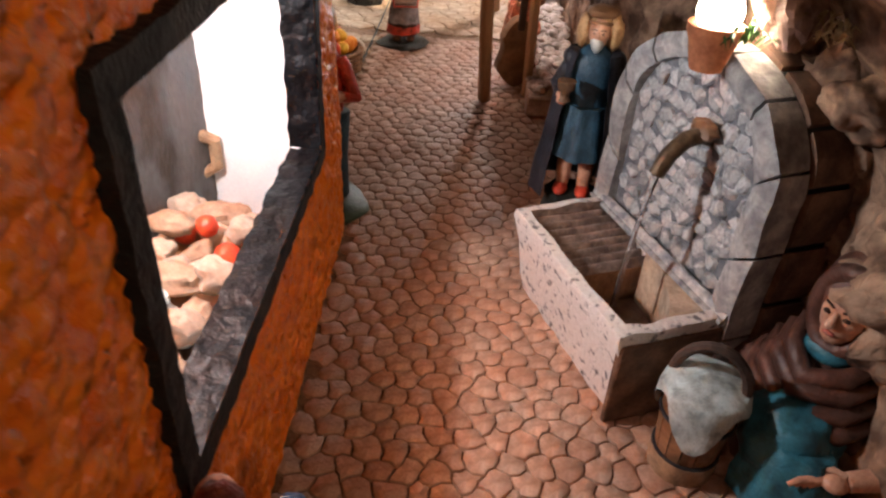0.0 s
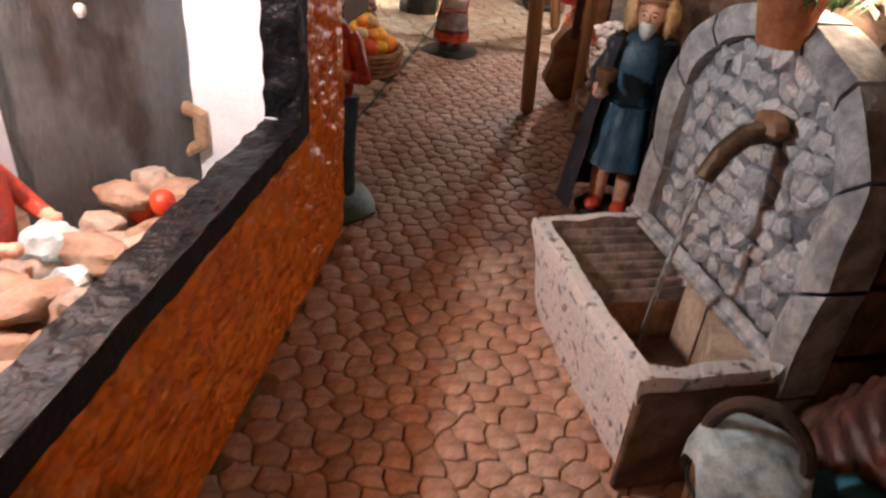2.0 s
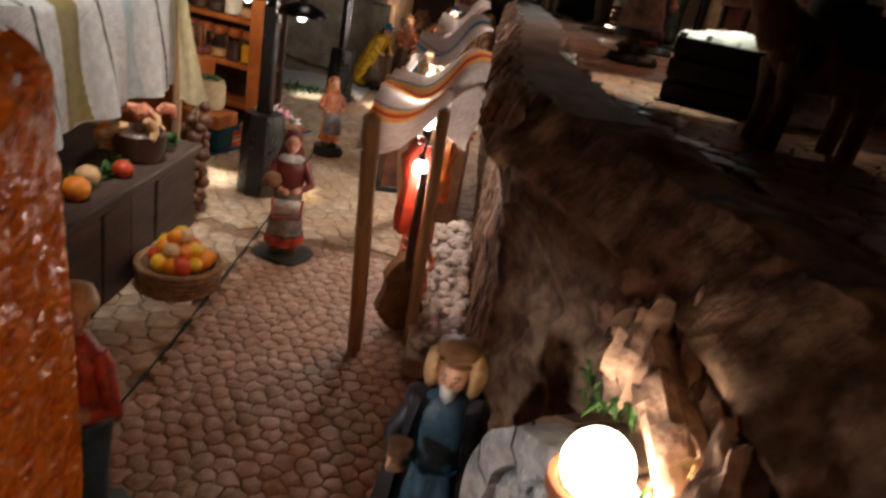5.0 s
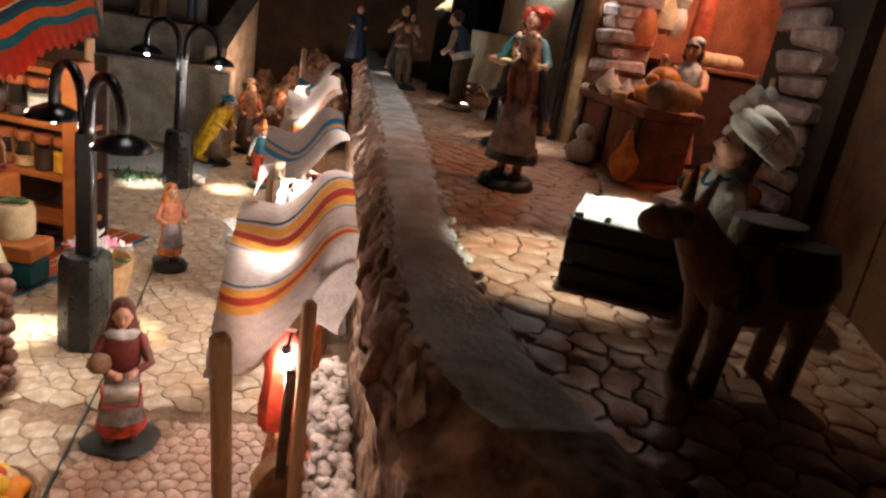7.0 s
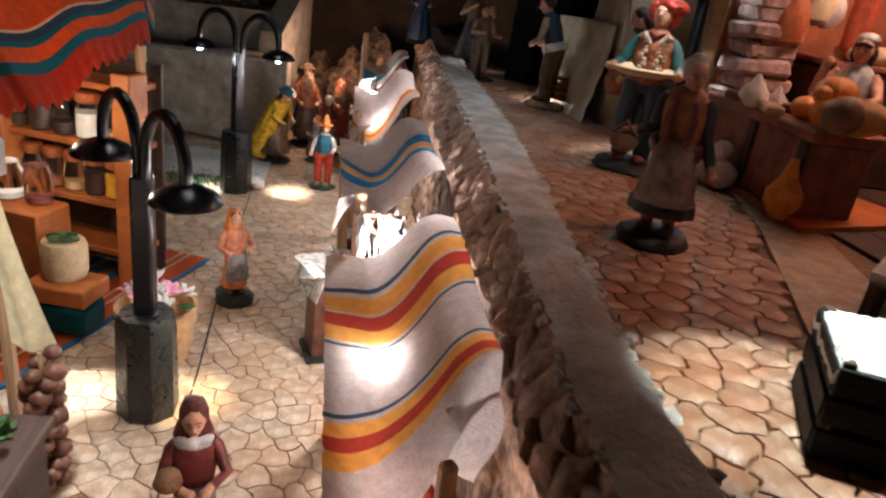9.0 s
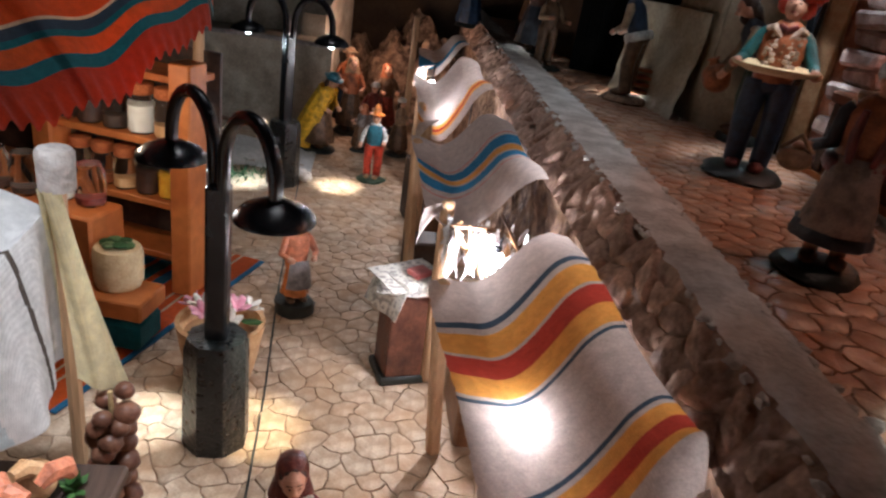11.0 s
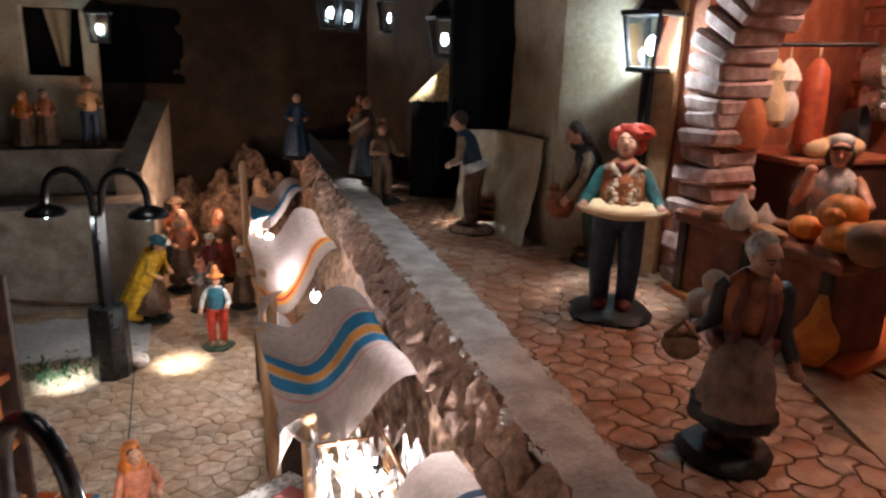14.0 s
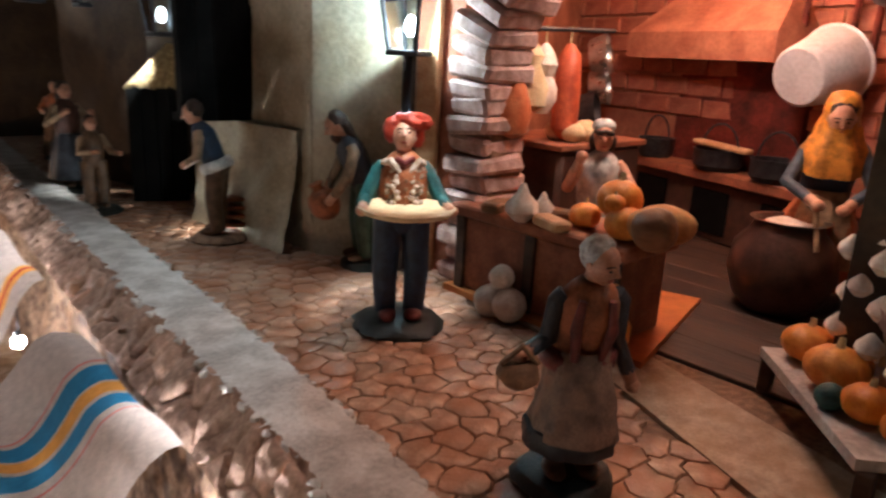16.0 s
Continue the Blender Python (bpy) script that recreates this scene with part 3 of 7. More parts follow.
            g.tube(ring, .026, 8, S(hat_mat))
        g.ball((0, .022, .990), (.06, .06, .035), 12, 7, S(hat_mat))
    elif hat == "band":
        g.tube([(.055 * math.cos(a), .013 + .056 * math.sin(a), .942 - .012 * math.sin(a)) for a in [2 * math.pi * q / 20 for q in range(21)]], .009, 7, S(hat_mat))
    elif hat == "beret":
        g.ball((.025, .018, .962), (.088, .078, .046), 18, 12, S(hat_mat), .35, seed, 2.5)
    g.M = trunk
    for (elbow, hand), s in zip(arms, (-1, 1)):
        if elbow is None:
            continue
        elbow = (elbow[0] * .84, elbow[1], elbow[2])
        g.tube([(s * .085, 0, .765), (s * .108, 0, .735), elbow, ((elbow[0] * .3 + hand[0] * .7), elbow[1] * .3 + hand[1] * .7, elbow[2] * .3 + hand[2] * .7)], [.032, .036, .031, .026], 10, S(sleeve or top_mat))
        g.tube([((elbow[0] * .35 + hand[0] * .65), elbow[1] * .35 + hand[1] * .65, elbow[2] * .35 + hand[2] * .65), hand], [.026, .022], 8, S(skin))
        g.ball(hand, (.03, .03, .026), 9, 6, S(skin))
    if cape:
        def cp(u, v):
            a = math.pi * (-.30 + 1.60 * u)
            r = (.12 + .10 * v ** .8) * (1 + .04 * math.sin(11 * a + seed))
            return (r * 1.1 * math.cos(a), .01 + r * .9 * math.sin(a), .80 - v * (.80 - k0 - .01))
        g.sheet(cp, 26, 12, S(cape), .018)
        for s in (-1, 1):
            g.ball((s * .108, .005, .755), (.05, .06, .05), 10, 7, S(cape))
    if extra:
        extra(g, S)
    g.M = old
    carved = []
    for px, py, pz in g.v:
        if .1 < pz < .80:
            p = Vector((px, py, pz))
            k = .009 * noise.noise(p * 13 + Vector((seed, 0, 0))) + .006 * noise.noise(p * 31)
            r = math.hypot(px, py) + .02
            px, py = px + k * px / r, py + k * py / r
        pz = pz * squat if pz < .5 else pz - .5 * (1 - squat)
        carved.append((px * h, py * h, pz * h))
    g.v = carved
    return thing(name, label, "figurine", pose(x, y, z, rz=rz), g, " ".join(slots), sharp=55)


# ---- the orange house by the lower street ----
def front_x(y):
    return .0563 - .0556 * y


HY1, HY0, HZ = .257, -.42, .236
house = thing("house", "orange plaster house with a black framed window", "house", pose(0, 0, 0))


def relief(a, z, seed=0):
    """Slanting carved strokes over rough courses, as pressed into soft plaster."""
    warp = .004 * noise.noise((a * 40 + seed, z * 40, 3))
    row = math.floor((z + warp) / .0125)
    w = abs(((z + warp) / .0125) % 1 - .5) * 2
    c = abs(((a + z * .5 + row * .0095) / .024) % 1 - .5) * 2
    d = -.0010 * max(0, (w - .66) / .34) - .0009 * max(0, (c - .78) / .22)
    along, across = a * .82 + z * .57, z * .82 - a * .57
    p = Vector((a * 60 + seed, z * 60, seed))
    q = Vector((along * 55 + seed, across * 190, seed))
    ridge = .0026 * (1 - abs(noise.noise(q)) * 2) + .0010 * noise.noise(q * 2.3)
    return d + .0009 * noise.noise(p) + ridge - .0012


g = Geo()
WY0, WY1, WZ0, WZ1 = -.0112, .1712, .0935, .1935
for y0, y1, z0, z1 in ((HY0, WY0, 0, HZ), (WY1, HY1, 0, HZ), (WY0, WY1, 0, WZ0), (WY0, WY1, WZ1, HZ)):
    def fn(u, v, y0=y0, y1=y1, z0=z0, z1=z1):
        y, z = y0 + u * (y1 - y0), z0 + v * (z1 - z0)
        round_off = .012 * max(0, (z - HZ + .012) / .012) ** 2 + .008 * max(0, (y - HY1 + .01) / .01) ** 2
        rim = max(WY0 - y, y - WY1, WZ0 - z, z - WZ1)
        calm = min(1, max(.1, rim / .014))
        lean = .05 * max(0, z - .08) * max(0, (y - .185) / .072)
        calm *= max(.45, min(1, (HY1 - y) / .02))
        return (front_x(y) + relief(y, z) * calm * (0 if z < .001 else 1) - round_off - lean, y, z)
    g.sheet(fn, max(6, int((y1 - y0) / .0017)), max(4, int((z1 - z0) / .0017)))
def end(u, v):
    x, z = front_x(HY1) - .008 - u * .29 - .05 * max(0, v * HZ - .08), v * HZ
    return (x, HY1 - .001 + relief(x, z, 7) - .01 * max(0, (z - HZ + .012) / .012) ** 2, z)
g.sheet(end, 110, 90)
part("wall_front", g, "orange_plaster", house, sharp=70)
g = Geo()
for y0, y1, z0, z1 in ((HY0, WY0 - .004, 0, HZ - .008), (WY1 + .004, HY1 - .029, 0, HZ - .008), (WY0 - .004, WY1 + .004, 0, WZ0 - .003), (WY0 - .004, WY1 + .004, WZ1 + .003, HZ - .008)):
    n = 3
    rings = []
    for k in range(n + 1):
        y = y0 + (y1 - y0) * k / n
        x = front_x(y) - .005
        rings.append([(x, y, z0), (x, y, z1), (x - .0055, y, z1), (x - .0055, y, z0)])
    g.loft(rings)
part("inner_lining", g, "white_paint", house, "white painted inner wall")
for c, sz in (((-.117, HY1 - .020, .110), (.282, .018, .218)), ((-.262, -.08, .112), (.012, .66, .224)), ((-.10, HY0 + .01, .112), (.33, .018, .224))):
    g = Geo()
    g.box(c, sz)
    part("inner_wall", g, "white_paint", house, "white painted inner wall")
# unseen roof slab, added to hold the lamp's light inside the house
g = Geo()
g.loft([[(-.268, y, .222), (front_x(y) - .0035 - d, y, .222), (front_x(y) - .012 - d, y, .2325), (-.268, y, .2325)] for y, d in ((HY0 + .002, 0), (-.1, 0), (.15, 0), (.2, .0015), (HY1 - .004, .0070))])
part("roof", g, "orange_plaster", house)
# window frame: a rough black band painted round the opening, and a worn deep reveal
IY0, IY1, IZ0, IZ1 = -.0108, .1708, .0939, .1931
OY0, OY1, OZ0, OZ1 = -.0205, .1838, .0832, .2025
frame_geo = Geo()


def band(u, v):
    """Once round the opening in u, from the reveal outwards in v."""
    k = min(3, int(u * 4))
    f = u * 4 - k
    inner = [(IY0, IZ0), (IY1, IZ0), (IY1, IZ1), (IY0, IZ1)]
    outer = [(OY0, OZ0), (OY1, OZ0), (OY1, OZ1), (OY0, OZ1)]
    a, b, c, d = inner[k], inner[(k + 1) % 4], outer[k], outer[(k + 1) % 4]
    yi, zi, yo, zo = a[0] + (b[0] - a[0]) * f, a[1] + (b[1] - a[1]) * f, c[0] + (d[0] - c[0]) * f, c[1] + (d[1] - c[1]) * f
    y, z = yi + (yo - yi) * v, zi + (zo - zi) * v
    y, z = y + .0010 * v * noise.noise((y * 90, z * 90, 5)), z + .0012 * v * noise.noise((y * 90 + 9, z * 90, 5))
    return (front_x(y) + (.0030 if v < .97 else -.002) + .0007 * noise.noise((y * 170, z * 170, 0)), y, z)


frame_geo.sheet(band, 320, 8)
part("window_frame", frame_geo, "frame_black", house, "rough black painted window frame", sharp=60)
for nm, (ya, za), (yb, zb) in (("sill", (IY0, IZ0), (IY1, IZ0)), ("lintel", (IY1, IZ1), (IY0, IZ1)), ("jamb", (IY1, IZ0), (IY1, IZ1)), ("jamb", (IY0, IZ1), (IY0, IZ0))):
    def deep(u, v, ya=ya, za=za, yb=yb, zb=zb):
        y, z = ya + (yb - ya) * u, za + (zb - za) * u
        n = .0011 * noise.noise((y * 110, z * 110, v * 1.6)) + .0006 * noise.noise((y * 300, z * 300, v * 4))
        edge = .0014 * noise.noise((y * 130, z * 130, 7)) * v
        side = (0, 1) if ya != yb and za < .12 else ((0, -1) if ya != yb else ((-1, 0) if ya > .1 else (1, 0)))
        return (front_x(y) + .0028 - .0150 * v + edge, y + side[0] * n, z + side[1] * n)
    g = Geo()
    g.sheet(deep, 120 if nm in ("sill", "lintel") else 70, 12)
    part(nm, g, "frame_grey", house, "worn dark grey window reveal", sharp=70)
g = Geo()
rnd = random.Random(3)
g.sheet(lambda u, v: (-.050 + .002 * noise.noise((u * 6, v * 4, 1)) + u * .02, .135 + u * .093 + .002 * noise.noise((v * 14, u * 3, 5)) * (1 if .02 < u < .98 else 2), v * .212), 30, 40, 0, .0)
g.sheet(lambda u, v: (-.056 + .002 * noise.noise((u * 6, v * 4, 1)) + u * .02, .135 + u * .093, v * .212), 2, 2)
plank = thing("door_panel", "grey weathered wooden panel inside the house", "panel", None, g, "grey_plank")
g = Geo()
g.tube([(-.034, .223, .046), (-.026, .225, .050), (-.026, .225, .066), (-.034, .223, .070)], .004, 8)
part("handle", g, "tan", plank, "tan rope handle")
for y, z in ((.160, .150), (.167, .128), (.19, .165)):
    g = Geo()
    g.ball((-.044 + (y - .135) * .2, y - .001, z), (.0025, .0022, .0028), 8, 6, 0, .3, y)
    part("nail", g, "pebble", plank)
g = Geo()
g.box((-.006, .095, .0215), (.062, .18, .041), bev=.06)
thing("produce_table", "low wooden produce stand behind the window", "table", None, g, "wood_mid")
kinds = [("loaf", "produce_tan", "tan round loaf on the produce stand"), ("fruit", "produce_grey", "greyish round fruit on the produce stand"), ("tomato", "fruit_red", "small red tomato on the produce stand"), ("green_fruit", "pale_green", "grey green round fruit on the stand")]
rnd = random.Random(17)
spots = []
for k in range(48):
    y = .028 + .145 * (k % 12) / 11 + rnd.uniform(-.004, .004)
    spots.append((-.022 + .018 * (k // 12) + rnd.uniform(-.004, .004), y, rnd.uniform(.006, .0105), (1, 0, 1, 0, 0, 1, 3, 0, 1, 0, 2)[k % 11]))
for k, (x, y, r, q) in enumerate(spots):
    g = Geo()
    g.ball((0, 0, 0), (r * (1.7 if q == 0 else 1) * (.75 if q == 2 else 1), r * (.75 if q == 2 else .95), r * .8), 20, 14, 0, .1 if q == 2 else .38, k, 1.8)
    thing(kinds[q][0], kinds[q][2], kinds[q][0].split("_")[-1], pose(x, y, .042 + r * .8 + (.010 if k % 3 == 0 else 0) + max(0, .11 - y) * .14, rz=40 * k), g, kinds[q][1], group="produce behind the window")
figure("boy_figurine", "boy figurine in blue cap and red shirt indoors", -.040, .098, 0, 95, .112, low="legs", low_mat="green", top_mat="red", hat="cap", hat_mat="teal", hair="hair_dark", seed=4)

# ---- near street: figures and fountain ----
def raised(g, S):
    g.box((-.15, .0, .76), (.105, .10, .17), mi=S("navy"), bev=.35, rz=-20)


figure("kneeling_figurine", "small figurine with dark red hair and teal coat", .071, -.027, 0, 205, .1095, low="robe", low_mat="wine", top_mat="wine", sleeve="wine", hair="hair_red", arms=(((-.19, -.05, .62), (-.10, -.17, .60)), ((.16, .0, .62), (.12, -.12, .60))), extra=raised, seed=9)
figure("red_shirt_figurine", "figurine in red shirt and blue trousers on green base", .026, .274, 0, -10, .135, base="green_dark", low="legs", low_mat="blue_robe", top_mat="red", hair="hair_dark", shoes="orange_cloth", wide=1.1, base_r=.21,
       arms=(((-.2, -.04, .6), (-.12, -.16, .58)), ((.22, -.06, .62), (.13, -.17, .66))), hat="cap", hat_mat="fruit_tan", seed=2)


def cup(g, S):
    g.lathe([(.03, 0), (.02, .02), (.02, .04), (.042, .06), (.045, .10), (.03, .10)], (-.10, -.2, .60), 12, mi=S("brown"))
    g.ball((0, -.035, .85), (.035, .04, .05), 9, 7, S("white_cloth"), .2)
    for s in (-1, 1):
        g.ball((s * .072, .03, .885), (.040, .055, .085), 14, 10, S("hair_blond"), .25, s, 4)
    g.lathe([(.066, .955), (.078, .965), (.076, .985), (.05, .998), (.0, 1.0)], (0, .012, .012), 18, mi=S("wood_mid"), fold=.05)
    g.lathe([(.19, -.22), (.16, -.1), (.13, .0), (.05, .012)], (0, 0, .01), 14, mi=S("base_black"), lump=.2)


figure("king_figurine", "bearded figurine in blue robe and black cape with cup", .1845, .256, .036, -12, .112, low="tunic", low_mat="blue_robe", top_mat="blue_robe", sleeve="black_robe", cape="black_robe", hair="hair_blond", base_r=.15, base_h=.02,
       hat="band", hat_mat="wood_mid", shoes="red", wide=.95, arms=(((-.2, -.06, .63), (-.11, -.19, .60)), ((.2, .0, .60), (.19, -.1, .46))), extra=cup, seed=1)

F = pose(.198, .231, 0, rz=-66.7)
fountain = thing("fountain", "grey stone wall fountain with a white trough", "fountain", F)
cx, rad, spring, flat = .059, .0595, .111, .80


def arch_pt(u, r):
    """Along the arch from the left foot over the top to the right foot."""
    side = spring
    total = 2 * side + math.pi * r
    s = u * total
    if s < side:
        return cx - r, s
    if s < side + math.pi * r:
        a = math.pi - (s - side) / r
        return cx + r * math.cos(a), spring + r * flat * math.sin(a)
    return cx + r, side - (s - side - math.pi * r)


g = Geo()
front = [arch_pt(k / 40, rad - .004) for k in range(41)]
g.loft([[(x, .002, max(z, .0)) for x, z in front], [(x, .012, max(z, .0)) for x, z in front]])
part("back_slab", g, "stone_dark", fountain)
g = Geo()
wide = [arch_pt(k / 40, rad + .0005) for k in range(41)]
g.loft([[(x, .0125, max(z, .0)) for x, z in wide], [(x, .036, max(z, .0)) for x, z in wide]])
part("back_block", g, "base_black", fountain, "dark core of the slab")
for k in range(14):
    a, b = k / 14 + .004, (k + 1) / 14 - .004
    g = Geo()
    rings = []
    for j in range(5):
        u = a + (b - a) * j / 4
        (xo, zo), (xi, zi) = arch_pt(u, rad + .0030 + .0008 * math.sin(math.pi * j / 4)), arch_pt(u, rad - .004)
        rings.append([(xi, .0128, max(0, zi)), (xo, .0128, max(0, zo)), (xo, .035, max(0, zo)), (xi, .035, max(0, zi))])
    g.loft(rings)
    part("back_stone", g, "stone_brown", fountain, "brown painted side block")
edges = [0, .10, .215, .32, .40, .47, .535, .605, .69, .79, .9, 1]
for k in range(len(edges) - 1):
    g = Geo()
    a, b = edges[k] + .0022, edges[k + 1] - .0022
    rings = []
    for j in range(7):
        u = a + (b - a) * j / 6
        bulge = .0015 * math.sin(math.pi * j / 6)
        (xo, zo), (xi, zi) = arch_pt(u, rad + .0010), arch_pt(u, rad - .0125)
        w = .0012 * noise.noise((u * 30, 1, k))
        xm, zm = (xi + xo) / 2, (zi + zo) / 2
        rings.append([(xi, .001, zi), (xi, -.0022 - bulge, zi), (xm, -.0044 - bulge + w, zm), (xo + w * .5, -.0026 - bulge, zo), (xo + w, .0122, zo), (xi, .0122, zi)])
    g.loft(rings)
    part("border_stone", g, "stone_border" if k < 7 else "stone_border", fountain)
rnd = random.Random(11)
for r in range(12):
    for c in range(11):
        x = cx - .0455 + c * .0094 + (.0047 if r % 2 else 0) + rnd.uniform(-.0014, .0014)
        z = .059 + r * .0083 + rnd.uniform(-.0012, .0012)
        if abs(x - cx) > .0445 or (z > spring and math.hypot(x - cx, (z - spring) / flat) > .0445):
            continue
        g = Geo()
        g.box((0, 0, 0), (rnd.uniform(.0080, .0112), rnd.uniform(.0065, .0080), rnd.uniform(.0070, .0098)), bev=.22, jit=.0016, seed=r * 11 + c)
        part("stone", g, "stone_grey", fountain, m=pose(x, .0040, z, rnd.uniform(-13, 13), rnd.uniform(-35, 35), rnd.uniform(-13, 13)), sharp=30)
# trough with a ribbed washing slope and a basin
trough = Geo()


def ring_rect(x0, x1, y0, y1, z, n=10):
    pts = []
    for (ax, ay), (bx, by) in (((x0, y0), (x1, y0)), ((x1, y0), (x1, y1)), ((x1, y1), (x0, y1)), ((x0, y1), (x0, y0))):
        pts += [(ax + (bx - ax) * k / n, ay + (by - ay) * k / n) for k in range(n)]
    return [(x + .0012 * noise.noise((x * 90, y * 90, z * 50)), y + .0016 * noise.noise((x * 90 + 5, y * 90, z * 50)), z + (.0018 * noise.noise((x * 70, y * 70, 3)) if z > .03 else 0)) for x, y in pts]


trough.loft([ring_rect(.012, .113, -.0485, 0, 0), ring_rect(.0105, .1145, -.051, 0, .012), ring_rect(.008, .1155, -.0535, 0, .034), ring_rect(.006, .117, -.0575, 0, .049), ring_rect(.0065, .1165, -.057, 0, .053),
             ring_rect(.0115, .111, -.051, -.001, .0535)], cap=False)
part("trough", trough, "stone_white", fountain, "white speckled stone trough", sharp=60)
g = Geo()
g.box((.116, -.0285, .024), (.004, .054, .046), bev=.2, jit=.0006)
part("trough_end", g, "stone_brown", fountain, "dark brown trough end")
g = Geo()
g.loft([ring_rect(.0115, .111, -.051, -.001, .0534), ring_rect(.0125, .110, -.050, -.001, .044)], cap=False)
def ribs(u, v):
    x, y = .0125 + u * .0425, -.050 + v * .049
    return (x, y, .0460 - .009 * u + .0050 * abs(math.sin(u * math.pi * 8)))
g.sheet(ribs, 64, 8, 0)
part("washing_slope", g, "wet_ridge", fountain, "ribbed grey washing slope", sharp=60)
g = Geo()
g.loft([[(.055, -.050, .038), (.055, -.001, .038), (.055, -.001, .014), (.055, -.050, .014)], [(.0552, -.050, .038), (.0552, -.001, .038), (.0552, -.001, .014), (.0552, -.050, .014)]])
g.sheet(lambda u, v: (.055 + u * .056, -.050 + v * .049, .014), 2, 2)
g.sheet(lambda u, v: (.055 + u * .056, -.0505, .014 + v * .032), 2, 2)
g.sheet(lambda u, v: (.1105, -.0505 + u * .05, .014 + v * .032), 2, 2)
part("basin", g, "trough_inside", fountain, "brown painted basin", sharp=60)
g = Geo()
g.loft([[(.058 + .05 * k / 10, -.006 - .020 * max(0, (k - 2) / 8) ** 1.5, z) for k in range(11)] + [(.108, 0, z), (.058, 0, z)] for z in (.016, .050)])
part("ledge", g, "stone_tan", fountain, "curved pale ledge behind the basin")
g = Geo()
g.tube([(.0, -.003, .0535), (.1185, -.003, .0535)], .0028, 8)
g.tube([(.0, -.006, .0515), (.1185, -.006, .0515)], .0016, 8)
part("moulding", g, "stone_grey", fountain)
g = Geo()
g.tube([(.072, .004, .119), (.0722, -.006, .1215), (.0728, -.014, .120), (.0735, -.021, .114), (.074, -.0255, .105)], [.0042, .0042, .004, .0038, .0036], 10)
g.ball((.072, -.004, .1235), (.008, .005, .0045), 10, 7, 1, .4, 2, 3)
part("spout", g, "bronze wood_mid", fountain, "bent bronze water spout")
g = Geo()
g.tube([(.074, -.0255, .105), (.0742, -.0275, .092), (.0745, -.0295, .072), (.0748, -.031, .050), (.075, -.032, .026)], [.0020, .0014, .0012, .0013, .0018], 9)
part("water_jet", g, "jet", fountain, "clear falling water")
g = Geo()
g.sheet(lambda u, v: (.0553 + u * .055, -.050 + v * .048, .0205 + .0004 * noise.noise((u * 14, v * 12, 0))), 16, 14)
part("water", g, "water", fountain, "still water in the basin", sharp=80)

# bucket and seated woman
bucket = thing("bucket", "dark wooden bucket covered with a pale cloth", "bucket", pose(.226, .084, 0))
bucket.scale = (.70, .70, .82)
for k in range(14):
    a = 2 * math.pi * k / 14
    g = Geo()
    g.loft([[(r * math.cos(a + d), r * math.sin(a + d), z) for d, r in ((-.205, rr), (.205, rr), (.205, rr - .003), (-.205, rr - .003))] for z, rr in ((.004, .0175), (.03, .0205), (.055, .022))])
    part("stave", g, "wood_mid", bucket)
for z, r in ((.014, .0195), (.040, .0218)):
    g = Geo()
    g.tube([(r * math.cos(a), r * math.sin(a), z) for a in [2 * math.pi * k / 24 for k in range(25)]], .0012, 6)
    part("hoop", g, "iron", bucket)
g = Geo()
g.lathe([(.02, .0), (.021, .014)], seg=20)
part("foot", g, "tan", bucket)
g = Geo()
def cov(u, v):
    a, r = 2 * math.pi * u, .0315 * v
    drop = .028 * max(0, v - .78) / .22 * (.55 + .45 * math.sin(3 * a + 1))
    return (min(r, .0255 + .001 * math.sin(7 * a)) * math.cos(a), min(r, .0255 + .001 * math.sin(7 * a)) * math.sin(a), .060 + .005 * math.cos(v * 2.2) + .002 * noise.noise((math.cos(a) * v * 3, math.sin(a) * v * 3, 1)) - drop)
g.sheet(cov, 40, 14)
part("cover", g, "pale_green", bucket, "pale draped cloth", sharp=80)
g = Geo()
g.tube([(.022 * math.cos(a) * .95, .003, .058 + .022 * math.sin(a)) for a in [math.pi * k / 14 for k in range(15)]], .0032, 8)
part("handle", g, "wood_dark", bucket, m=pose(0, 0, 0, rz=-25))


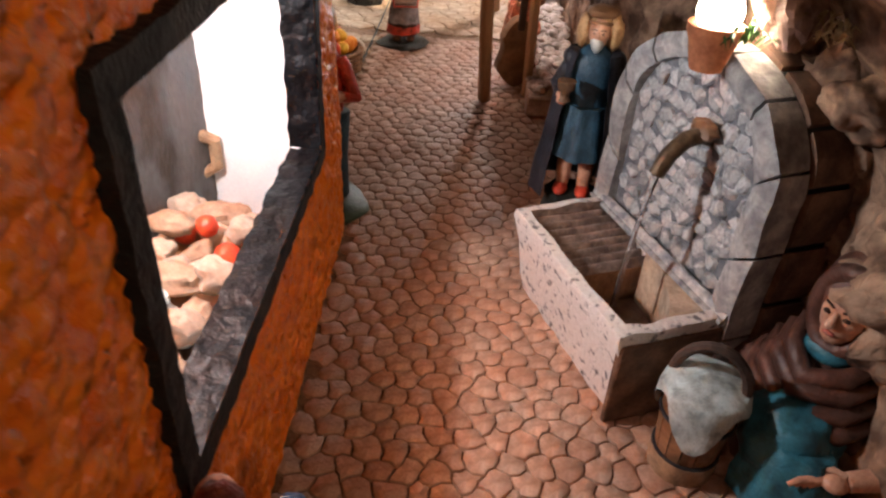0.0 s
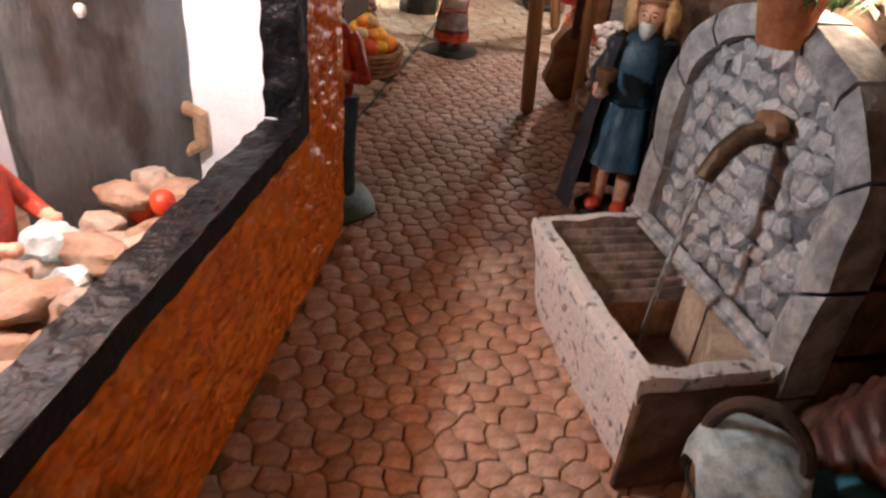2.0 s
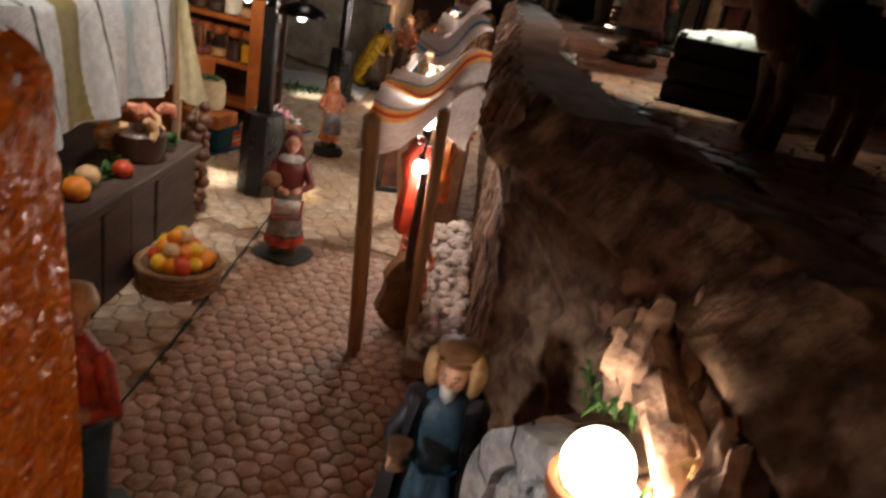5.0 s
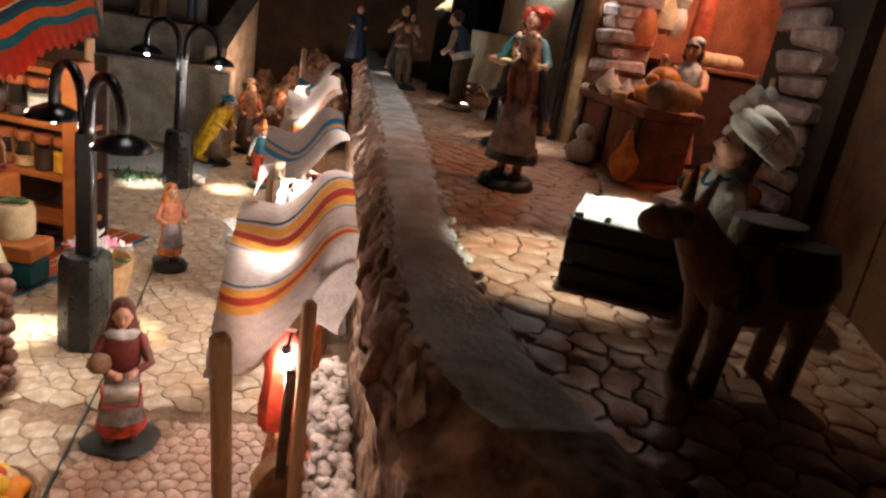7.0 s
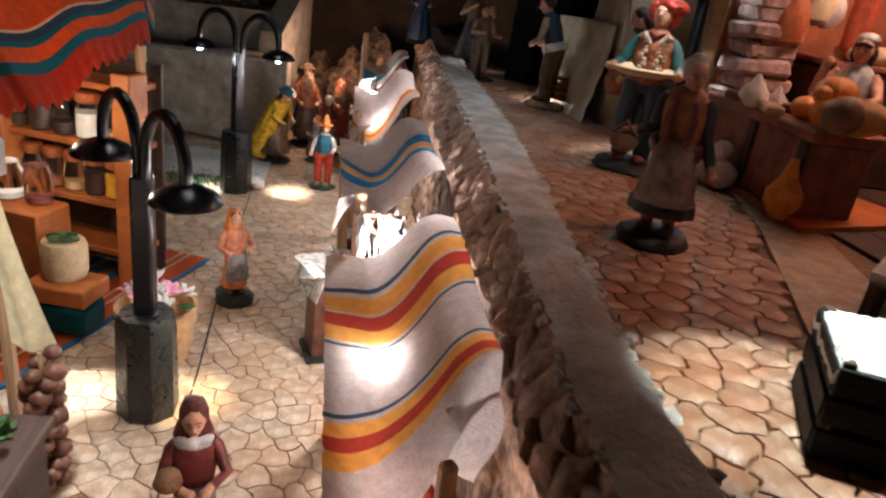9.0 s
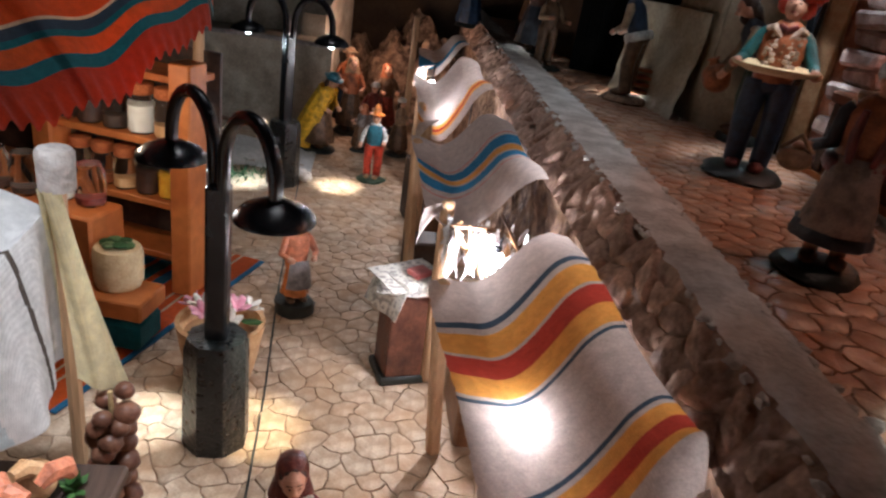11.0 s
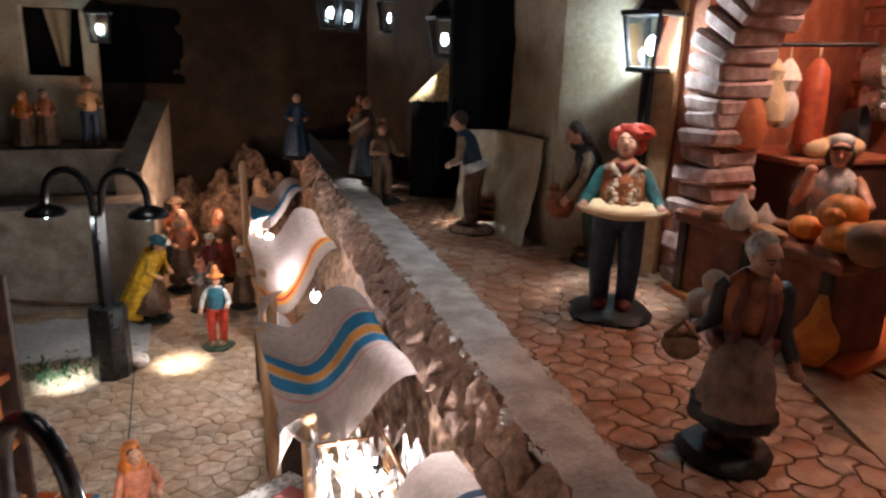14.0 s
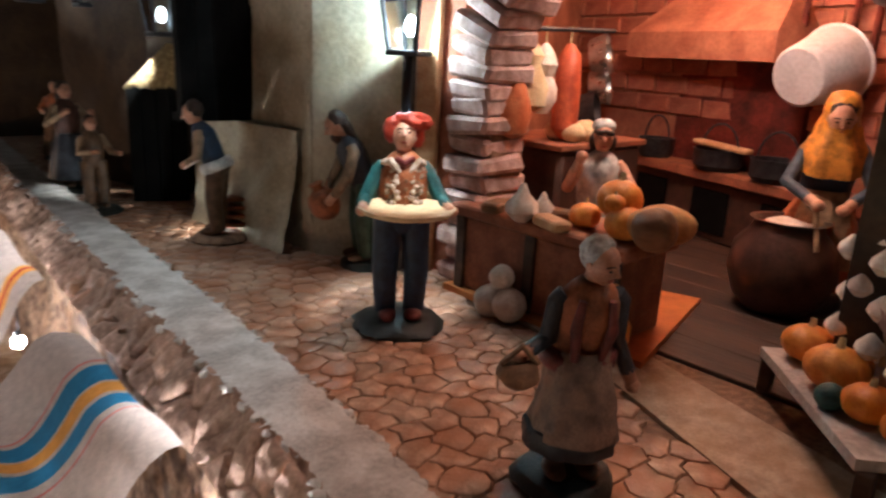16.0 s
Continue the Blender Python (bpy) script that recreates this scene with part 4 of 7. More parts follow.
def seated_woman(x, y, rz):
    """One painted mesh: hood, shawl in heavy folds, dress over the knees, forearm and fingers."""
    g = Geo()
    BR, TE, SK, LI, HA = range(5)
    g.ball((0, .0035, .0945), (.0180, .0190, .0255), 26, 18, BR, .10, 3, 2)
    g.ball((0, -.0075, .0915), (.0102, .0118, .0150), 20, 16, SK)
    g.ball((0, -.0120, .0825), (.0062, .0062, .0060), 12, 8, SK)
    g.tube([(0, -.0185, .0950), (0, -.0222, .0900), (0, -.0196, .0884)], [.0013, .0023, .0015], 8, SK)
    g.ball((0, -.0186, .0842), (.0030, .0013, .0012), 9, 6, LI)
    for s in (-1, 1):
        g.ball((s * .0042, -.0182, .0935), (.0019, .0012, .0011), 9, 6, HA)
        g.tube([(s * .0020, -.0190, .0966), (s * .0048, -.0180, .0972), (s * .0072, -.0150, .0958)], .0006, 6, HA)
    g.tube([(.0130 * math.cos(a), -.0125 + .004 * abs(math.cos(a)), .0925 + .0195 * math.sin(a)) for a in [2 * math.pi * k / 30 for k in range(31)]], .0042, 9, BR)
    g.tube([(0, -.004, .070), (0, -.005, .082)], .0065, 10, SK)
    g.ball((0, -.0085, .0705), (.0115, .0090, .0065), 14, 9, TE)
    def drape(u, v):
        a = 2 * math.pi * u
        z = .076 - .062 * v
        r = (.015 + .026 * min(1, v * 1.6)) * (1 + .06 * math.sin(5 * a + 6 * v) + .05 * math.sin(9 * a - 9 * v) + .10 * noise.noise((math.cos(a) * 2, math.sin(a) * 2, v * 3)))
        return (r * 1.08 * math.cos(a), .006 + r * .82 * math.sin(a), z + .003 * math.sin(3 * a + 1))
    g.sheet(drape, 70, 30, BR)
    for k in range(4):
        z = .068 - .0075 * k
        w = .019 + .0045 * k
        g.tube([(-w, .004, z + .004), (-w * .7, -.014 - .002 * k, z - .001), (0, -.0225 - .0028 * k, z - .008 + .002 * math.sin(k * 2)), (w * .7, -.016 - .002 * k, z - .002), (w * 1.05, .004, z + .005)], [.003, .0046, .0056, .0048, .003], 10, BR)
    g.ball((.006, -.026, .030), (.023, .024, .022), 28, 20, TE, .16, 3, 2.5)
    g.lathe([(.022, .0), (.023, .012), (.020, .028), (.014, .038)], (.016, -.036, .002), 36, fold=.07, nf=7, mi=TE, sy=.8)
    g.lathe([(.036, .0), (.035, .014), (.030, .034)], (.0, .004, .002), 30, fold=.05, nf=6, mi=BR)
    g.tube([(.026, .004, .060), (.042, .000, .050), (.049, -.009, .040)], [.010, .0105, .009], 12, BR)
    g.tube([(.049, -.010, .039), (.043, -.024, .037), (.037, -.034, .036)], [.0056, .0052, .0044], 12, SK)
    g.ball((.0345, -.0385, .0355), (.0056, .0056, .0034), 12, 8, SK)
    for k in range(4):
        b = Vector((.0340 - .0018 * k, -.0375 - .0022 * k, .0358))
        g.tube([b, b + Vector((-.0030, -.0050, -.0006)), b + Vector((-.0052, -.0092, -.0034))], [.0017, .0016, .0011], 7, SK)
    g.tube([(.036, -.034, .0378), (.031, -.036, .0388), (.028, -.040, .037)], [.0018, .0017, .0012], 7, SK)
    g.v = [(px * .9, py * .9, pz * .9) for px, py, pz in g.v]
    return thing("seated_woman_figurine", "seated woman figurine in brown hooded shawl and teal dress", "figurine", pose(x, y, 0, rz=rz), g, "brown_robe teal skin lips hair_dark", sharp=60)


seated_woman(.279, .100, -52)

g = Geo()
g.ball((0, 0, 0), (.046, .066, .088), 110, 80, 0, .22, 5.1, 2.2)
g.v = [tuple(Vector(p) * (1 + .14 * noise.noise(Vector(p) * 48) + .11 * noise.noise(Vector(p) * 110) + .07 * noise.noise(Vector(p) * 240) + .03 * noise.noise(Vector(p) * 480))) for p in g.v]
thing("rock_mound", "brown rock mound behind the fountain slab", "rock", pose(.278, .196, .100, rz=20), g, "rock", sharp=50)
# pot with a bulb and dry plants on the rock above the fountain
pot = thing("plant_pot", "small terracotta pot with a glowing bulb", "pot", pose(.2165, .1665, .1495))
pot.scale = (.85, .85, .85)
g = Geo()
g.lathe([(.008, 0), (.0115, .014), (.0135, .018), (.0135, .022), (.011, .022), (.010, .012)], seg=18, cap=False)
part("vessel", g, "terracotta", pot)
g = Geo()
# glowing ball made larger than the bulb to take in its glare
g.ball((0, 0, .028), .011, 16, 10)
part("bulb", g, "bulb_warm", pot, "glowing warm bulb")
rnd = random.Random(21)
for j, (bx, by, bz, n, mt) in enumerate(((.242, .165, .180, 26, "straw"), (.228, .205, .170, 34, "leaf"), (.250, .14, .176, 24, "straw"), (.224, .160, .166, 24, "leaf"))):
    g = Geo()
    for k in range(n):
        a, l, e = rnd.uniform(0, 6.28), rnd.uniform(.006, .017), rnd.uniform(.2, 1.3)
        d = Vector((math.cos(a) * math.cos(e), math.sin(a) * math.cos(e), math.sin(e)))
        p0 = Vector((rnd.uniform(-.008, .008), rnd.uniform(-.008, .008), -.004))
        side = d.cross(Vector((0, 0, 1))).normalized() * rnd.uniform(.0007, .0017)
        mid = p0 + d * l * .55 + Vector((0, 0, .002))
        tip = p0 + d * l - Vector((0, 0, .003))
        g.add([tuple(p0), tuple(mid + side), tuple(tip), tuple(mid - side), tuple(mid + Vector((0, 0, .0008)))], [(0, 1, 4), (1, 2, 4), (2, 3, 4), (3, 0, 4)])
    thing("dry_plant", "dry straw tuft on the rock" if mt == "straw" else "small green sprig on the rock", "plant", pose(bx, by, bz), g, mt, group="plants on the rock")
for j, (bx, by, bz, r) in enumerate(((.274, .140, .150, .014), (.292, .100, .150, .020), (.305, .06, .140, .03), (.298, .03, .12, .034), (.308, .09, .10, .04), (.295, -.05, .09, .04))):
    g = Geo()
    g.ball((0, 0, 0), (r * 1.1, r * 1.3, r * .8), 40, 28, 0, .42, j * 2.3, 1.7)
    g.v = [tuple(Vector(p) * (1 + .16 * noise.noise(Vector(p) * 130) + .09 * noise.noise(Vector(p) * 300))) for p in g.v]
    thing("boulder", "rough brown boulder on the rocky wall", "rock", pose(bx, by, bz, 10 * j, 0, 50 * j), g, "rock", group="boulders", sharp=80)
# splinters take the pale rock colour for the bulb's strong light on them
for j, (bx, by, bz, l, w, rx, ry, rz) in enumerate(((.238, .178, .178, .042, .012, -58, 20, 20), (.246, .200, .196, .024, .008, -20, 14, 40), (.233, .206, .186, .028, .012, -12, 15, 10), (.235, .230, .188, .024, .011, 10, 10, -20), (.241, .150, .182, .026, .012, -25, 10, 15), (.238, .214, .180, .012, .005, 40, 10, 0), (.232, .232, .176, .013, .005, 20, -20, 60), (.244, .158, .182, .018, .008, -50, 0, 70), (.240, .204, .184, .010, .006, 0, 40, 20))):
    g = Geo()
    g.ball((0, 0, 0), (w * .8, w * .5, l * .62), 16, 14, 0, .5, j * 1.7, 1.6)
    g.v = [tuple(Vector(p) * (1 + .25 * noise.noise(Vector(p) * 220))) for p in g.v]
    thing("rock_splinter", "sharp rock splinter, coloured pale for the bulb's light", "rock", pose(bx, by, bz, rx, ry, rz), g, "rock_pale", group="rock splinters", sharp=24)


# ---- lower street, left side ----
def fruit_basket(x, y, m_basket="wicker"):
    b = thing("fruit_basket", "round wicker basket heaped with oranges and lemons", "basket", pose(x, y, 0))
    g = Geo()
    g.lathe([(.024, 0), (.030, .004), (.0315, .022), (.029, .022), (.024, .012)], seg=28, cap=True)
    part("body", g, m_basket, b)
    for k in range(5):
        g = Geo()
        z, r = .003 + k * .0045, .0302 + .0006 * k
        g.tube([(r * math.cos(a), r * math.sin(a), z + .0006 * math.sin(12 * a + k * 3)) for a in [2 * math.pi * q / 36 for q in range(37)]], .0022, 6)
        part("coil", g, m_basket, b)
    rnd = random.Random(8)
    for k in range(22):
        lay = 0 if k < 12 else (1 if k < 19 else 2)
        a, r = k * 2.4, (.021, .012, .004)[lay] * rnd.uniform(.85, 1.05)
        s = rnd.uniform(.0062, .0082)
        q = Geo()
        q.ball((0, 0, 0), (s, s, s * rnd.uniform(.85, 1.2)), 12, 8, 0, .08, k)
        thing("fruit", "small bright fruit heaped in the wicker basket", "fruit", pose(x + r * math.cos(a), y + r * math.sin(a), .0255 + lay * .009, rnd.uniform(0, 90), 0, k * 30), q, ("fruit_orange", "fruit_yellow", "fruit_orange", "fruit_tan", "fruit_red", "fruit_yellow")[k % 6], group="fruit in the basket")
    return b


fruit_basket(-.030, .532)


def tray(g, S):
    g.box((0, -.15, .45), (.22, .07, .12), mi=S("white_cloth"), bev=.3, rx=25)
    g.tube([(-.11, -.17, .52), (-.1, -.2, .38), (.1, -.2, .38), (.11, -.17, .52)], .009, 6, S("red"))
    g.lathe([(.05, 0), (.07, .03), (.06, .08), (.03, .1)], (-.12, -.13, .60), 12, mi=S("wicker"))


figure("bread_woman_figurine", "woman figurine with grey dress, white collar and basket", .031, .628, 0, 12, .122, low="skirt", low_mat="brown_robe", top_mat="wine", collar="white_cloth", hair="hair_dark", hat="scarf", hat_mat="hair_red", apron="grey_cloth", hem="red",
       base="base_black", base_r=.215, base_h=.045, wide=.8, extra=tray, arms=(((-.19, -.06, .6), (-.02, -.17, .57)), ((.19, -.06, .6), (.05, -.18, .58))), seed=3)

# white cloth stall with a dark table
table = thing("stall_table", "dark wooden stall table with a rough front", "table", pose(0, 0, 0))
for k in range(6):
    g = Geo()
    g.box((-.068 - .001 * (k % 2), .41 + k * .0445, .038), (.008, .0435, .074), bev=.15, jit=.0006, seed=k)
    part("front_board", g, "wood_dark", table)
g = Geo()
g.box((-.118, .518, .079), (.112, .286, .008), bev=.2, jit=.001)
part("tabletop", g, "wood_dark", table)
for x in (-.165, -.08):
    for y in (.395, .64):
        g = Geo()
        g.box((x, y, .0375), (.012, .012, .075))
        part("leg", g, "wood_dark", table)
awning = thing("white_awning", "white cloth awning with olive stripes over wooden posts", "awning", pose(0, 0, 0))
g = Geo()
def white_cloth(u, v):
    y = .385 + u * .320
    sag = .010 * math.sin(u * math.pi)
    if v < .55:
        w = v / .55
        fold = .0045 * math.sin(u * 9 + w * 3) * w + .003 * noise.noise((u * 5, w * 4, 0))
        return (-.30 + w * .188, y, .256 - .038 * w ** 2 - sag + fold)
    w = (v - .55) / .45
    tail = .030 if u < .12 else 0
    length = .088 + .006 * math.sin(u * 6 + 1) + tail + .0016 * noise.noise((u * 140, 0, 0)) * (1 if w == 1 else 0)
    wave = .0075 * math.sin(u * 24 + 1.2 * w) * w + .003 * math.sin(u * 51) * w
    return (-.112 + .012 * w ** .5 + wave, y + .010 * w * (u - .5), .218 - sag - w * length)


def white_bands(u, v):
    if u < .10:
        return 2
    for c, h, k in ((.30, .006, 4), (.425, .045, 1), (.56, .006, 4), (.70, .030, 3), (.86, .006, 4)):
        if abs(u - c - .012 * math.sin(v * 7)) < h:
            return k
    return 0


g.sheet(white_cloth, 320, 50, white_bands, .0008)
part("cloth", g, "c_white c_olive c_yellow c_pale c_dark", awning, sharp=80)
g = Geo()
g.sheet(lambda u, v: (-.106 + .018 * v + (u - .5) * (.010 + .024 * v) + .0015 * math.sin(u * 9 + v * 4), .694 + .004 * math.sin(u * 7 + v), .230 - .116 * v - .006 * u * v + .002 * noise.noise((u * 9, v * 9, 3))), 12, 30)
part("corner_tail", g, "c_yellow", awning, "cream cloth tail hanging at the corner", sharp=80)
for x, y, h in ((-.103, .700, .236), (-.118, .43, .205), (-.26, .705, .232), (-.26, .43, .232)):
    g = Geo()
    g.tube([(x, y, 0), (x, y, h)], .0045, 8)
    part("post", g, "wood_pale", awning)
g = Geo()
g.lathe([(.009, 0), (.0095, .02), (.008, .022), (.006, .02)], (-.103, .700, .229), 14)
part("post_cap", g, "cement", awning, "grey post cap")
# things on the table
g = Geo()
g.lathe([(.016, 0), (.021, .012), (.022, .024), (.019, .026), (.017, .02)], seg=20)
thing("clay_bowl", "brown clay pot standing on the stall table", "pot", pose(-.088, .585, .083), g, "clay_dark")
rnd = random.Random(15)
for k in range(9):
    g = Geo()
    g.tube([(-.008, 0, .0), (-.003, .004, .004), (.004, .004, .005), (.009, 0, .001)], [.003, .005, .005, .003], 8)
    thing("sausage", "reddish sausage hanging over the stall table", "sausage", pose(-.085 + rnd.uniform(-.03, .012), .60 + rnd.uniform(-.03, .03), .088 + rnd.uniform(0, .035), rnd.uniform(-50, 50), rnd.uniform(0, 80), rnd.uniform(0, 180)), g, "salmon" if k % 2 else "fruit_tan", group="sausages")
for k in range(6):
    g = Geo()
    for j in range(26):
        a, e, l = rnd.uniform(0, 6.28), rnd.uniform(.1, 1.3), rnd.uniform(.006, .014)
        d = Vector((math.cos(a) * math.cos(e), math.sin(a) * math.cos(e), math.sin(e)))
        s = d.cross(Vector((0, 0, 1))).normalized() * .0025
        g.add([(0, 0, 0), tuple(d * l * .6 + s), tuple(d * l), tuple(d * l * .6 - s), tuple(d * l * .5 + Vector((0, 0, .001)))], [(0, 1, 4), (1, 2, 4), (2, 3, 4), (3, 0, 4)])
    thing("greens", "bunch of green leaves on the stall table", "vegetable", pose(-.105 + rnd.uniform(-.03, .03), .50 + k * .028, .084), g, "leaf", group="greens on the table")
for k, (x, y, r) in enumerate(((-.082, .475, .010), (-.10, .635, .012), (-.078, .535, .008), (-.12, .60, .013), (-.09, .505, .009))):
    g = Geo()
    g.ball((0, 0, 0), (r, r, r * .9), 12, 8, 0, .1, k)
    thing("vegetable", "round orange vegetable lying on the stall table", "vegetable", pose(x, y, .083 + r * .85), g, ("fruit_orange", "fruit_tan", "fruit_red")[k % 3], group="vegetables on the table")
onions = thing("onion_string", "hanging string of brown onions beside the table", "onions", pose(-.079, .688, 0))
g = Geo()
g.tube([(0, 0, .006), (.001, 0, .06), (0, 0, .112)], .0016, 6)
part("cord", g, "straw", onions)
for k in range(34):
    g = Geo()
    a, z = k * 2.3, .008 + (k // 3) * .0092
    r = .0075 + .0015 * rnd.random()
    s = .0070 * rnd.uniform(.8, 1.15)
    g.ball((r * math.cos(a), r * math.sin(a), z + rnd.uniform(-.002, .002)), (s, s, s * .9), 10, 7, 0, .1, k)
    part("onion", g, "onion", onions)


# street lamps
def street_lamp(label):
    lampost = thing("street_lamp", label, "lamp")
    g = Geo()
    rings = []
    for z, r in ((0, .0235), (.004, .0248), (.086, .0235), (.094, .0215), (.0945, .012)):
        rings.append([(r * math.cos(a + .39) * (1 + .03 * noise.noise((a, z * 50, 0))), r * math.sin(a + .39) * (1 + .03 * noise.noise((a + 4, z * 50, 0))), z) for a in [2 * math.pi * k / 8 for k in range(8)]])
    g.loft(rings)
    part("planter", g, "planter_black", lampost, "glossy black block base", sharp=25)
    g = Geo()
    g.box((0, 0, .150), (.0155, .0155, .118), bev=.12)
    part("post", g, "lamp_black", lampost)
    for s in (-1, 1):
        g = Geo()
        d = Vector((.66, -.75, 0)) * s
        pts = []
        for k in range(15):
            a = math.pi - math.pi * k / 14 * 1.0
            r = .0285
            p = d * (.0345 + r * math.cos(a)) + Vector((0, 0, .226 + (.036 * math.sin(a) if k < 14 else 0)))
            pts.append(p)
        pts = [d * .0045 + Vector((0, 0, .198))] + pts + [d * .063 + Vector((0, 0, .221))]
        g.tube(pts, .0046, 10)
        part("arm", g, "lamp_black", lampost)
        c = d * .063
        g = Geo()
        g.lathe([(.0045, .221), (.008, .2205), (.020, .215), (.0245, .210), (.025, .208), (.0235, .2085), (.019, .213), (.006, .217)], (c.x, c.y, 0), 26, cap=False)
        sh = part("shade", g, "lamp_black", lampost)
        q = Geo()
        q.ball((c.x, c.y, .2085), (.0052, .0052, .0062), 12, 8)
        part("bulb", q, "bulb_cool", sh, "small glowing bulb")
    return lampost


L1 = street_lamp("black double street lamp on a black block base")
L1.matrix_world = pose(-.0385, .784, 0)
copy_thing(L1, pose(-.059, 1.378, 0, rz=32) @ Matrix.Scale(1.06, 4, (0, 0, 1)))
POOLS = (((.0031, .7368), (-.010, .802), (1, .86, .55), 2.4), ((-.0801, .8312), (-.100, .800), (.95, .98, .92), 2.6), ((-.0027, 1.3605), (.026, 1.390), (1, .95, .78), 1.6), ((-.1153, 1.3955), (-.115, 1.372), (.9, .98, .95), 1.6))
for (x, y), (px, py), col, power in POOLS:
    lamp("street_lamp_light", "SPOT", look((x, y, .2035), (px, py, 0)), power * 6.0, col, .004, cone=26, blend=1)
    lamp("street_lamp_spill", "POINT", pose(x, y, .2025), power * .05, col, .004)

# flower pot behind the lamp
fp = thing("flower_pot", "pale woven pot with pink and white flowers", "plant", pose(-.052, .868, 0))
g = Geo()
g.lathe([(.026, 0), (.031, .02), (.036, .05), (.037, .056), (.033, .056), (.03, .045)], seg=26, fold=.012, nf=13)
part("pot", g, "fruit_tan", fp)
for k in range(11):
    a, r = k * 2.4, .006 + .0022 * k
    g = Geo()
    cx0, cy0, cz0 = r * math.cos(a), r * math.sin(a), .062 + .010 * rnd.random() + .006 * (1 - r / .03)
    lean = Matrix.Translation((cx0, cy0, cz0)) @ Matrix.Rotation(a, 4, "Z") @ Matrix.Rotation(radians(10 + 900 * r), 4, "Y")
    for j in range(6):
        g.M = lean @ Matrix.Rotation(2 * math.pi * j / 6 + k, 4, "Z") @ Matrix.Rotation(radians(-38 - 14 * (j % 2)), 4, "Y")
        g.ball((.0062, 0, 0), (.0068, .0031, .0012), 9, 6, 0, .25, k + j)
    g.M = lean
    g.ball((0, 0, .001), .0018, 7, 5)
    g.M = Matrix()
    part("flower", g, "petal_pink" if k % 2 else "petal_white", fp)
for k in range(14):
    a = k * 2.1
    g = Geo()
    g.ball((.026 * math.cos(a), .026 * math.sin(a), .056), (.009, .004, .0016), 8, 5, 0, .2, k)
    part("leaf", g, "leaf", fp)

# striped rug and stall with jars
rug = thing("rug", "orange and teal striped woven rug on the paving", "rug")
rug.matrix_world = pose(-.161, .80, .0022, rz=-21.5)
g = Geo()
BANDS = [(.0, 2), (.04, 0), (.20, 3), (.22, 0), (.30, 3), (.315, 0), (.46, 2), (.56, 0), (.62, 1), (.74, 0), (.80, 2), (.9, 0)]
g.sheet(lambda u, v: (-u * .13, v * .315, .0012 * noise.noise((u * 5, v * 12, 0)) + .0012), 48, 60, lambda u, v: [b for a, b in BANDS if u >= a][-1], .0012)
part("weave", g, "c_serape c_teal c_blue c_cream", rug, sharp=80)
shelf = thing("shelf_stall", "orange wooden stall shelf holding rows of spice jars", "shelf", pose(-.108, .996, 0, rz=-19))
for x in (-.008, -.16, -.30):
    g = Geo()
    g.box((x, .012, .122), (.022, .03, .236), bev=.08, jit=.0004)
    part("upright", g, "wood_orange", shelf)
for z in (.04, .096, .158, .222):
    g = Geo()
    g.box((-.155, .030, z), (.30, .05, .007), bev=.15)
    part("board", g, "wood_orange", shelf)
g = Geo()
g.box((-.155, .058, .125), (.31, .005, .24), bev=.1)
part("back", g, "wood_dark", shelf)
SM = Matrix(shelf.matrix_world)


def jar(x, y, z, r, h, fill, label, cork=True):
    j = thing("spice_jar", label, "jar", SM @ pose(x, y, z), group="jars on the stall shelf")
    g = Geo()
    g.lathe([(r * .9, 0), (r, .003), (r, h * .78), (r * .8, h * .9), (r * .8, h)], seg=18)
    part("glass", g, "jar_glass", j).visible_shadow = False
    q = Geo()
    top = h * ((.72 if fill in ("flour", "fruit_yellow", "clay_dark") else .34) if cork else .2)
    q.lathe([(r * .93, .002), (r * .94, top), (r * .5, top + .001)], seg=14)
    part("filling", q, fill, j)
    if cork:
        q = Geo()
        q.lathe([(r * .82, h), (r * .95, h + .002), (r * .95, h + .010), (r * .8, h + .011)], seg=14)
        part("stopper", q, "cork", j)
    return j


NAMES = {"flour": "white flour", "fruit_tan": "tan grains", "wood_dark": "dark seeds", "fruit_yellow": "yellow spice", "clay_dark": "brown spice", "rust": "red powder", "green_dark": "dark herbs", "wine": "dark red beans", "garlic": "pale salt"}
for k in range(5):
    f = ["fruit_tan", "flour", "wood_dark", "clay_dark", "wood_dark"][k]
    jar(-.036 - k * .0285, .022, .1616, .0128, .038, f, f"corked glass jar of {NAMES[f]} on the shelf")
for k in range(6):
    f = ["fruit_yellow", "clay_dark", "fruit_tan", "rust", "wood_dark", "fruit_tan"][k]
    jar(-.034 - k * .0255, .022, .0996, .0115, .033, f, f"corked glass jar of {NAMES[f]} on the shelf")
for k in range(5):
    f = ["wine", "flour", "wood_dark", "clay_dark", "fruit_tan"][k]
    jar(-.060 - k * .030, -.060 - .004 * k, .1135, .0132, .038, f, f"open glass tumbler of {NAMES[f]} on the counter", False)
g = Geo()
g.box((-.125, -.068, .0565), (.175, .046, .112), bev=.05)
part("counter", g, "wood_orange", shelf)
ch = thing("cheese", "round pale cheese topped with green slices", "cheese", pose(-.152, .925, .052))
g = Geo()
g.lathe([(.019, 0), (.021, .006), (.0215, .03), (.019, .037), (.008, .038)], seg=26, fold=.008, nf=15)
part("wheel", g, "cheese", ch)
for k in range(6):
    g = Geo()
    g.lathe([(.006, 0), (.0062, .002), (.004, .003)], (.009 * math.cos(k * 1.05), .009 * math.sin(k * 1.05), .0375 + .0006 * k), 12)
    part("slice", g, "moss" if k % 2 else "green", ch)
g = Geo()
g.box((0, 0, .0225), (.062, .046, .018), bev=.1)
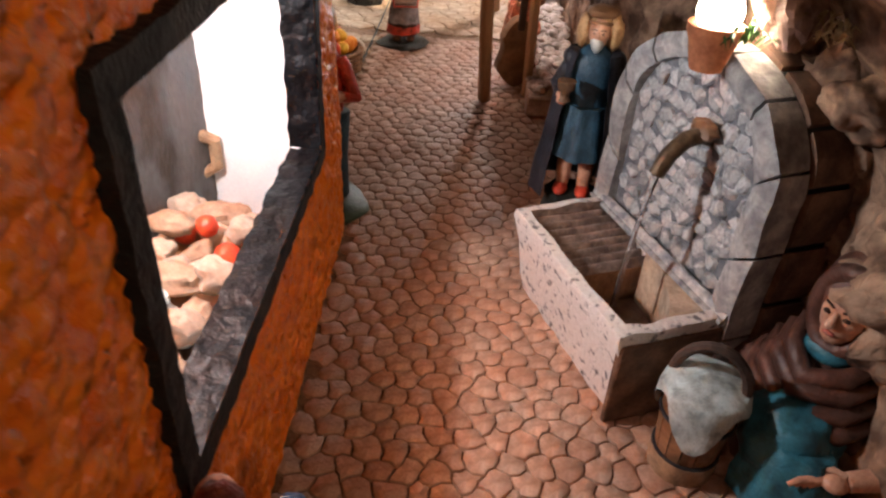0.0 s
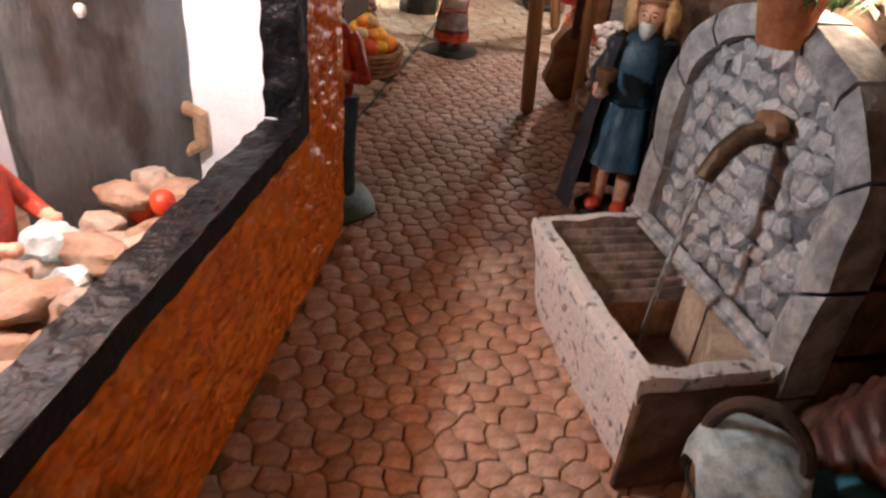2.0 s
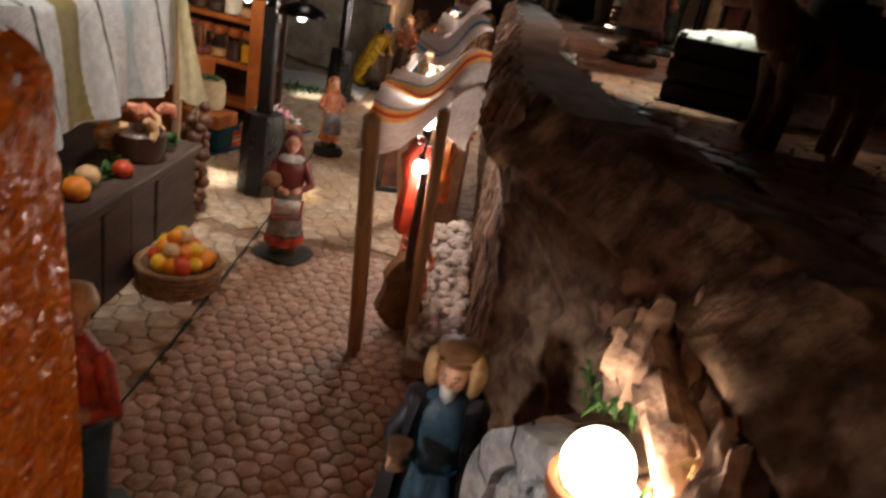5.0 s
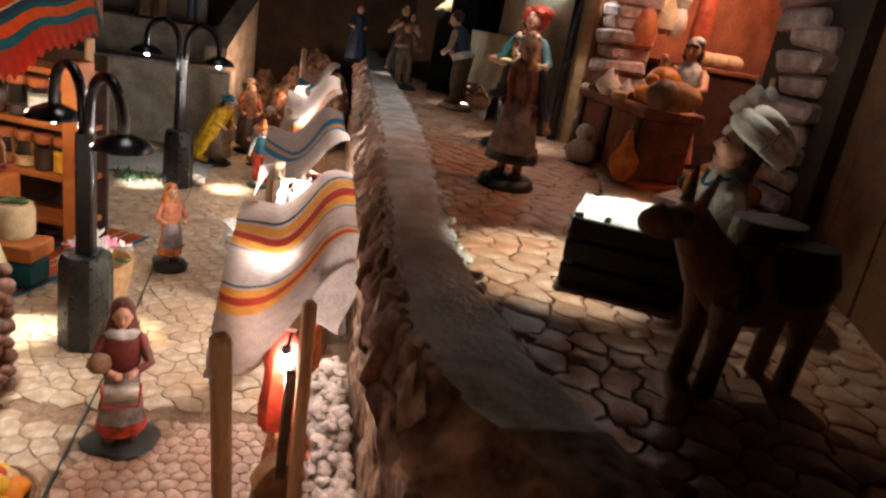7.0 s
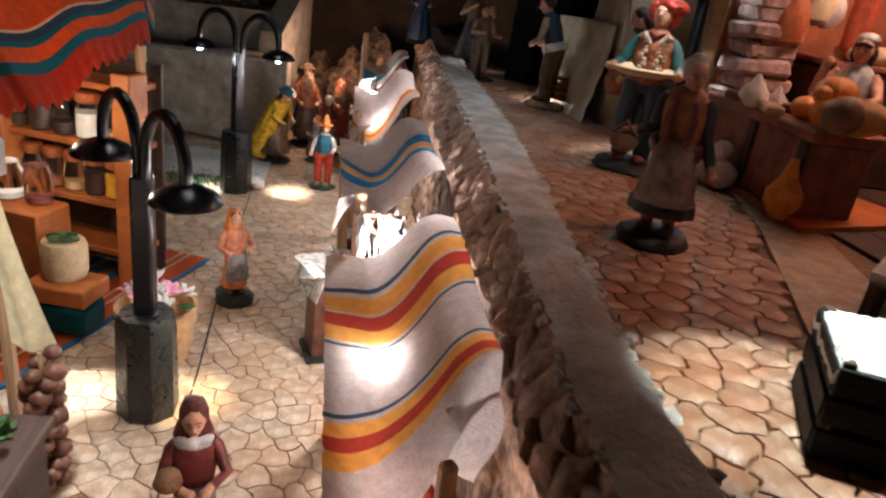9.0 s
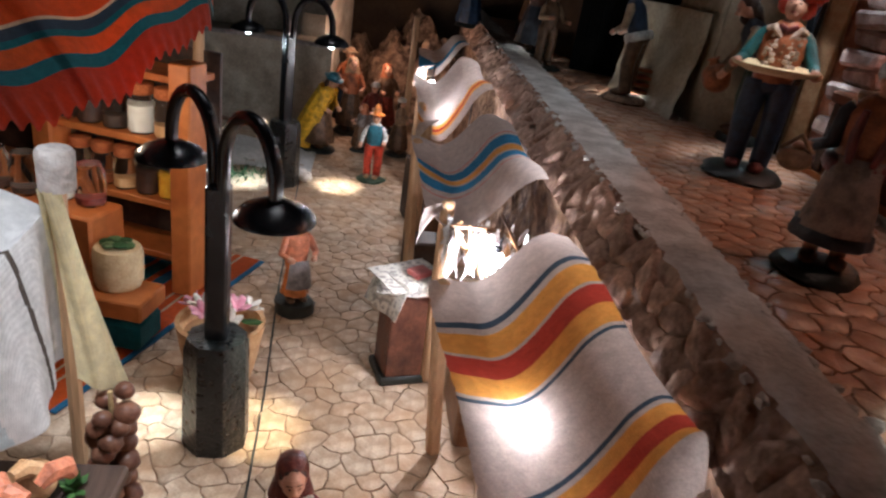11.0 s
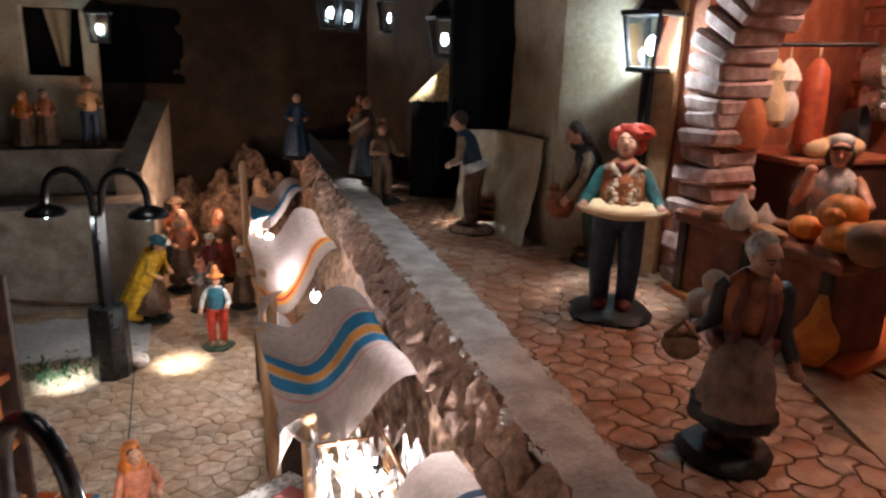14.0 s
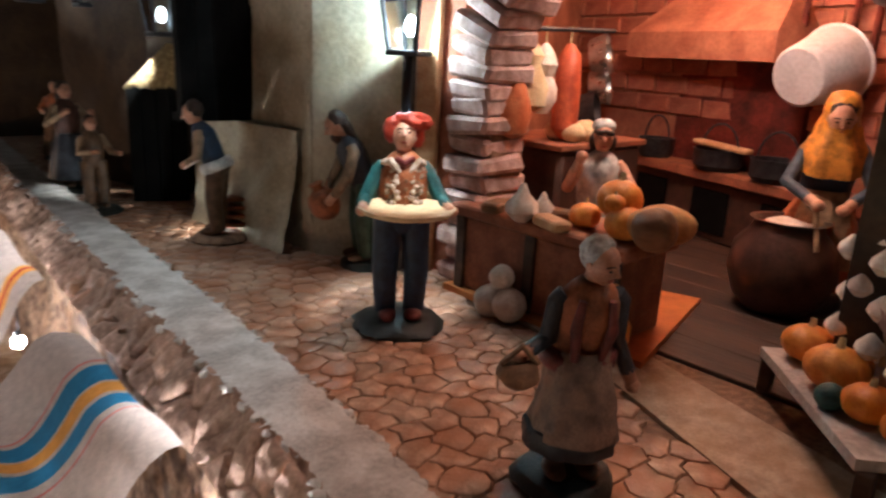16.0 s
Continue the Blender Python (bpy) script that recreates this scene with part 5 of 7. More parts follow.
thing("wooden_block", "orange wooden block carrying the cheese", "block", pose(-.148, .915, .0205, rz=-12), g, "wood_orange")
# plain teal box added as support under the wooden block
g = Geo()
g.box((0, 0, .0145), (.058, .042, .029), bev=.15)
thing("folded_cloth", "teal box added to carry the wooden block", "cloth", pose(-.148, .912, .004, rz=-14), g, "c_teal")

serape = thing("serape_awning", "orange serape awning striped in teal with a frayed edge", "awning")
g = Geo()
E0, E1 = Vector((-.092, 1.018, .270)), Vector((-.192, .58, .236))
def ser(u, v):
    p = E0.lerp(E1, u)
    wave = .006 * math.sin(u * 13) * (1 - v) + .004 * math.sin(u * 31 + 1) * (1 - v) - .016 * math.sin(u * math.pi) * (1 - v)
    fr = .0028 * math.sin(u * 190) * max(0, 1 - v * 12)
    return (p.x - (.13 - .12 * (1 - u) ** 2) * v - .01 * math.sin(v * 3), p.y + .045 * v, p.z + .155 * v ** .9 + wave - fr * 1.2)
SB = [(0, 4), (.10, 2), (.15, 0), (.195, 2), (.222, 1), (.258, 3), (.267, 0), (.40, 3), (.408, 0), (.45, 1), (.48, 2), (.52, 0), (.56, 3), (.57, 0), (.63, 2), (.68, 0), (.74, 3), (.75, 0), (.80, 2), (.85, 1), (.88, 0)]
g.sheet(ser, 150, 90, lambda u, v: [b for a, b in SB if v >= a][-1], .0012)
part("cloth", g, "c_serape c_navy c_teal c_cream c_border", serape, sharp=80)
g = Geo()
def flap(u, v):
    p = E0 + Vector((0, .006, .0))
    return (p.x - .004 - .015 * v - .006 * u, p.y + .05 * u + .045 * v, p.z + .03 + .14 * v - .025 * u + .004 * math.sin(v * 9))
g.sheet(flap, 10, 50, lambda u, v: [b for a, b in SB if v + .1 >= a][-1], .001)
part("side_flap", g, "c_serape c_navy c_teal c_cream c_border", serape, sharp=80)
for x, y, h in ((-.112, 1.056, .262), (-.22, .62, .30), (-.25, 1.09, .40)):
    g = Geo()
    g.tube([(x, y, 0), (x, y, h)], .0055, 10)
    part("post", g, "wood_pale", serape)

# more figurines along the lower street
figure("orange_woman_figurine", "small woman figurine in orange dress on dark base", -.001, .992, 0, 25, .112, low="skirt", low_mat="orange_cloth", apron="grey_cloth", top_mat="salmon", sleeve="salmon", hat="scarf", hat_mat="orange_cloth", hair="hair_dark", wide=.72, base_r=.19, base_h=.12, base="base_black", seed=12)


def puppet(g, S):
    g.lathe([(.075, .93), (.11, .945), (.06, .96), (.035, 1.06), (.0, 1.10)], (0, 0, 0), 12, mi=S("orange_cloth"))
    g.box((0, -.02, .80), (.16, .06, .05), mi=S("white_cloth"), bev=.4)


figure("puppet_figurine", "small puppet figurine in red shorts and white shirt", .078, 1.437, 0, -10, .118, base="green_dark", base_r=.19, low="legs", low_mat="red", top_mat="teal", sleeve="white_cloth", hair="orange_cloth", shoes="tan", extra=puppet,
       arms=(((-.2, 0, .64), (-.18, -.08, .50)), ((.18, -.04, .62), (.14, -.14, .58))), seed=13)
figure("yellow_cape_figurine", "figurine in bright yellow cape and teal hat", -.02, 1.575, 0, 60, .15, low="skirt", low_mat="brown", top_mat="yellow_cloth", sleeve="yellow_cloth", cape="yellow_cloth", hat="brim", hat_mat="teal", bend=22, base_r=.2, wide=1.1, seed=14)
for k, (x, y, rz, h, lm, tm, ht) in enumerate(((.03, 1.72, 10, .15, "brown", "rust", "scarf"), (.075, 1.66, -30, .12, "grey_cloth", "wine", "cap"), (.10, 1.76, 20, .14, "wine", "brown", "scarf"), (.02, 1.84, 0, .15, "navy", "rust", "brim"), (.125, 1.60, 70, .11, "brown", "tan", "cap"), (.055, 1.60, -80, .09, "brown", "grey_cloth", "scarf"))):
    figure("villager_figurine", f"small villager figurine in {tm.replace('_cloth', '')} clothes by the far stalls", x, y, 0, rz, h, low="skirt", low_mat=lm, top_mat=tm, hat=ht, hat_mat=("tan", "white_cloth", "rust")[k % 3], seed=20 + k)

low_wall = thing("concrete_trough", "large weathered beige concrete block at the street end", "block")
g = Geo()
def block(u, v):
    x, z = -.30 + u * .29, v * .175
    return (x, 1.652 + .004 * noise.noise((x * 20, z * 20, 0)) + .002 * noise.noise((x * 60, z * 60, 0)), z + .002 * noise.noise((x * 40, 3, 0)) * v)
g.sheet(block, 70, 40)
g.box((-.155, 1.72, .086), (.288, .13, .174), bev=.03)
part("body", g, "concrete", low_wall, sharp=60)
g = Geo()
g.tube([(-.30, 1.645, .176), (-.16, 1.645, .178), (-.02, 1.645, .174)], .004, 8)
part("rail", g, "grey_cloth", low_wall)
g = Geo()
g.tube([(-.235, 1.646, .028), (-.2, 1.643, .022), (-.13, 1.644, .012), (-.08, 1.645, .008)], [.003, .004, .003, .002], 6)
part("crack", g, "stone_brown", low_wall)
g = Geo()
rnd = random.Random(31)
for k in range(260):
    x, y = -.135 + rnd.gauss(0, .03), 1.40 + rnd.gauss(0, .022)
    a, e, l = rnd.uniform(0, 6.28), rnd.uniform(.1, 1.2), rnd.uniform(.006, .014)
    d = Vector((math.cos(a) * math.cos(e), math.sin(a) * math.cos(e), math.sin(e)))
    s = d.cross(Vector((0, 0, 1))).normalized() * .0016
    p = Vector((x, y, .001))
    g.add([tuple(p), tuple(p + d * l * .6 + s), tuple(p + d * l), tuple(p + d * l * .6 - s)], [(0, 1, 2), (0, 2, 3)])
thing("grass", "patch of dark green grass on the paving", "grass", None, g, "moss", kind="stuff")
g = Geo()
g.sheet(lambda u, v: (-.26 + u * .24, 1.44 + v * .16, .003 + .004 * noise.noise((u * 6, v * 6, 2)) + .003 * abs(noise.noise((u * 15, v * 12, 1)))), 40, 26, 0, .002)
thing("white_cloth_sheet", "crumpled pale sheet lying on the far paving", "cloth", None, g, "c_white", sharp=80)
g = Geo()
for k in range(7):
    a = k * .9
    g.ball((.008 * math.cos(a), .008 * math.sin(a), .008 + .003 * (k % 3)), (.009, .006, .006), 9, 6, 0, .3, k)
thing("white_flowers", "white blossoms beside the far lamp base", "flowers", pose(-.03, 1.395, 0), g, "petal_white")

# ---- lower street, stalls along the rocky wall ----
def stall_cloth(name, label, near, far, depth, bands, mats, sag, lift, droop=0):
    """near, far: outer corners; the inner edge hangs on the wall at the given heights."""
    a = thing(name, label, "awning")
    g = Geo()
    n0, f0 = Vector(near), Vector(far)
    def fn(u, v):
        p = n0.lerp(f0, v)
        q = Vector((p.x + depth[0] + (depth[1] - depth[0]) * v, p.y + lift[2] + (.050 * max(0, 1 - v / .24) if droop else 0), lift[0] + (lift[1] - lift[0]) * v))
        k = min(1, max(0, (u - .28) / .66))
        k = k * k * (3 - 2 * k)
        r = p.lerp(q, u)
        r.z = p.z + (q.z - p.z) * k
        dip = sag * (.45 * math.sin(math.pi * min(1, u * 1.35)) * (1 + .3 * math.sin(v * 5)) if u < .74 else 0) + .0035 * math.sin(v * 9 + u * 4) + .002 * math.sin(u * 11 + v * 3)
        dip += droop * max(0, 1 - v / .2) ** 2 * (1 - .6 * math.sin(math.pi * u))
        frayed = .0022 * noise.noise((u * 90, v * 2, 0)) * (1 if v in (0, 1) else 0)
        return (r.x + .0015 * noise.noise((v * 60, 0, 4)) * (1 if u == 0 else 0), r.y + frayed, r.z - dip)
    g.sheet(fn, 44, 90, lambda u, v: [b for s, b in bands if v >= s][-1])
    part("cloth", g, mats, a, sharp=80)
    return a


def add_post(a, x0, y0, x1, y1, h, r=.0052):
    g = Geo()
    g.box(((x0 + x1) / 2, (y0 + y1) / 2, h / 2), (r * 2, r * 2, h), rz=20, ry=math.degrees(math.atan2(x1 - x0, h)), rx=-math.degrees(math.atan2(y1 - y0, h)), bev=.25)
    part("post", g, "wood_pale", a)


A = stall_cloth("striped_awning", "unbleached cloth awning striped orange, red and navy", (.110, .452, .182), (.100, .740, .176), (.076, .096), [(0, 0), (.205, 2), (.24, 3), (.275, 2), (.312, 0), (.32, 1), (.331, 0), (.545, 1), (.557, 0), (.568, 2), (.632, 0), (.638, 3), (.70, 0), (.706, 2), (.79, 0), (.815, 1), (.828, 0)],
                "c_natural c_navy c_orange c_red", .022, (.216, .206, .030), .018)
add_post(A, .129, .478, .113, .462, .186)
add_post(A, .137, .775, .104, .745, .178)
add_post(A, .165, .50, .16, .50, .19, .004)
B = stall_cloth("striped_awning", "unbleached cloth awning striped in blue and ochre", (.109, .868, .176), (.103, 1.045, .19), (.086, .088), [(0, 0), (.30, 3), (.312, 0), (.36, 1), (.45, 0), (.465, 2), (.53, 0), (.545, 1), (.64, 0), (.67, 3), (.68, 0)],
                "c_natural c_blue c_orange c_palered", .026, (.216, .226, -.03))
add_post(B, .132, .879, .126, .876, .182)
add_post(B, .118, 1.03, .11, 1.035, .188)
C = stall_cloth("striped_awning", "pale cloth awning with an ochre and red band", (.118, 1.125, .182), (.118, 1.31, .205), (.078, .08), [(0, 0), (.12, 1), (.17, 2), (.2, 1), (.25, 0)], "c_natural c_orange c_red", .038, (.226, .236, 0))
add_post(C, .13, 1.135, .128, 1.135, .18)
add_post(C, .128, 1.20, .124, 1.20, .19)
D = stall_cloth("striped_awning", "pale cloth awning with a broad blue band", (.13, 1.39, .20), (.135, 1.50, .215), (.07, .07), [(0, 0), (.25, 1), (.6, 0)], "c_natural c_blue", .02, (.238, .24, 0))
add_post(D, .14, 1.40, .138, 1.40, .20)
add_post(D, .135, 1.62, .135, 1.62, .25, .005)
for k, (x, y, z) in enumerate(((.150, .518, .140), (.148, .605, .156), (.160, .812, .162), (.186, 1.205, .150), (.15, 1.37, .182))):
    b = thing("stall_bulb", "bare glowing bulb hanging under the awning", "bulb", pose(x, y, z), group="stall bulbs")
    g = Geo()
    g.ball((0, 0, 0), (.0055, .0055, .007), 12, 8)
    part("glass", g, "bulb_white", b, "glowing glass")
    g = Geo()
    g.tube([(0, 0, .005), (0, 0, .010)], .003, 8)
    part("socket", g, "iron", b)
    g = Geo()
    g.tube([(0, 0, .009), (.001, 0, .012), (.002, 0, (.02, .011, .018, .055, .03)[k])], .0009, 5)
    part("cord", g, "iron", b)

def loose_corner(a, x, y, z, drop, mt):
    g = Geo()
    g.sheet(lambda u, v: (x + .026 * u * (1 - .5 * v) - .004 * v, y + .010 * u + .003 * math.sin(v * 6 + u * 4), z + .006 * u - drop * v * (1 - .6 * u) + .001 * noise.noise((u * 30, v * 4, 2))), 10, 12)
    part("loose_corner", g, mt, a, sharp=80)


g = Geo()
g.sheet(lambda u, v: (.160 + .024 * u + .004 * math.sin(v * 5), .523 - .006 * math.sin(v * 3) + .004 * u, .2 + .008 * u - .052 * v * (.55 + .45 * u) + .001 * noise.noise((u * 20, v * 5, 8))), 12, 16)
part("hanging_end", g, "c_natural", A, sharp=80)
loose_corner(B, .107, .867, .176, .034, "c_natural")
loose_corner(C, .116, 1.124, .182, .036, "c_natural")
loose_corner(D, .128, 1.389, .20, .030, "c_natural")

# cello, hanging clothes and pebbles inside the first stall
cello = thing("cello", "dark brown cello leaning inside the stall", "cello", pose(.152, .520, 0, rz=15))
g = Geo()
out = []
for k in range(28):
    a = 2 * math.pi * k / 28
    w = .019 * (1 + .18 * math.cos(2 * a)) * (1 if math.sin(a) < 0 else .82)
    out.append((w * math.cos(a) * (.78 if abs(math.sin(a)) < .35 else 1), .032 * math.sin(a) + .036))
g.loft([[(x, -.006, z) for x, z in out], [(x * 1.03, -.004, z) for x, z in out], [(x * 1.03, .006, z) for x, z in out], [(x, .008, z) for x, z in out]])
part("body", g, "wood_mid", cello)
g = Geo()
g.box((0, -.007, .098), (.006, .005, .08), bev=.2)
part("neck", g, "wood_dark", cello)
for k, (x, y, z, mt, sc) in enumerate(((.150, .535, .12, "red", 1.1), (.158, .548, .10, "salmon", .9), (.145, .556, .13, "red", .8), (.17, .60, .12, "orange_cloth", .8))):
    g = Geo()
    g.lathe([(.012 * sc, -.035 * sc), (.013 * sc, -.02 * sc), (.010 * sc, .0), (.014 * sc, .02 * sc), (.006 * sc, .03 * sc)], seg=18, fold=.12, nf=5, sy=.5, lump=.2, seed=k)
    thing("hanging_garment", "red garment hanging inside the stall" if mt == "red" else "orange garment hanging inside the stall", "garment", pose(x, y, z, rz=30 * k), g, mt, group="hanging garments")
g = Geo()
g.box((.150, .575, .078), (.004, .1, .004))
thing("stall_rail", "thin wooden rail with garments in the stall", "rail", None, g, "wood_mid")
peb = thing("pebble_bed", "bed of pale pebbles inside the stall", "pebbles", kind="stuff")
g = Geo()
rnd = random.Random(41)
for k in range(240):
    x, y = rnd.uniform(.165, .205), rnd.uniform(.46, .73)
    r = rnd.uniform(.003, .006)
    g.ball((x, y, .018 + r * .3 + .012 * max(0, (x - .17) / .035)), (r, r * 1.2, r * .7), 7, 5, 0, .2, k)
g.box((.186, .595, .009), (.045, .28, .018), bev=.1)
part("pebbles", g, "pebble", peb)
for k, (x, y, h) in enumerate(((.154, .600, .060), (.160, .56, .062), (.150, .66, .05))):
    figure("clay_figurine", "orange seated clay figurine in the stall" if k == 0 else "orange clay figurine standing inside the stall", x, y, 0, 20 * k, h * 1.25, low="robe", low_mat="salmon", top_mat="salmon", skin="salmon", hair="orange_cloth", sleeve="salmon", base_r=.15, base="salmon", seed=50 + k)
# brown box with newspapers
crate = thing("box_with_papers", "brown box topped with newspapers and a leaflet", "box", pose(.108, .893, 0, rz=14))
g = Geo()
g.box((0, 0, .047), (.042, .038, .094), bev=.04)
part("box", g, "wood_umber", crate)
g = Geo()
g.box((-.0015, -.001, .004), (.048, .043, .008), bev=.2)
part("base_rim", g, "base_black", crate)
for k in range(6):
    g = Geo()
    g.sheet(lambda u, v, k=k: (-.032 + u * .06, -.025 + v * .05, .095 + k * .0016 + .002 * noise.noise((u * 3 + k, v * 3, 0)) - (.028 * max(0, .18 - u) / .18 if k == 5 else 0)), 14, 8, 0, .0009)
    part("newspaper", g, "paper", crate, m=pose(0, 0, 0, rz=6 * k - 12))
g = Geo()
g.box((.004, -.006, .108), (.018, .015, .005), rz=25, bev=.1)
part("booklet", g, "c_palered", crate)
# second dark box further on
g = Geo()
g.box((0, 0, .045), (.04, .05, .09), bev=.06)
thing("dark_box", "dark wooden box beside a stall post", "box", pose(.145, 1.29, 0, rz=10), g, "wood_dark")
g = Geo()
g.box((0, 0, .03), (.05, .04, .06), bev=.06)
thing("dark_box", "dark wooden box under the blue striped awning", "box", pose(.14, 1.08, 0, rz=5), g, "wood_dark")
# fish counter glowing under its bulb
counter = thing("fish_counter", "small counter heaped with pale fish under a bulb", "counter", pose(.170, .825, 0))
g = Geo()
g.box((0, 0, .05), (.045, .075, .1), bev=.06)
part("body", g, "wood_mid", counter)
for k in range(26):
    g = Geo()
    a, x, y = rnd.uniform(0, 180), rnd.uniform(-.018, .02), rnd.uniform(-.036, .036)
    g.tube([(-.010, 0, 0), (-.004, .0, .002), (.004, 0, .001), (.009, 0, .0), (.013, 0, .001)], [.001, .0035, .0032, .001, .0028], 7)
    thing("fish", "pale shiny fish lying on the counter", "fish", pose(.170 + x, .825 + y, .104 + .003 * (k % 4), rnd.uniform(-20, 20), rnd.uniform(-20, 40), a), g, "fish" if k % 4 else "c_palered", group="fish on the counter")
# pale strips, added in number to fill out the white glow round the bulb
for k in range(72):
    g = Geo()
    l = rnd.uniform(.014, .050)
    g.tube([(0, 0, 0), (.002, .001, -l * .3), (-.001, -.002, -l * .7), (.002, 0, -l)], [.0012, .0030, .0022, .0006], 7)
    g.v = [(px, py * .45, pz) for px, py, pz in g.v]
    thing("hanging_fish", "thin pale strip hanging beside the bulb", "fish", pose((.172 + rnd.uniform(-.008, .026)) if k % 2 else (.147 + rnd.uniform(-.020, .015)), .785 + .0012 * k if k % 2 else .832 + .0006 * k, .168 + rnd.uniform(-.012, .006), rnd.uniform(-22, 22), rnd.uniform(-22, 22), 50 * k), g, "fish" if k % 5 else "fruit_tan", group="hanging dried fish")
g = Geo()
g.box((.176, .832, .169), (.003, .11, .003), bev=.2)
thing("fish_rail", "thin wooden rail carrying the pale strips", "rail", None, g, "wood_mid")
g = Geo()
g.box((.148, .852, .169), (.042, .003, .003), bev=.2)
thing("fish_rail", "short wooden rail across the fish stall", "rail", None, g, "wood_mid")
# far stalls
for k, (x, y) in enumerate(((.165, 1.18), (.17, 1.44))):
    g = Geo()
    g.box((0, 0, .04), (.04, .06, .08), bev=.06)
    thing("stall_counter", "small brown stall counter against the rocky wall", "counter", pose(x, y, 0), g, "wood_mid", group="far counters")
    for j in range(10):
        g = Geo()
        r = rnd.uniform(.005, .009)
        g.ball((0, 0, 0), (r, r, r * .8), 9, 6, 0, .2, j)
        thing("goods", "small reddish ware piled on the stall counter", "goods", pose(x + rnd.uniform(-.015, .015), y + rnd.uniform(-.025, .025), .082 + r * .8 + .004 * (j % 3)), g, ("wine", "rust", "fruit_tan", "fish")[j % 4], group="goods on far counters")
for k, (x, y, r, h) in enumerate(((.12, 1.93, .055, .15), (.16, 2.02, .07, .20), (.05, 2.02, .06, .13), (.20, 1.88, .05, .18), (-.01, 2.05, .06, .10))):
    g = Geo()
    g.ball((0, 0, h * .3), (r, r * .9, h * .75), 30, 22, 0, .5, k * 3.3, 1.6)
    g.v = [(px, py, max(0, pz * (1 + .12 * noise.noise((px * 60, py * 60, pz * 60))))) for px, py, pz in g.v]
    thing("boulder", "brown rock at the far end of the street", "rock", pose(x, y, 0, rz=40 * k), g, "rock", group="boulders")

# raised corner behind the concrete block, with a lit parapet
corner = thing("raised_corner", "raised concrete platform with a plaster wall behind", "platform", kind="structure")
g = Geo()
g.box((-.285, 1.85, .1245), (.45, .12, .249), bev=.02)
part("platform", g, "concrete", corner)
for c, s in (((-.36, 1.92, .43), (.28, .03, .36)), ((-.112, 1.92, .43), (.024, .03, .36)), ((-.172, 1.92, .31), (.096, .03, .12)), ((-.172, 1.92, .55), (.096, .03, .12))):
    g = Geo()
    g.box(c, s, bev=.01)
    part("back_wall", g, "plaster_cream", corner)
# black board put behind the window for its dark inside
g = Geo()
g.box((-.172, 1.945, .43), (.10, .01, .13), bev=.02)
part("window_opening", g, "black_board", corner, "black board standing for the dark inside of the window")
g = Geo()
g.sheet(lambda u, v: (-.185 + .045 * u * (1 - .7 * v) + .02 * v, 1.928 + .003 * math.sin(u * 9), .488 - .10 * v), 10, 14, 0, .001)
part("curtain", g, "c_cream", corner, "cream half drawn curtain", sharp=80)
g = Geo()
g.loft([[(x - w, y, z), (x + w, y, z), (x + w, y, 0), (x - w, y, 0)] for x, y, z, w in ((-.052, 1.75, .215, .022), (-.03, 1.83, .27, .022), (-.005, 1.92, .325, .022))])
part("parapet", g, "concrete", corner, "pale sloping stair parapet")
figure("terrace_villager_figurine", "villager figurine in tan shirt and dark trousers", -.112, 1.815, .249, 30, .125, low="legs", low_mat="navy", top_mat="fruit_tan", sleeve="fruit_tan", hat="brim", hat_mat="fruit_tan", seed=95)
figure("terrace_villager_figurine", "villager figurine in orange shawl on the platform", -.215, 1.81, .249, -10, .10, low="robe", low_mat="brown", top_mat="orange_cloth", hat="scarf", hat_mat="orange_cloth", seed=96)
figure("terrace_villager_figurine", "villager figurine in brown clothes on the platform", -.182, 1.815, .249, 15, .105, low="robe", low_mat="brown", top_mat="rust", seed=97)


# ---- upper street: kitchen behind a brick arch ----
def slab_between(p, q, z0, z1, thick, mi=0, g=None):
    """An upright wall between two plan points, thickness to the right of p -> q."""
    g = g or Geo()
    d = (Vector(q) - Vector(p)).normalized()
    n = Vector((d.y, -d.x)) * thick
    p, q = Vector(p), Vector(q)
    cs = [p, q, q + n, p + n]
    g.loft([[(c.x, c.y, z) for c in cs] for z in (z0, z1)], mi)
    return g


kitchen_wall = thing("kitchen_wall", "red-lit plaster kitchen walls", "wall", kind="structure")
part("left_wall", slab_between((.50, .965), (1.12, 1.275), UP - .01, .62, -.03), "plaster_red", kitchen_wall)
part("back_wall", slab_between((.98, 1.32), (.80, .62), UP - .01, .62, -.05), "plaster_red", kitchen_wall)
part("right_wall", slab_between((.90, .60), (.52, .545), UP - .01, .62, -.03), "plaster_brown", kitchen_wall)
g = Geo()
g.box((.76, .86, .635), (.62, .85, .03), bev=.05)
part("kitchen_ceiling", g, "plaster_red", kitchen_wall)
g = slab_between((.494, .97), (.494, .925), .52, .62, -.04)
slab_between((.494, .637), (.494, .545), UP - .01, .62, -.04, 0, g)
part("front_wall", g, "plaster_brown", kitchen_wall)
g = Geo()
rings = []
for k in range(21):
    a = math.pi * k / 20
    rings.append([(.499, .771 + .165 * math.cos(a), .385 + .165 * math.sin(a)), (.534, .771 + .165 * math.cos(a), .385 + .165 * math.sin(a)), (.534, .771 + .165 * math.cos(a), .62), (.499, .771 + .165 * math.cos(a), .62)])
g.loft(rings)
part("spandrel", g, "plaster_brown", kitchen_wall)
arch = thing("brick_arch", "arch of rough pale pink bricks", "arch", kind="structure")
rnd = random.Random(61)
bricks = []
for k in range(4):
    q = Geo()
    q.box((0, 0, 0), (.052, .049, .0148), bev=.22, jit=.0024, seed=k)
    bricks.append(mesh_of("brick", q, ["brick_pink"], 30))
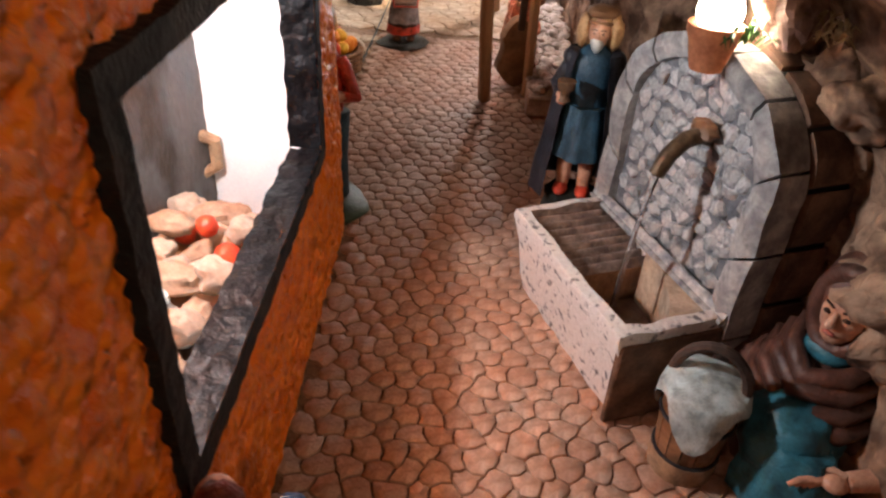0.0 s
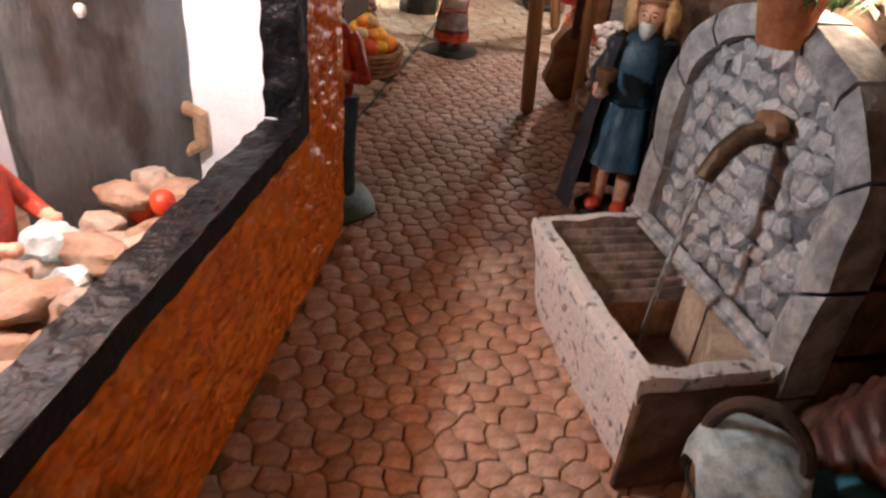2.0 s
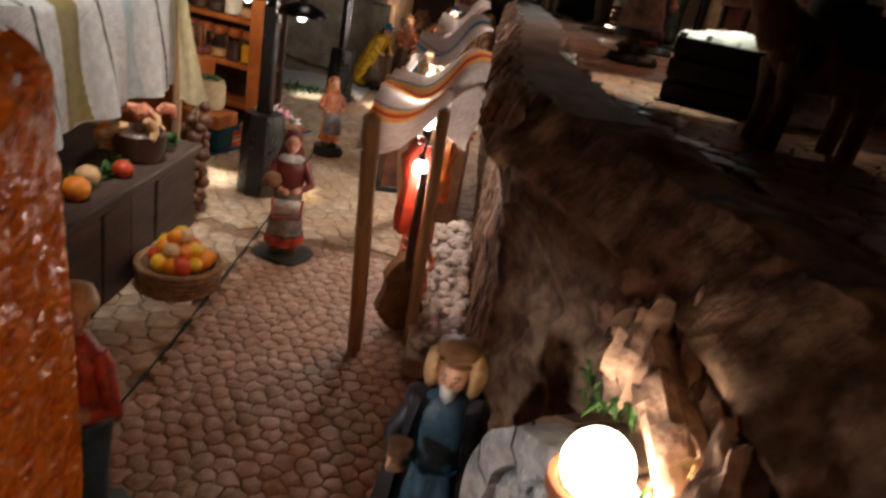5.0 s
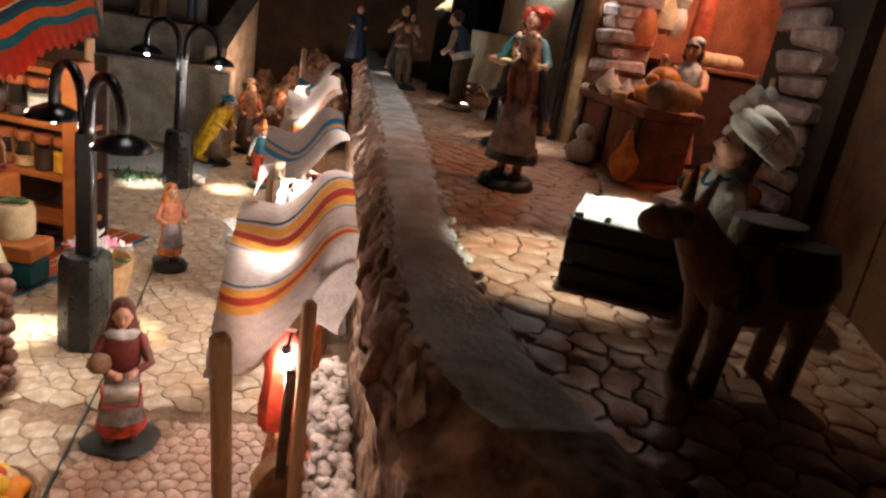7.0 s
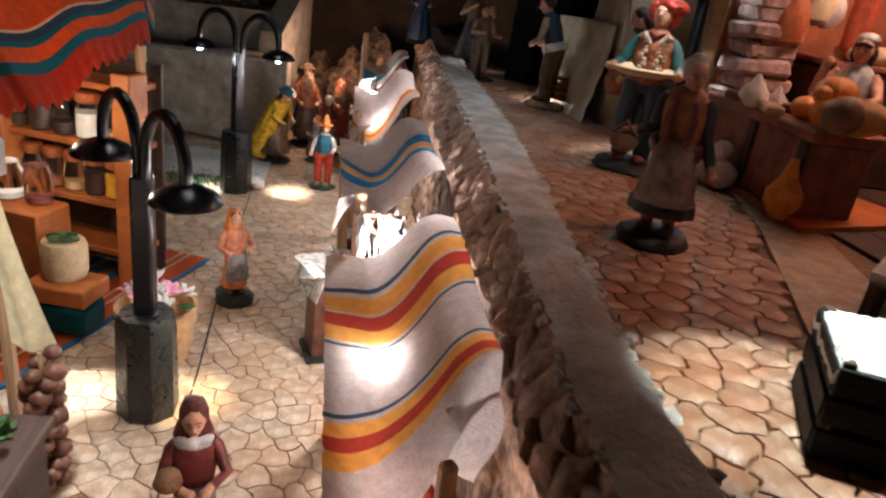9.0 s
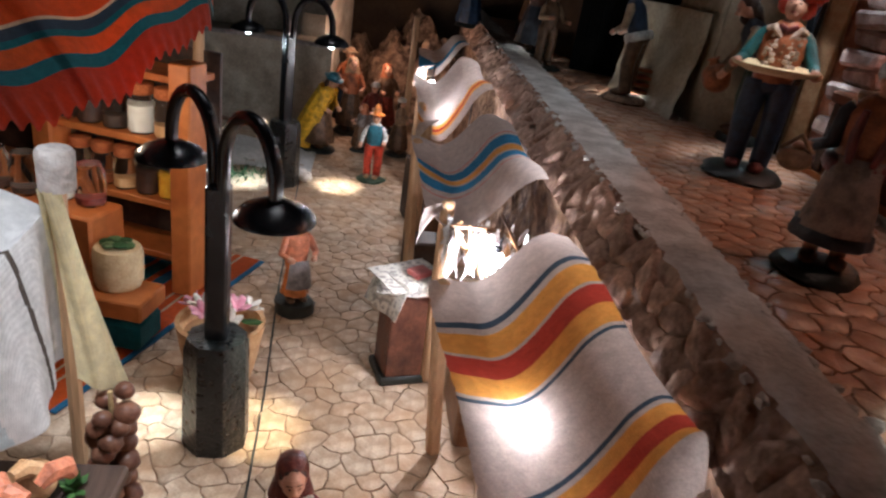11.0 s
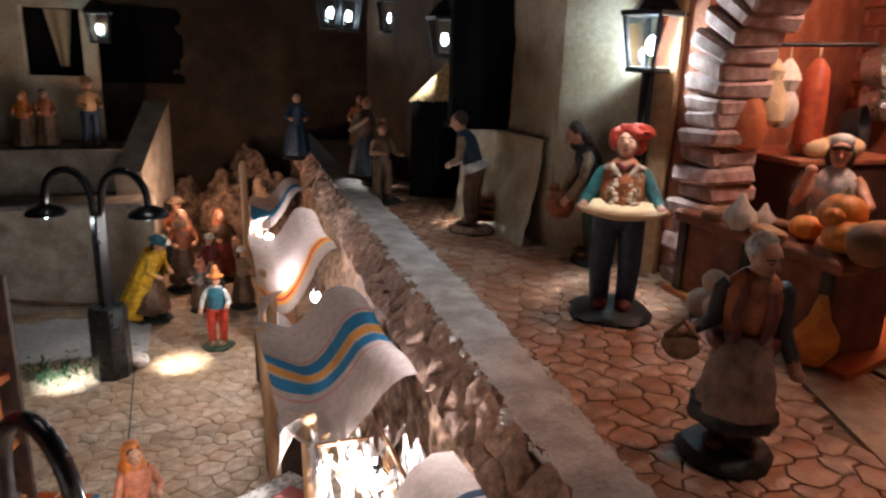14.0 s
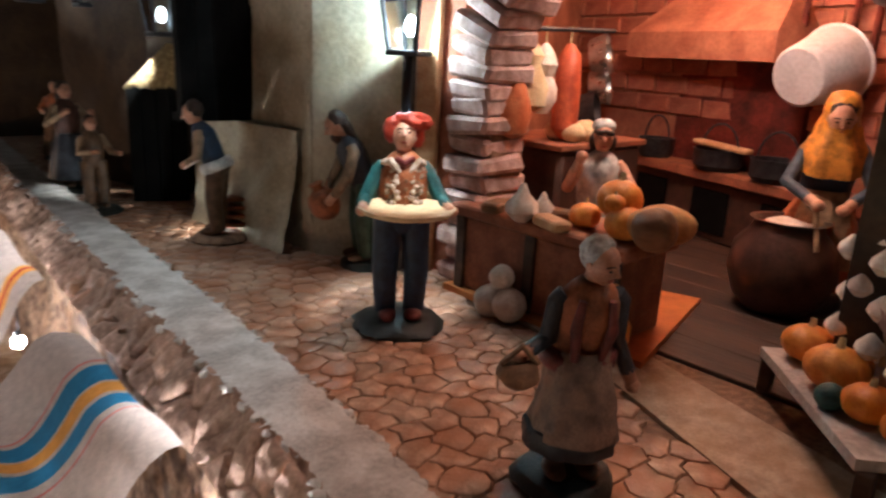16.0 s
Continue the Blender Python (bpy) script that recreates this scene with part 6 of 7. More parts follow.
for side in (.941, .588):
    for r in range(10):
        ob = new("brick", bricks[(r + 1) % 4])
        ob.parent = arch
        ob.matrix_local = pose(.508 + (.005 if r % 2 else 0) + rnd.uniform(-.002, .002), side + rnd.uniform(-.0025, .0025), UP + .008 + r * .0165, rnd.uniform(-3, 3), rnd.uniform(-2, 2), rnd.uniform(-4, 4))
for k in range(31):
    a = math.pi * (k + .5) / 31
    ob = new("brick", bricks[k % 4])
    ob.parent = arch
    ob.matrix_local = pose(.508 + rnd.uniform(-.004, .004), .773 + .168 * math.cos(a), .386 + .168 * math.sin(a), rx=math.degrees(a)) @ Matrix.Scale(1.02, 4)
for side in (.941, .588):
    g = Geo()
    g.box((.515, side, .305), (.040, .042, .165), bev=.03)
    part("core", g, "mortar", arch)
# bricks of the back wall
bm = Geo()
bm.box((0, 0, 0), (.05, .006, .021), bev=.2, jit=.0008, seed=3)
wall_brick = mesh_of("wall_brick", bm, ["brick_red"], 30)
d = (Vector((.80, .62)) - Vector((.98, 1.32))).normalized()
for r in range(10):
    for c in range(11):
        s = .04 + c * .054 + (.027 if r % 2 else 0)
        p = Vector((.98, 1.32)) + d * s
        ob = new("brick", wall_brick)
        ob.parent = kitchen_wall
        ob.matrix_local = pose(p.x - .002, p.y, .375 + r * .0245, rz=math.degrees(math.atan2(d.y, d.x)))
# counter
ctr = thing("kitchen_counter", "brown wooden kitchen counter with a board floor", "counter", pose(.468, .745, UP))
g = Geo()
g.box((.030, .100, .037), (.058, .160, .062), bev=.04)
part("body", g, "wood_red", ctr)
g = Geo()
g.box((.029, .100, .073), (.068, .174, .010), bev=.2, jit=.0006)
part("worktop", g, "wood_red", ctr)
for y in (.024, .10, .176):
    g = Geo()
    g.box((-.001, y, .037), (.004, .010, .062), bev=.2)
    part("batten", g, "wood_dark", ctr)
g = Geo()
g.loft([[(-.006, -.008, z), (.152, .035, z), (.10, .19, z), (-.006, .19, z)] for z in (0, .006)])
part("floor_board", g, "wood_orange", ctr)
CT = UP + .078


def pumpkin(x, y, z, r, mt="pumpkin", label="round orange pumpkin on the kitchen counter", flat=.8):
    p = thing("pumpkin", label, "pumpkin", pose(x, y, z))
    g = Geo()
    g.lathe([(r * math.sin(t), r * flat * (1 - math.cos(t))) for t in [math.pi * k / 10 for k in range(11)]], seg=32, fold=.035, nf=8, cap=False)
    part("body", g, mt, p)
    g = Geo()
    g.tube([(0, 0, 2 * r * flat - .001), (r * .1, 0, 2 * r * flat + r * .3)], [r * .16, r * .1], 7)
    part("stem", g, "straw", p)
    return p


pumpkin(.492, .788, CT + .012, .0165, label="large pale orange pumpkin on a smaller one", flat=.85)
pumpkin(.484, .776, CT, .015)
pumpkin(.477, .782, CT + .020, .0075)
pumpkin(.489, .814, CT, .012)
g = Geo()
g.ball((0, 0, 0), (.024, .017, .0145), 18, 12, 0, .06, 1)
thing("bread_loaf", "large pale loaf on the counter corner", "bread", pose(.490, .752, CT + .0145, rz=-35), g, "bread")
g = Geo()
g.ball((0, 0, 0), (.0145, .0155, .015), 16, 10, 0, .1, 3)
thing("bread_loaf", "dark brown round loaf on the counter", "bread", pose(.473, .747, CT + .015), g, "wood_mid")
for k, (x, y, r) in enumerate(((.463, .853, .0125), (.474, .862, .010), (.484, .850, .009))):
    g = Geo()
    g.lathe([(r * .4, 0), (r, r * .6), (r * .95, r * 1.1), (r * .4, r * 1.7), (r * .15, r * 2.3)], seg=18, fold=.04, nf=6)
    thing("garlic_bulb", "white garlic bulb lying on the counter", "garlic", pose(x, y, CT, 0, 0, 30 * k), g, "garlic", group="garlic on the counter")
for k, (x, y, rz) in enumerate(((.473, .888, 20), (.466, .826, 70), (.495, .838, 120))):
    g = Geo()
    g.box((0, 0, .004), (.032, .016, .008), bev=.25)
    thing("board", "small wooden board lying on the counter", "board", pose(x, y, CT, 0, 0, rz), g, "wood_pale" if k % 2 else "wood_mid", group="small boards")
g = Geo()
g.lathe([(.006, 0), (.014, .012), (.0145, .022), (.007, .034), (.004, .046), (.003, .05)], seg=20)
thing("gourd", "orange bottle gourd leaning on the counter front", "gourd", pose(.458, .762, UP + .004), g, "pumpkin")
for k, (y, z) in enumerate(((.868, .012), (.848, .014), (.858, .034))):
    g = Geo()
    r = .0135 if k < 2 else .010
    g.ball((0, 0, 0), (r, r, r), 14, 9, 0, .08, k)
    thing("garlic_bulb", "large white garlic bulb by the counter foot", "garlic", pose(.452, y, UP + z), g, "garlic", group="garlic at the counter foot")
# stove with hood and pans
SR = math.degrees(math.atan2(.229, .073))
SP = pose(.803, .798, UP, rz=SR)
stove = thing("stove", "long masonry stove with dark openings", "stove", SP)
g = Geo()
g.box((.10, -.055, .036), (.40, .10, .070), bev=.05)
part("body", g, "clay_dark", stove)
g = Geo()
g.box((.10, -.05, .078), (.42, .12, .013), bev=.15)
part("hob", g, "wood_red", stove)
for x in (.0, .1, .2):
    g = Geo()
    g.box((x, -.003, .036), (.055, .004, .05), bev=.3)
    part("fire_door", g, "black_board", stove)
hood = thing("stove_hood", "red chimney hood over the stove", "hood", SP)
g = Geo()
g.loft([[(.02, .025, .205), (.245, .025, .205), (.245, -.09, .205), (.02, -.09, .205)], [(.02, .025, .235), (.245, .025, .235), (.245, -.09, .235), (.02, -.09, .235)], [(.05, -.03, .285), (.215, -.03, .285), (.215, -.09, .285), (.05, -.09, .285)]])
part("canopy", g, "plaster_red", hood)
g = Geo()
g.box((.135, -.035, .146), (.235, .010, .122), bev=.05)
part("fireback", g, "soot", hood, "dark red fireback")
for k, (x, r) in enumerate(((.02, .026), (.10, .027), (.205, .022))):
    pan = thing("cooking_pot", "black iron cooking pot with a wire handle", "pot", SP @ pose(x, -.006, .0845), group="pots on the stove")
    g = Geo()
    g.lathe([(r * .8, 0), (r, .006), (r, .022), (r * 1.05, .024), (r * .96, .024), (r * .9, .008)], seg=22)
    part("vessel", g, "iron", pan)
    g = Geo()
    g.tube([(r * math.cos(a), 0, .022 + .030 * math.sin(a)) for a in [math.pi * q / 14 for q in range(15)]], .0012, 6)
    part("handle", g, "iron", pan)
g = Geo()
g.box((0, 0, .003), (.07, .018, .006), bev=.35)
thing("wooden_paddle", "pale wooden paddle lying across a pot", "paddle", SP @ pose(.095, -.004, .109, 0, -4, 10), g, "wood_pale")
for k in range(6):
    g = Geo()
    g.ball((0, 0, 0), (.013, .010, .009), 12, 8, 0, .1, k)
    thing("bread_roll", "yellow bread roll laid on the masonry ledge", "bread", pose(.598 + .022 * (k % 3), .915 + .020 * (k // 3), .3585), g, "cheese", group="bread rolls")
g = Geo()
g.box((.635, .955, (UP + .345) / 2), (.13, .10, .345 - UP), bev=.05)
ledge = thing("masonry_ledge", "dark masonry ledge with a red top beside the stove", "ledge", None, g, "clay_dark")
g = Geo()
g.box((.635, .955, .3465), (.136, .106, .006), bev=.2)
part("top", g, "wood_red", ledge)
for y in (.818, .772, .752):
    g = Geo()
    g.tube([(.826, y, .40), (.828, y, .62)], .0032, 10)
    thing("wall_pipe", "thin dark vertical pipe on the kitchen wall", "pipe", None, g, "soot", group="wall pipes")
# big pot, cook, pan
bp = thing("cauldron", "large dark clay cauldron on the kitchen floor", "cauldron", pose(.662, .735, UP))
g = Geo()
g.lathe([(.022, 0), (.036, .014), (.043, .036), (.040, .058), (.028, .072), (.027, .078), (.031, .080), (.026, .080), (.024, .07)], seg=28)
part("vessel", g, "clay_dark", bp)
g = Geo()
g.ball((0, 0, .073), (.024, .024, .007), 16, 8, 0, .35, 2, 4)
part("contents", g, "garlic", bp)


def bob(g, S):
    for s in (-1, 1):
        g.ball((s * .048, .012, .872), (.024, .040, .050), 10, 8, S("hair_dark"), .2, s)
    g.ball((0, .022, .955), (.062, .058, .040), 16, 9, S("white_cloth"), .08, 2)
    g.tube([(-.044, -.050, .921), (0, -.068, .933), (.044, -.050, .921)], .012, 7, S("hair_dark"))


def ladle(g, S):
    g.tube([(-.05, -.2, .6), (-.02, -.38, .42)], [.012, .012], 6, S("tan"))
    g.lathe([(.150, .655), (.146, .70), (.125, .76), (.092, .815), (.078, .86)], (0, .008, 0), 28, fold=.07, nf=7, mi=S("ochre_cloth"), cap=False, seed=3)


figure("cook_figurine", "cook woman figurine with orange headscarf and grey blouse", .702, .727, UP, -66, .186, low="skirt", low_mat="rust", top_mat="navy", apron="tan", hat="scarf", hat_mat="ochre_cloth", hair="hair_dark", wide=1.2, extra=ladle, base_r=.15, seed=70, bend=13, tilt=-8, sleeve="grey_blue",
       arms=(((-.2, -.12, .62), (-.04, -.26, .58)), ((.2, -.1, .62), (.06, -.24, .56))))
figure("kitchen_girl_figurine", "girl figurine with white cap and apron behind the counter", .550, .848, UP, -48, .154, low="skirt", low_mat="pink", top_mat="white_cloth", sleeve="skin", apron="white_cloth", hair="hair_dark", seed=71, extra=bob,
       arms=(((-.2, -.1, .64), (-.12, -.2, .82)), ((.2, -.1, .64), (.1, -.22, .62))))
axis = Vector((.93, -.22, .25)).normalized()
bowl = thing("steel_bowl", "large pale enamel pan hanging on the kitchen wall", "pan", Matrix.Translation((.758, .788, .418)) @ Vector((0, 0, 1)).rotation_difference(axis).to_matrix().to_4x4())
g = Geo()
g.lathe([(.001, 0), (.030, .0), (.033, .003), (.042, .060), (.045, .062), (.043, .064), (.040, .060), (.031, .006), (.001, .005)], seg=36, cap=False)
bowl.scale = (.86, .86, .86)
part("vessel", g, "enamel", bowl)
g = Geo()
g.tube([(.043 * math.cos(a), .022 * math.sin(a), .062 + .036 * math.sin(a)) for a in [math.pi * q / 12 for q in range(13)]], .0016, 6)
part("handle", g, "steel", bowl)
for k, (x, z, n) in enumerate(((.80, .36, 0), (.84, .43, 1), (.86, .39, 1))):
    pan = thing("hanging_pan", "small dark metal pan hanging on the wall", "pan", pose(x, .985 + (x - .6) * .5 - .022, z, 80, 0, 26), group="pans on the wall")
    g = Geo()
    g.lathe([(.020, 0), (.024, .022), (.026, .023), (.022, .004)], seg=20)
    part("vessel", g, "steel" if n else "iron", pan)
    g = Geo()
    g.tube([(.018, 0, .01), (.045, 0, .016)], .0018, 6)
    part("handle", g, "steel", pan)
rod = thing("hanging_rod", "thin iron rod holding meats and garlic", "rod")
g = Geo()
g.tube([(.505, .925, .446), (.66, .925, .452)], .0022, 8)
part("bar", g, "iron", rod)
for k, (t, kind, mt) in enumerate(((.10, "ham", "ham_skin"), (.26, "cheese_pear", "cheese"), (.36, "garlic", "garlic"), (.58, "salami", "meat"))):
    p = Vector((.505, .925, .446)).lerp(Vector((.66, .925, .452)), t)
    prof = {"ham": [(.003, -.015), (.006, -.03), (.013, -.05), (.019, -.07), (.016, -.086), (.004, -.092)], "garlic": [(.002, -.012), (.008, -.02), (.012, -.03), (.008, -.04), (.012, -.05), (.013, -.06), (.006, -.072)],
            "cheese_pear": [(.003, -.012), (.009, -.022), (.007, -.03), (.015, -.05), (.013, -.064), (.003, -.07)], "salami": [(.003, -.012), (.010, -.022), (.0125, -.05), (.0125, -.088), (.004, -.098)]}[kind]
    item = thing("hanging_" + kind, {"ham": "cured red ham hanging from the rod", "garlic": "white garlic braid hanging from the rod", "cheese_pear": "pear shaped pale cheese hanging from the rod", "salami": "long red salami hanging from the rod"}[kind], kind.split("_")[0], pose(*p))
    g = Geo()
    g.lathe(prof, seg=18, lump=.15, seed=k)
    part("body", g, mt, item)
    g = Geo()
    g.tube([(0, 0, -.013), (0, 0, .003)], .001, 5)
    part("string", g, "straw", item)
# fruit stand in front
stand2 = thing("fruit_stand", "pale wooden stand carrying oranges and garlic", "stand")
a0, a1 = Vector((.498, .677)), Vector((.404, .592))
dv = (a1 - a0).normalized()
nv = Vector((-dv.y, dv.x)) * .062
if nv.x < 0:
    nv = -nv
g = Geo()
g.loft([[(c.x, c.y, z) for c in (a0, a1, a1 + nv, a0 + nv)] for z in (.250, .256)])
part("top", g, "cement", stand2)
for c in (a0 + nv * .1, a1 + nv * .1, a0 + nv * .9, a1 + nv * .9):
    g = Geo()
    g.box((c.x, c.y, (UP + .250) / 2), (.008, .008, .250 - UP))
    part("leg", g, "wood_dark", stand2)
for k, (s, o, r, mt) in enumerate(((.13, .32, .0150, "pumpkin"), (.42, .32, .0165, "pumpkin"), (.70, .34, .013, "fruit_orange"), (.32, .82, .012, "pumpkin"), (.60, .82, .012, "fruit_orange"), (.90, .45, .0125, "pumpkin"))):
    c = a0.lerp(a1, s) + nv * o
    pumpkin(c.x, c.y, .256, r, mt, "orange squash lying on the fruit stand", .75)
g = Geo()
g.ball((0, 0, 0), (.008, .008, .007), 12, 8)
c = a0.lerp(a1, .62) + nv * .12
thing("teal_fruit", "small teal painted fruit on the stand", "fruit", pose(c.x, c.y, .263), g, "turquoise")
for j, (s, o) in enumerate(((.20, .62), (.45, .66), (.72, .64))):
    c = a0.lerp(a1, s) + nv * o
    rope = thing("garlic_string", "string of white garlic bulbs hung on a stick", "garlic", pose(c.x, c.y, .256))
    g = Geo()
    g.tube([(0, 0, 0), (.002, 0, .05), (0, 0, .095)], .002, 6)
    part("stick", g, "wood_pale", rope)
    for k in range(8):
        g = Geo()
        r = .0075
        g.lathe([(r * .4, 0), (r, r * .6), (r * .9, r * 1.1), (r * .2, r * 1.9)], (.009 * math.cos(k * 2.4), .009 * math.sin(k * 2.4), .012 + k * .009), 12, fold=.05, nf=5)
        part("bulb", g, "garlic", rope)

# ---- upper street figures ----
def broom_hand(g, S):
    for s in (-1, 1):
        g.tube([(s * .05, -.075, .78), (s * .062, -.092, .68), (s * .045, -.09, .56)], [.014, .022, .016], 8, S("wine"))
    g.lathe([(.05, 0), (.075, .03), (.06, .07), (.03, .08)], (-.24, -.12, .50), 14, mi=S("wicker"))
    g.tube([(-.30, -.12, .57), (-.24, -.12, .64), (-.18, -.12, .57)], .011, 6, S("wicker"))


figure("old_woman_figurine", "old woman figurine with brown apron and black hem", .3205, .689, UP, -34, .132, low="skirt", low_mat="apron_brown", apron="apron_brown", hem="black_robe", top_mat="rust", sleeve="black_robe", sash="wine", hair="hair_grey", skin="skin_dark", turn=30, tilt=-8,
       base="base_black", base_r=.18, base_h=.07, wide=.90, bend=13, rise=.10, arms=(((-.15, -.02, .60), (-.24, -.1, .58)), ((.15, .0, .58), (.20, -.06, .42))), extra=broom_hand, seed=72)


def pizza(g, S):
    g.lathe([(.0, -.006), (.13, .0), (.195, .018), (.208, .034), (.203, .040), (.19, .034), (.15, .022), (.0, .018)], (0, -.21, .580), 36, mi=S("cheese"), cap=False, lump=.05)
    # open fleece waistcoat over a brown shirt, neckerchief and the loose end of the cap
    for side in (-1, 1):
        for k in range(9):
            q = k / 8
            for row in range(2):
                g.ball((side * (.040 + .026 * row + .012 * math.sin(k * 2 + row)), -.082 + .016 * row + .035 * q ** 3, .585 + .185 * q), (.016, .013, .014), 7, 5, S("produce_tan" if row else "fleece"), .4, k + 20 * row)
        g.tube([(side * .09, -.02, .775), (side * .065, -.062, .79), (side * .02, -.072, .74)], [.016, .019, .010], 8, S("fleece"))
    for k in range(4):
        g.ball((.004, -.098, .60 + .036 * k), (.009, .007, .009), 7, 5, S("wood_mid"))
    g.tube([(-.04, -.05, .80), (0, -.068, .775), (.04, -.05, .80)], [.014, .018, .014], 8, S("wine"))
    g.ball((.052, .045, .905), (.048, .050, .072), 12, 9, S("red"), .3, 4)
    g.ball((-.050, .040, .915), (.044, .048, .060), 12, 9, S("red"), .3, 6)


figure("pizza_man_figurine", "man figurine in red cap carrying a pale round tray", .379, .892, UP, -33, .158, low="legs", low_mat="navy", top_mat="rust", sleeve="turquoise", hair="hair_dark", hat="beret", hat_mat="red", base_r=.21, base_h=.05, shoes="wine", tilt=14, turn=-6,
       arms=(((-.20, -.03, .62), (-.19, -.2, .60)), ((.20, -.03, .62), (.19, -.2, .60))), extra=pizza, seed=73)


def jug(g, S):
    g.ball((-.02, -.26, .50), (.095, .095, .10), 16, 11, S("rust"))
    g.lathe([(.04, 0), (.03, .03), (.045, .05)], (-.02, -.26, .58), 12, mi=S("rust"))


figure("jug_man_figurine", "bearded man figurine in dark vest holding a clay jug", .443, 1.026, UP, -112, .155, low="legs", low_mat="green_dark", top_mat="black_robe", sleeve="tan", hair="hair_dark", beard="hair_dark", long_hair=True, tilt=-10, base_r=.14, bend=24, extra=jug, seed=74,
       arms=(((-.19, -.1, .62), (-.1, -.24, .52)), ((.19, -.1, .62), (.06, -.24, .52))))
figure("bent_man_figurine", "bent man figurine in teal vest and brown trousers", .372, 1.180, UP, -128, .150, low="legs", low_mat="brown", top_mat="navy", sleeve="tan", sash="white_cloth", hair="hair_dark", base_r=.18, bend=22, base="rock", seed=75)
figure("boy_carrier_figurine", "dark boy figurine standing in the upper street", .306, 1.365, UP, 10, .115, low="legs", low_mat="brown", top_mat="brown", sleeve="tan", hair="hair_dark", base_r=.24, skin="skin_dark", arms=(((-.2, -.08, .62), (-.05, -.2, .64)), ((.22, -.02, .60), (.2, -.15, .6))), seed=76)
figure("musician_figurine", "woman figurine in dark dress with raised arms", .315, 1.50, UP, 20, .145, low="skirt", low_mat="black_robe", top_mat="brown_robe", sleeve="tan", hair="hair_dark", base_r=.2, skin="skin_dark", arms=(((-.26, -.06, .62), (-.12, -.2, .74)), ((.26, -.06, .62), (.1, -.2, .72))), seed=77)
figure("far_villager_figurine", "dark villager figurine at the far end", .25, 1.80, UP, 0, .13, low="robe", low_mat="navy", top_mat="navy", hair="hair_dark", seed=78)
figure("far_villager_figurine", "brown villager figurine near the far steps", .37, 1.78, UP, -30, .13, low="robe", low_mat="brown", top_mat="rust", hair="hair_dark", seed=79)

# bread seller with black crate, lantern over it, and a pack animal model
figure("bread_seller_figurine", "seated man figurine with white turban and white shirt", .388, .484, UP, -98, .182, low="robe", low_mat="white_cloth", top_mat="white_cloth", sleeve="white_cloth", sleeve_trim="c_blue", hat="turban", hat_mat="flour", hair="hair_dark", wide=1.1, base_r=.2,
       arms=(((-.17, -.08, .62), (-.08, -.26, .58)), ((.19, -.1, .60), (.10, -.28, .56))), bend=4, tilt=20, turn=-14, squat=.14, seed=80)
cr = thing("bread_crate", "black wooden crate heaped with white floured bread", "crate", pose(.333, .478, UP, rz=-28))
for z in (.007, .021, .034):
    for c, s in (((0, -.0285, z), (.064, .003, .011)), ((0, .0285, z), (.064, .003, .011)), ((-.0315, 0, z), (.003, .056, .011)), ((.0315, 0, z), (.003, .056, .011))):
        g = Geo()
        g.box(c, s, bev=.2, jit=.0003)
        part("slat", g, "frame_black", cr)
for x in (-.029, .029):
    for y in (-.026, .026):
        g = Geo()
        g.box((x, y, .021), (.005, .005, .042))
        part("corner_post", g, "wood_dark", cr)
g = Geo()
g.box((0, 0, .018), (.058, .052, .034), bev=.05)
part("lining", g, "wood_dark", cr)
g = Geo()
g.sheet(lambda u, v: (-.033 + u * .066, -.029 + v * .058, .041 + .006 * math.sin(math.pi * u) * math.sin(math.pi * v) + .003 * noise.noise((u * 7, v * 7, 0)) + .0015 * noise.noise((u * 20, v * 20, 0)) - (.006 if min(u, v, 1 - u, 1 - v) < .01 else 0)), 36, 32, 0, .003)
thing("flour_bread", "white floured flat bread on the black crate", "bread", cr.matrix_world, g, "flour", sharp=80)
g = Geo()
g.ball((.0, 0, .062), (.042, .021, .024), 16, 11, 0, .1, 1)
g.tube([(-.035, 0, .068), (-.055, 0, .092), (-.062, 0, .098)], [.016, .011, .011], 10)
g.ball((-.072, 0, .094), (.018, .0085, .009), 12, 8)
for s in (-1, 1):
    g.tube([(-.060, s * .005, .104), (-.056, s * .009, .122)], [.004, .0015], 6)
    for x in (-.028, .028):
        g.tube([(x, s * .011, .055), (x + .002, s * .011, .028), (x, s * .011, .0)], [.010, .006, .006], 8)
g.lathe([(.024, 0), (.03, .012), (.028, .03)], (.006, .012, .066), 14, mi=1, sx=.8, sy=.6)
g.lathe([(.026, 0), (.03, .012), (.022, .03)], (.012, -.012, .060), 14, mi=1, sx=.8, sy=.6)
for s in (-1, 1):
    g.ball((-.024, s * .0175, .060), (.009, .005, .010), 10, 7, 1)
g.tube([(-.030, .019, .078), (-.034, 0, .088), (-.030, -.019, .078), (-.026, -.021, .058)], .0018, 6, 1)
g.tube([(-.078, .009, .098), (-.078, 0, .103), (-.078, -.009, .098), (-.078, 0, .087), (-.078, .009, .098)], .0012, 6, 1)
thing("pack_donkey_model", "small brown model donkey with a dark saddle basket", "figurine", pose(.334, .366, UP, rz=8), g, "donkey_brown base_black", sharp=60)
bpy.data.objects["pack_donkey_model"].scale = (.74, .74, .74)


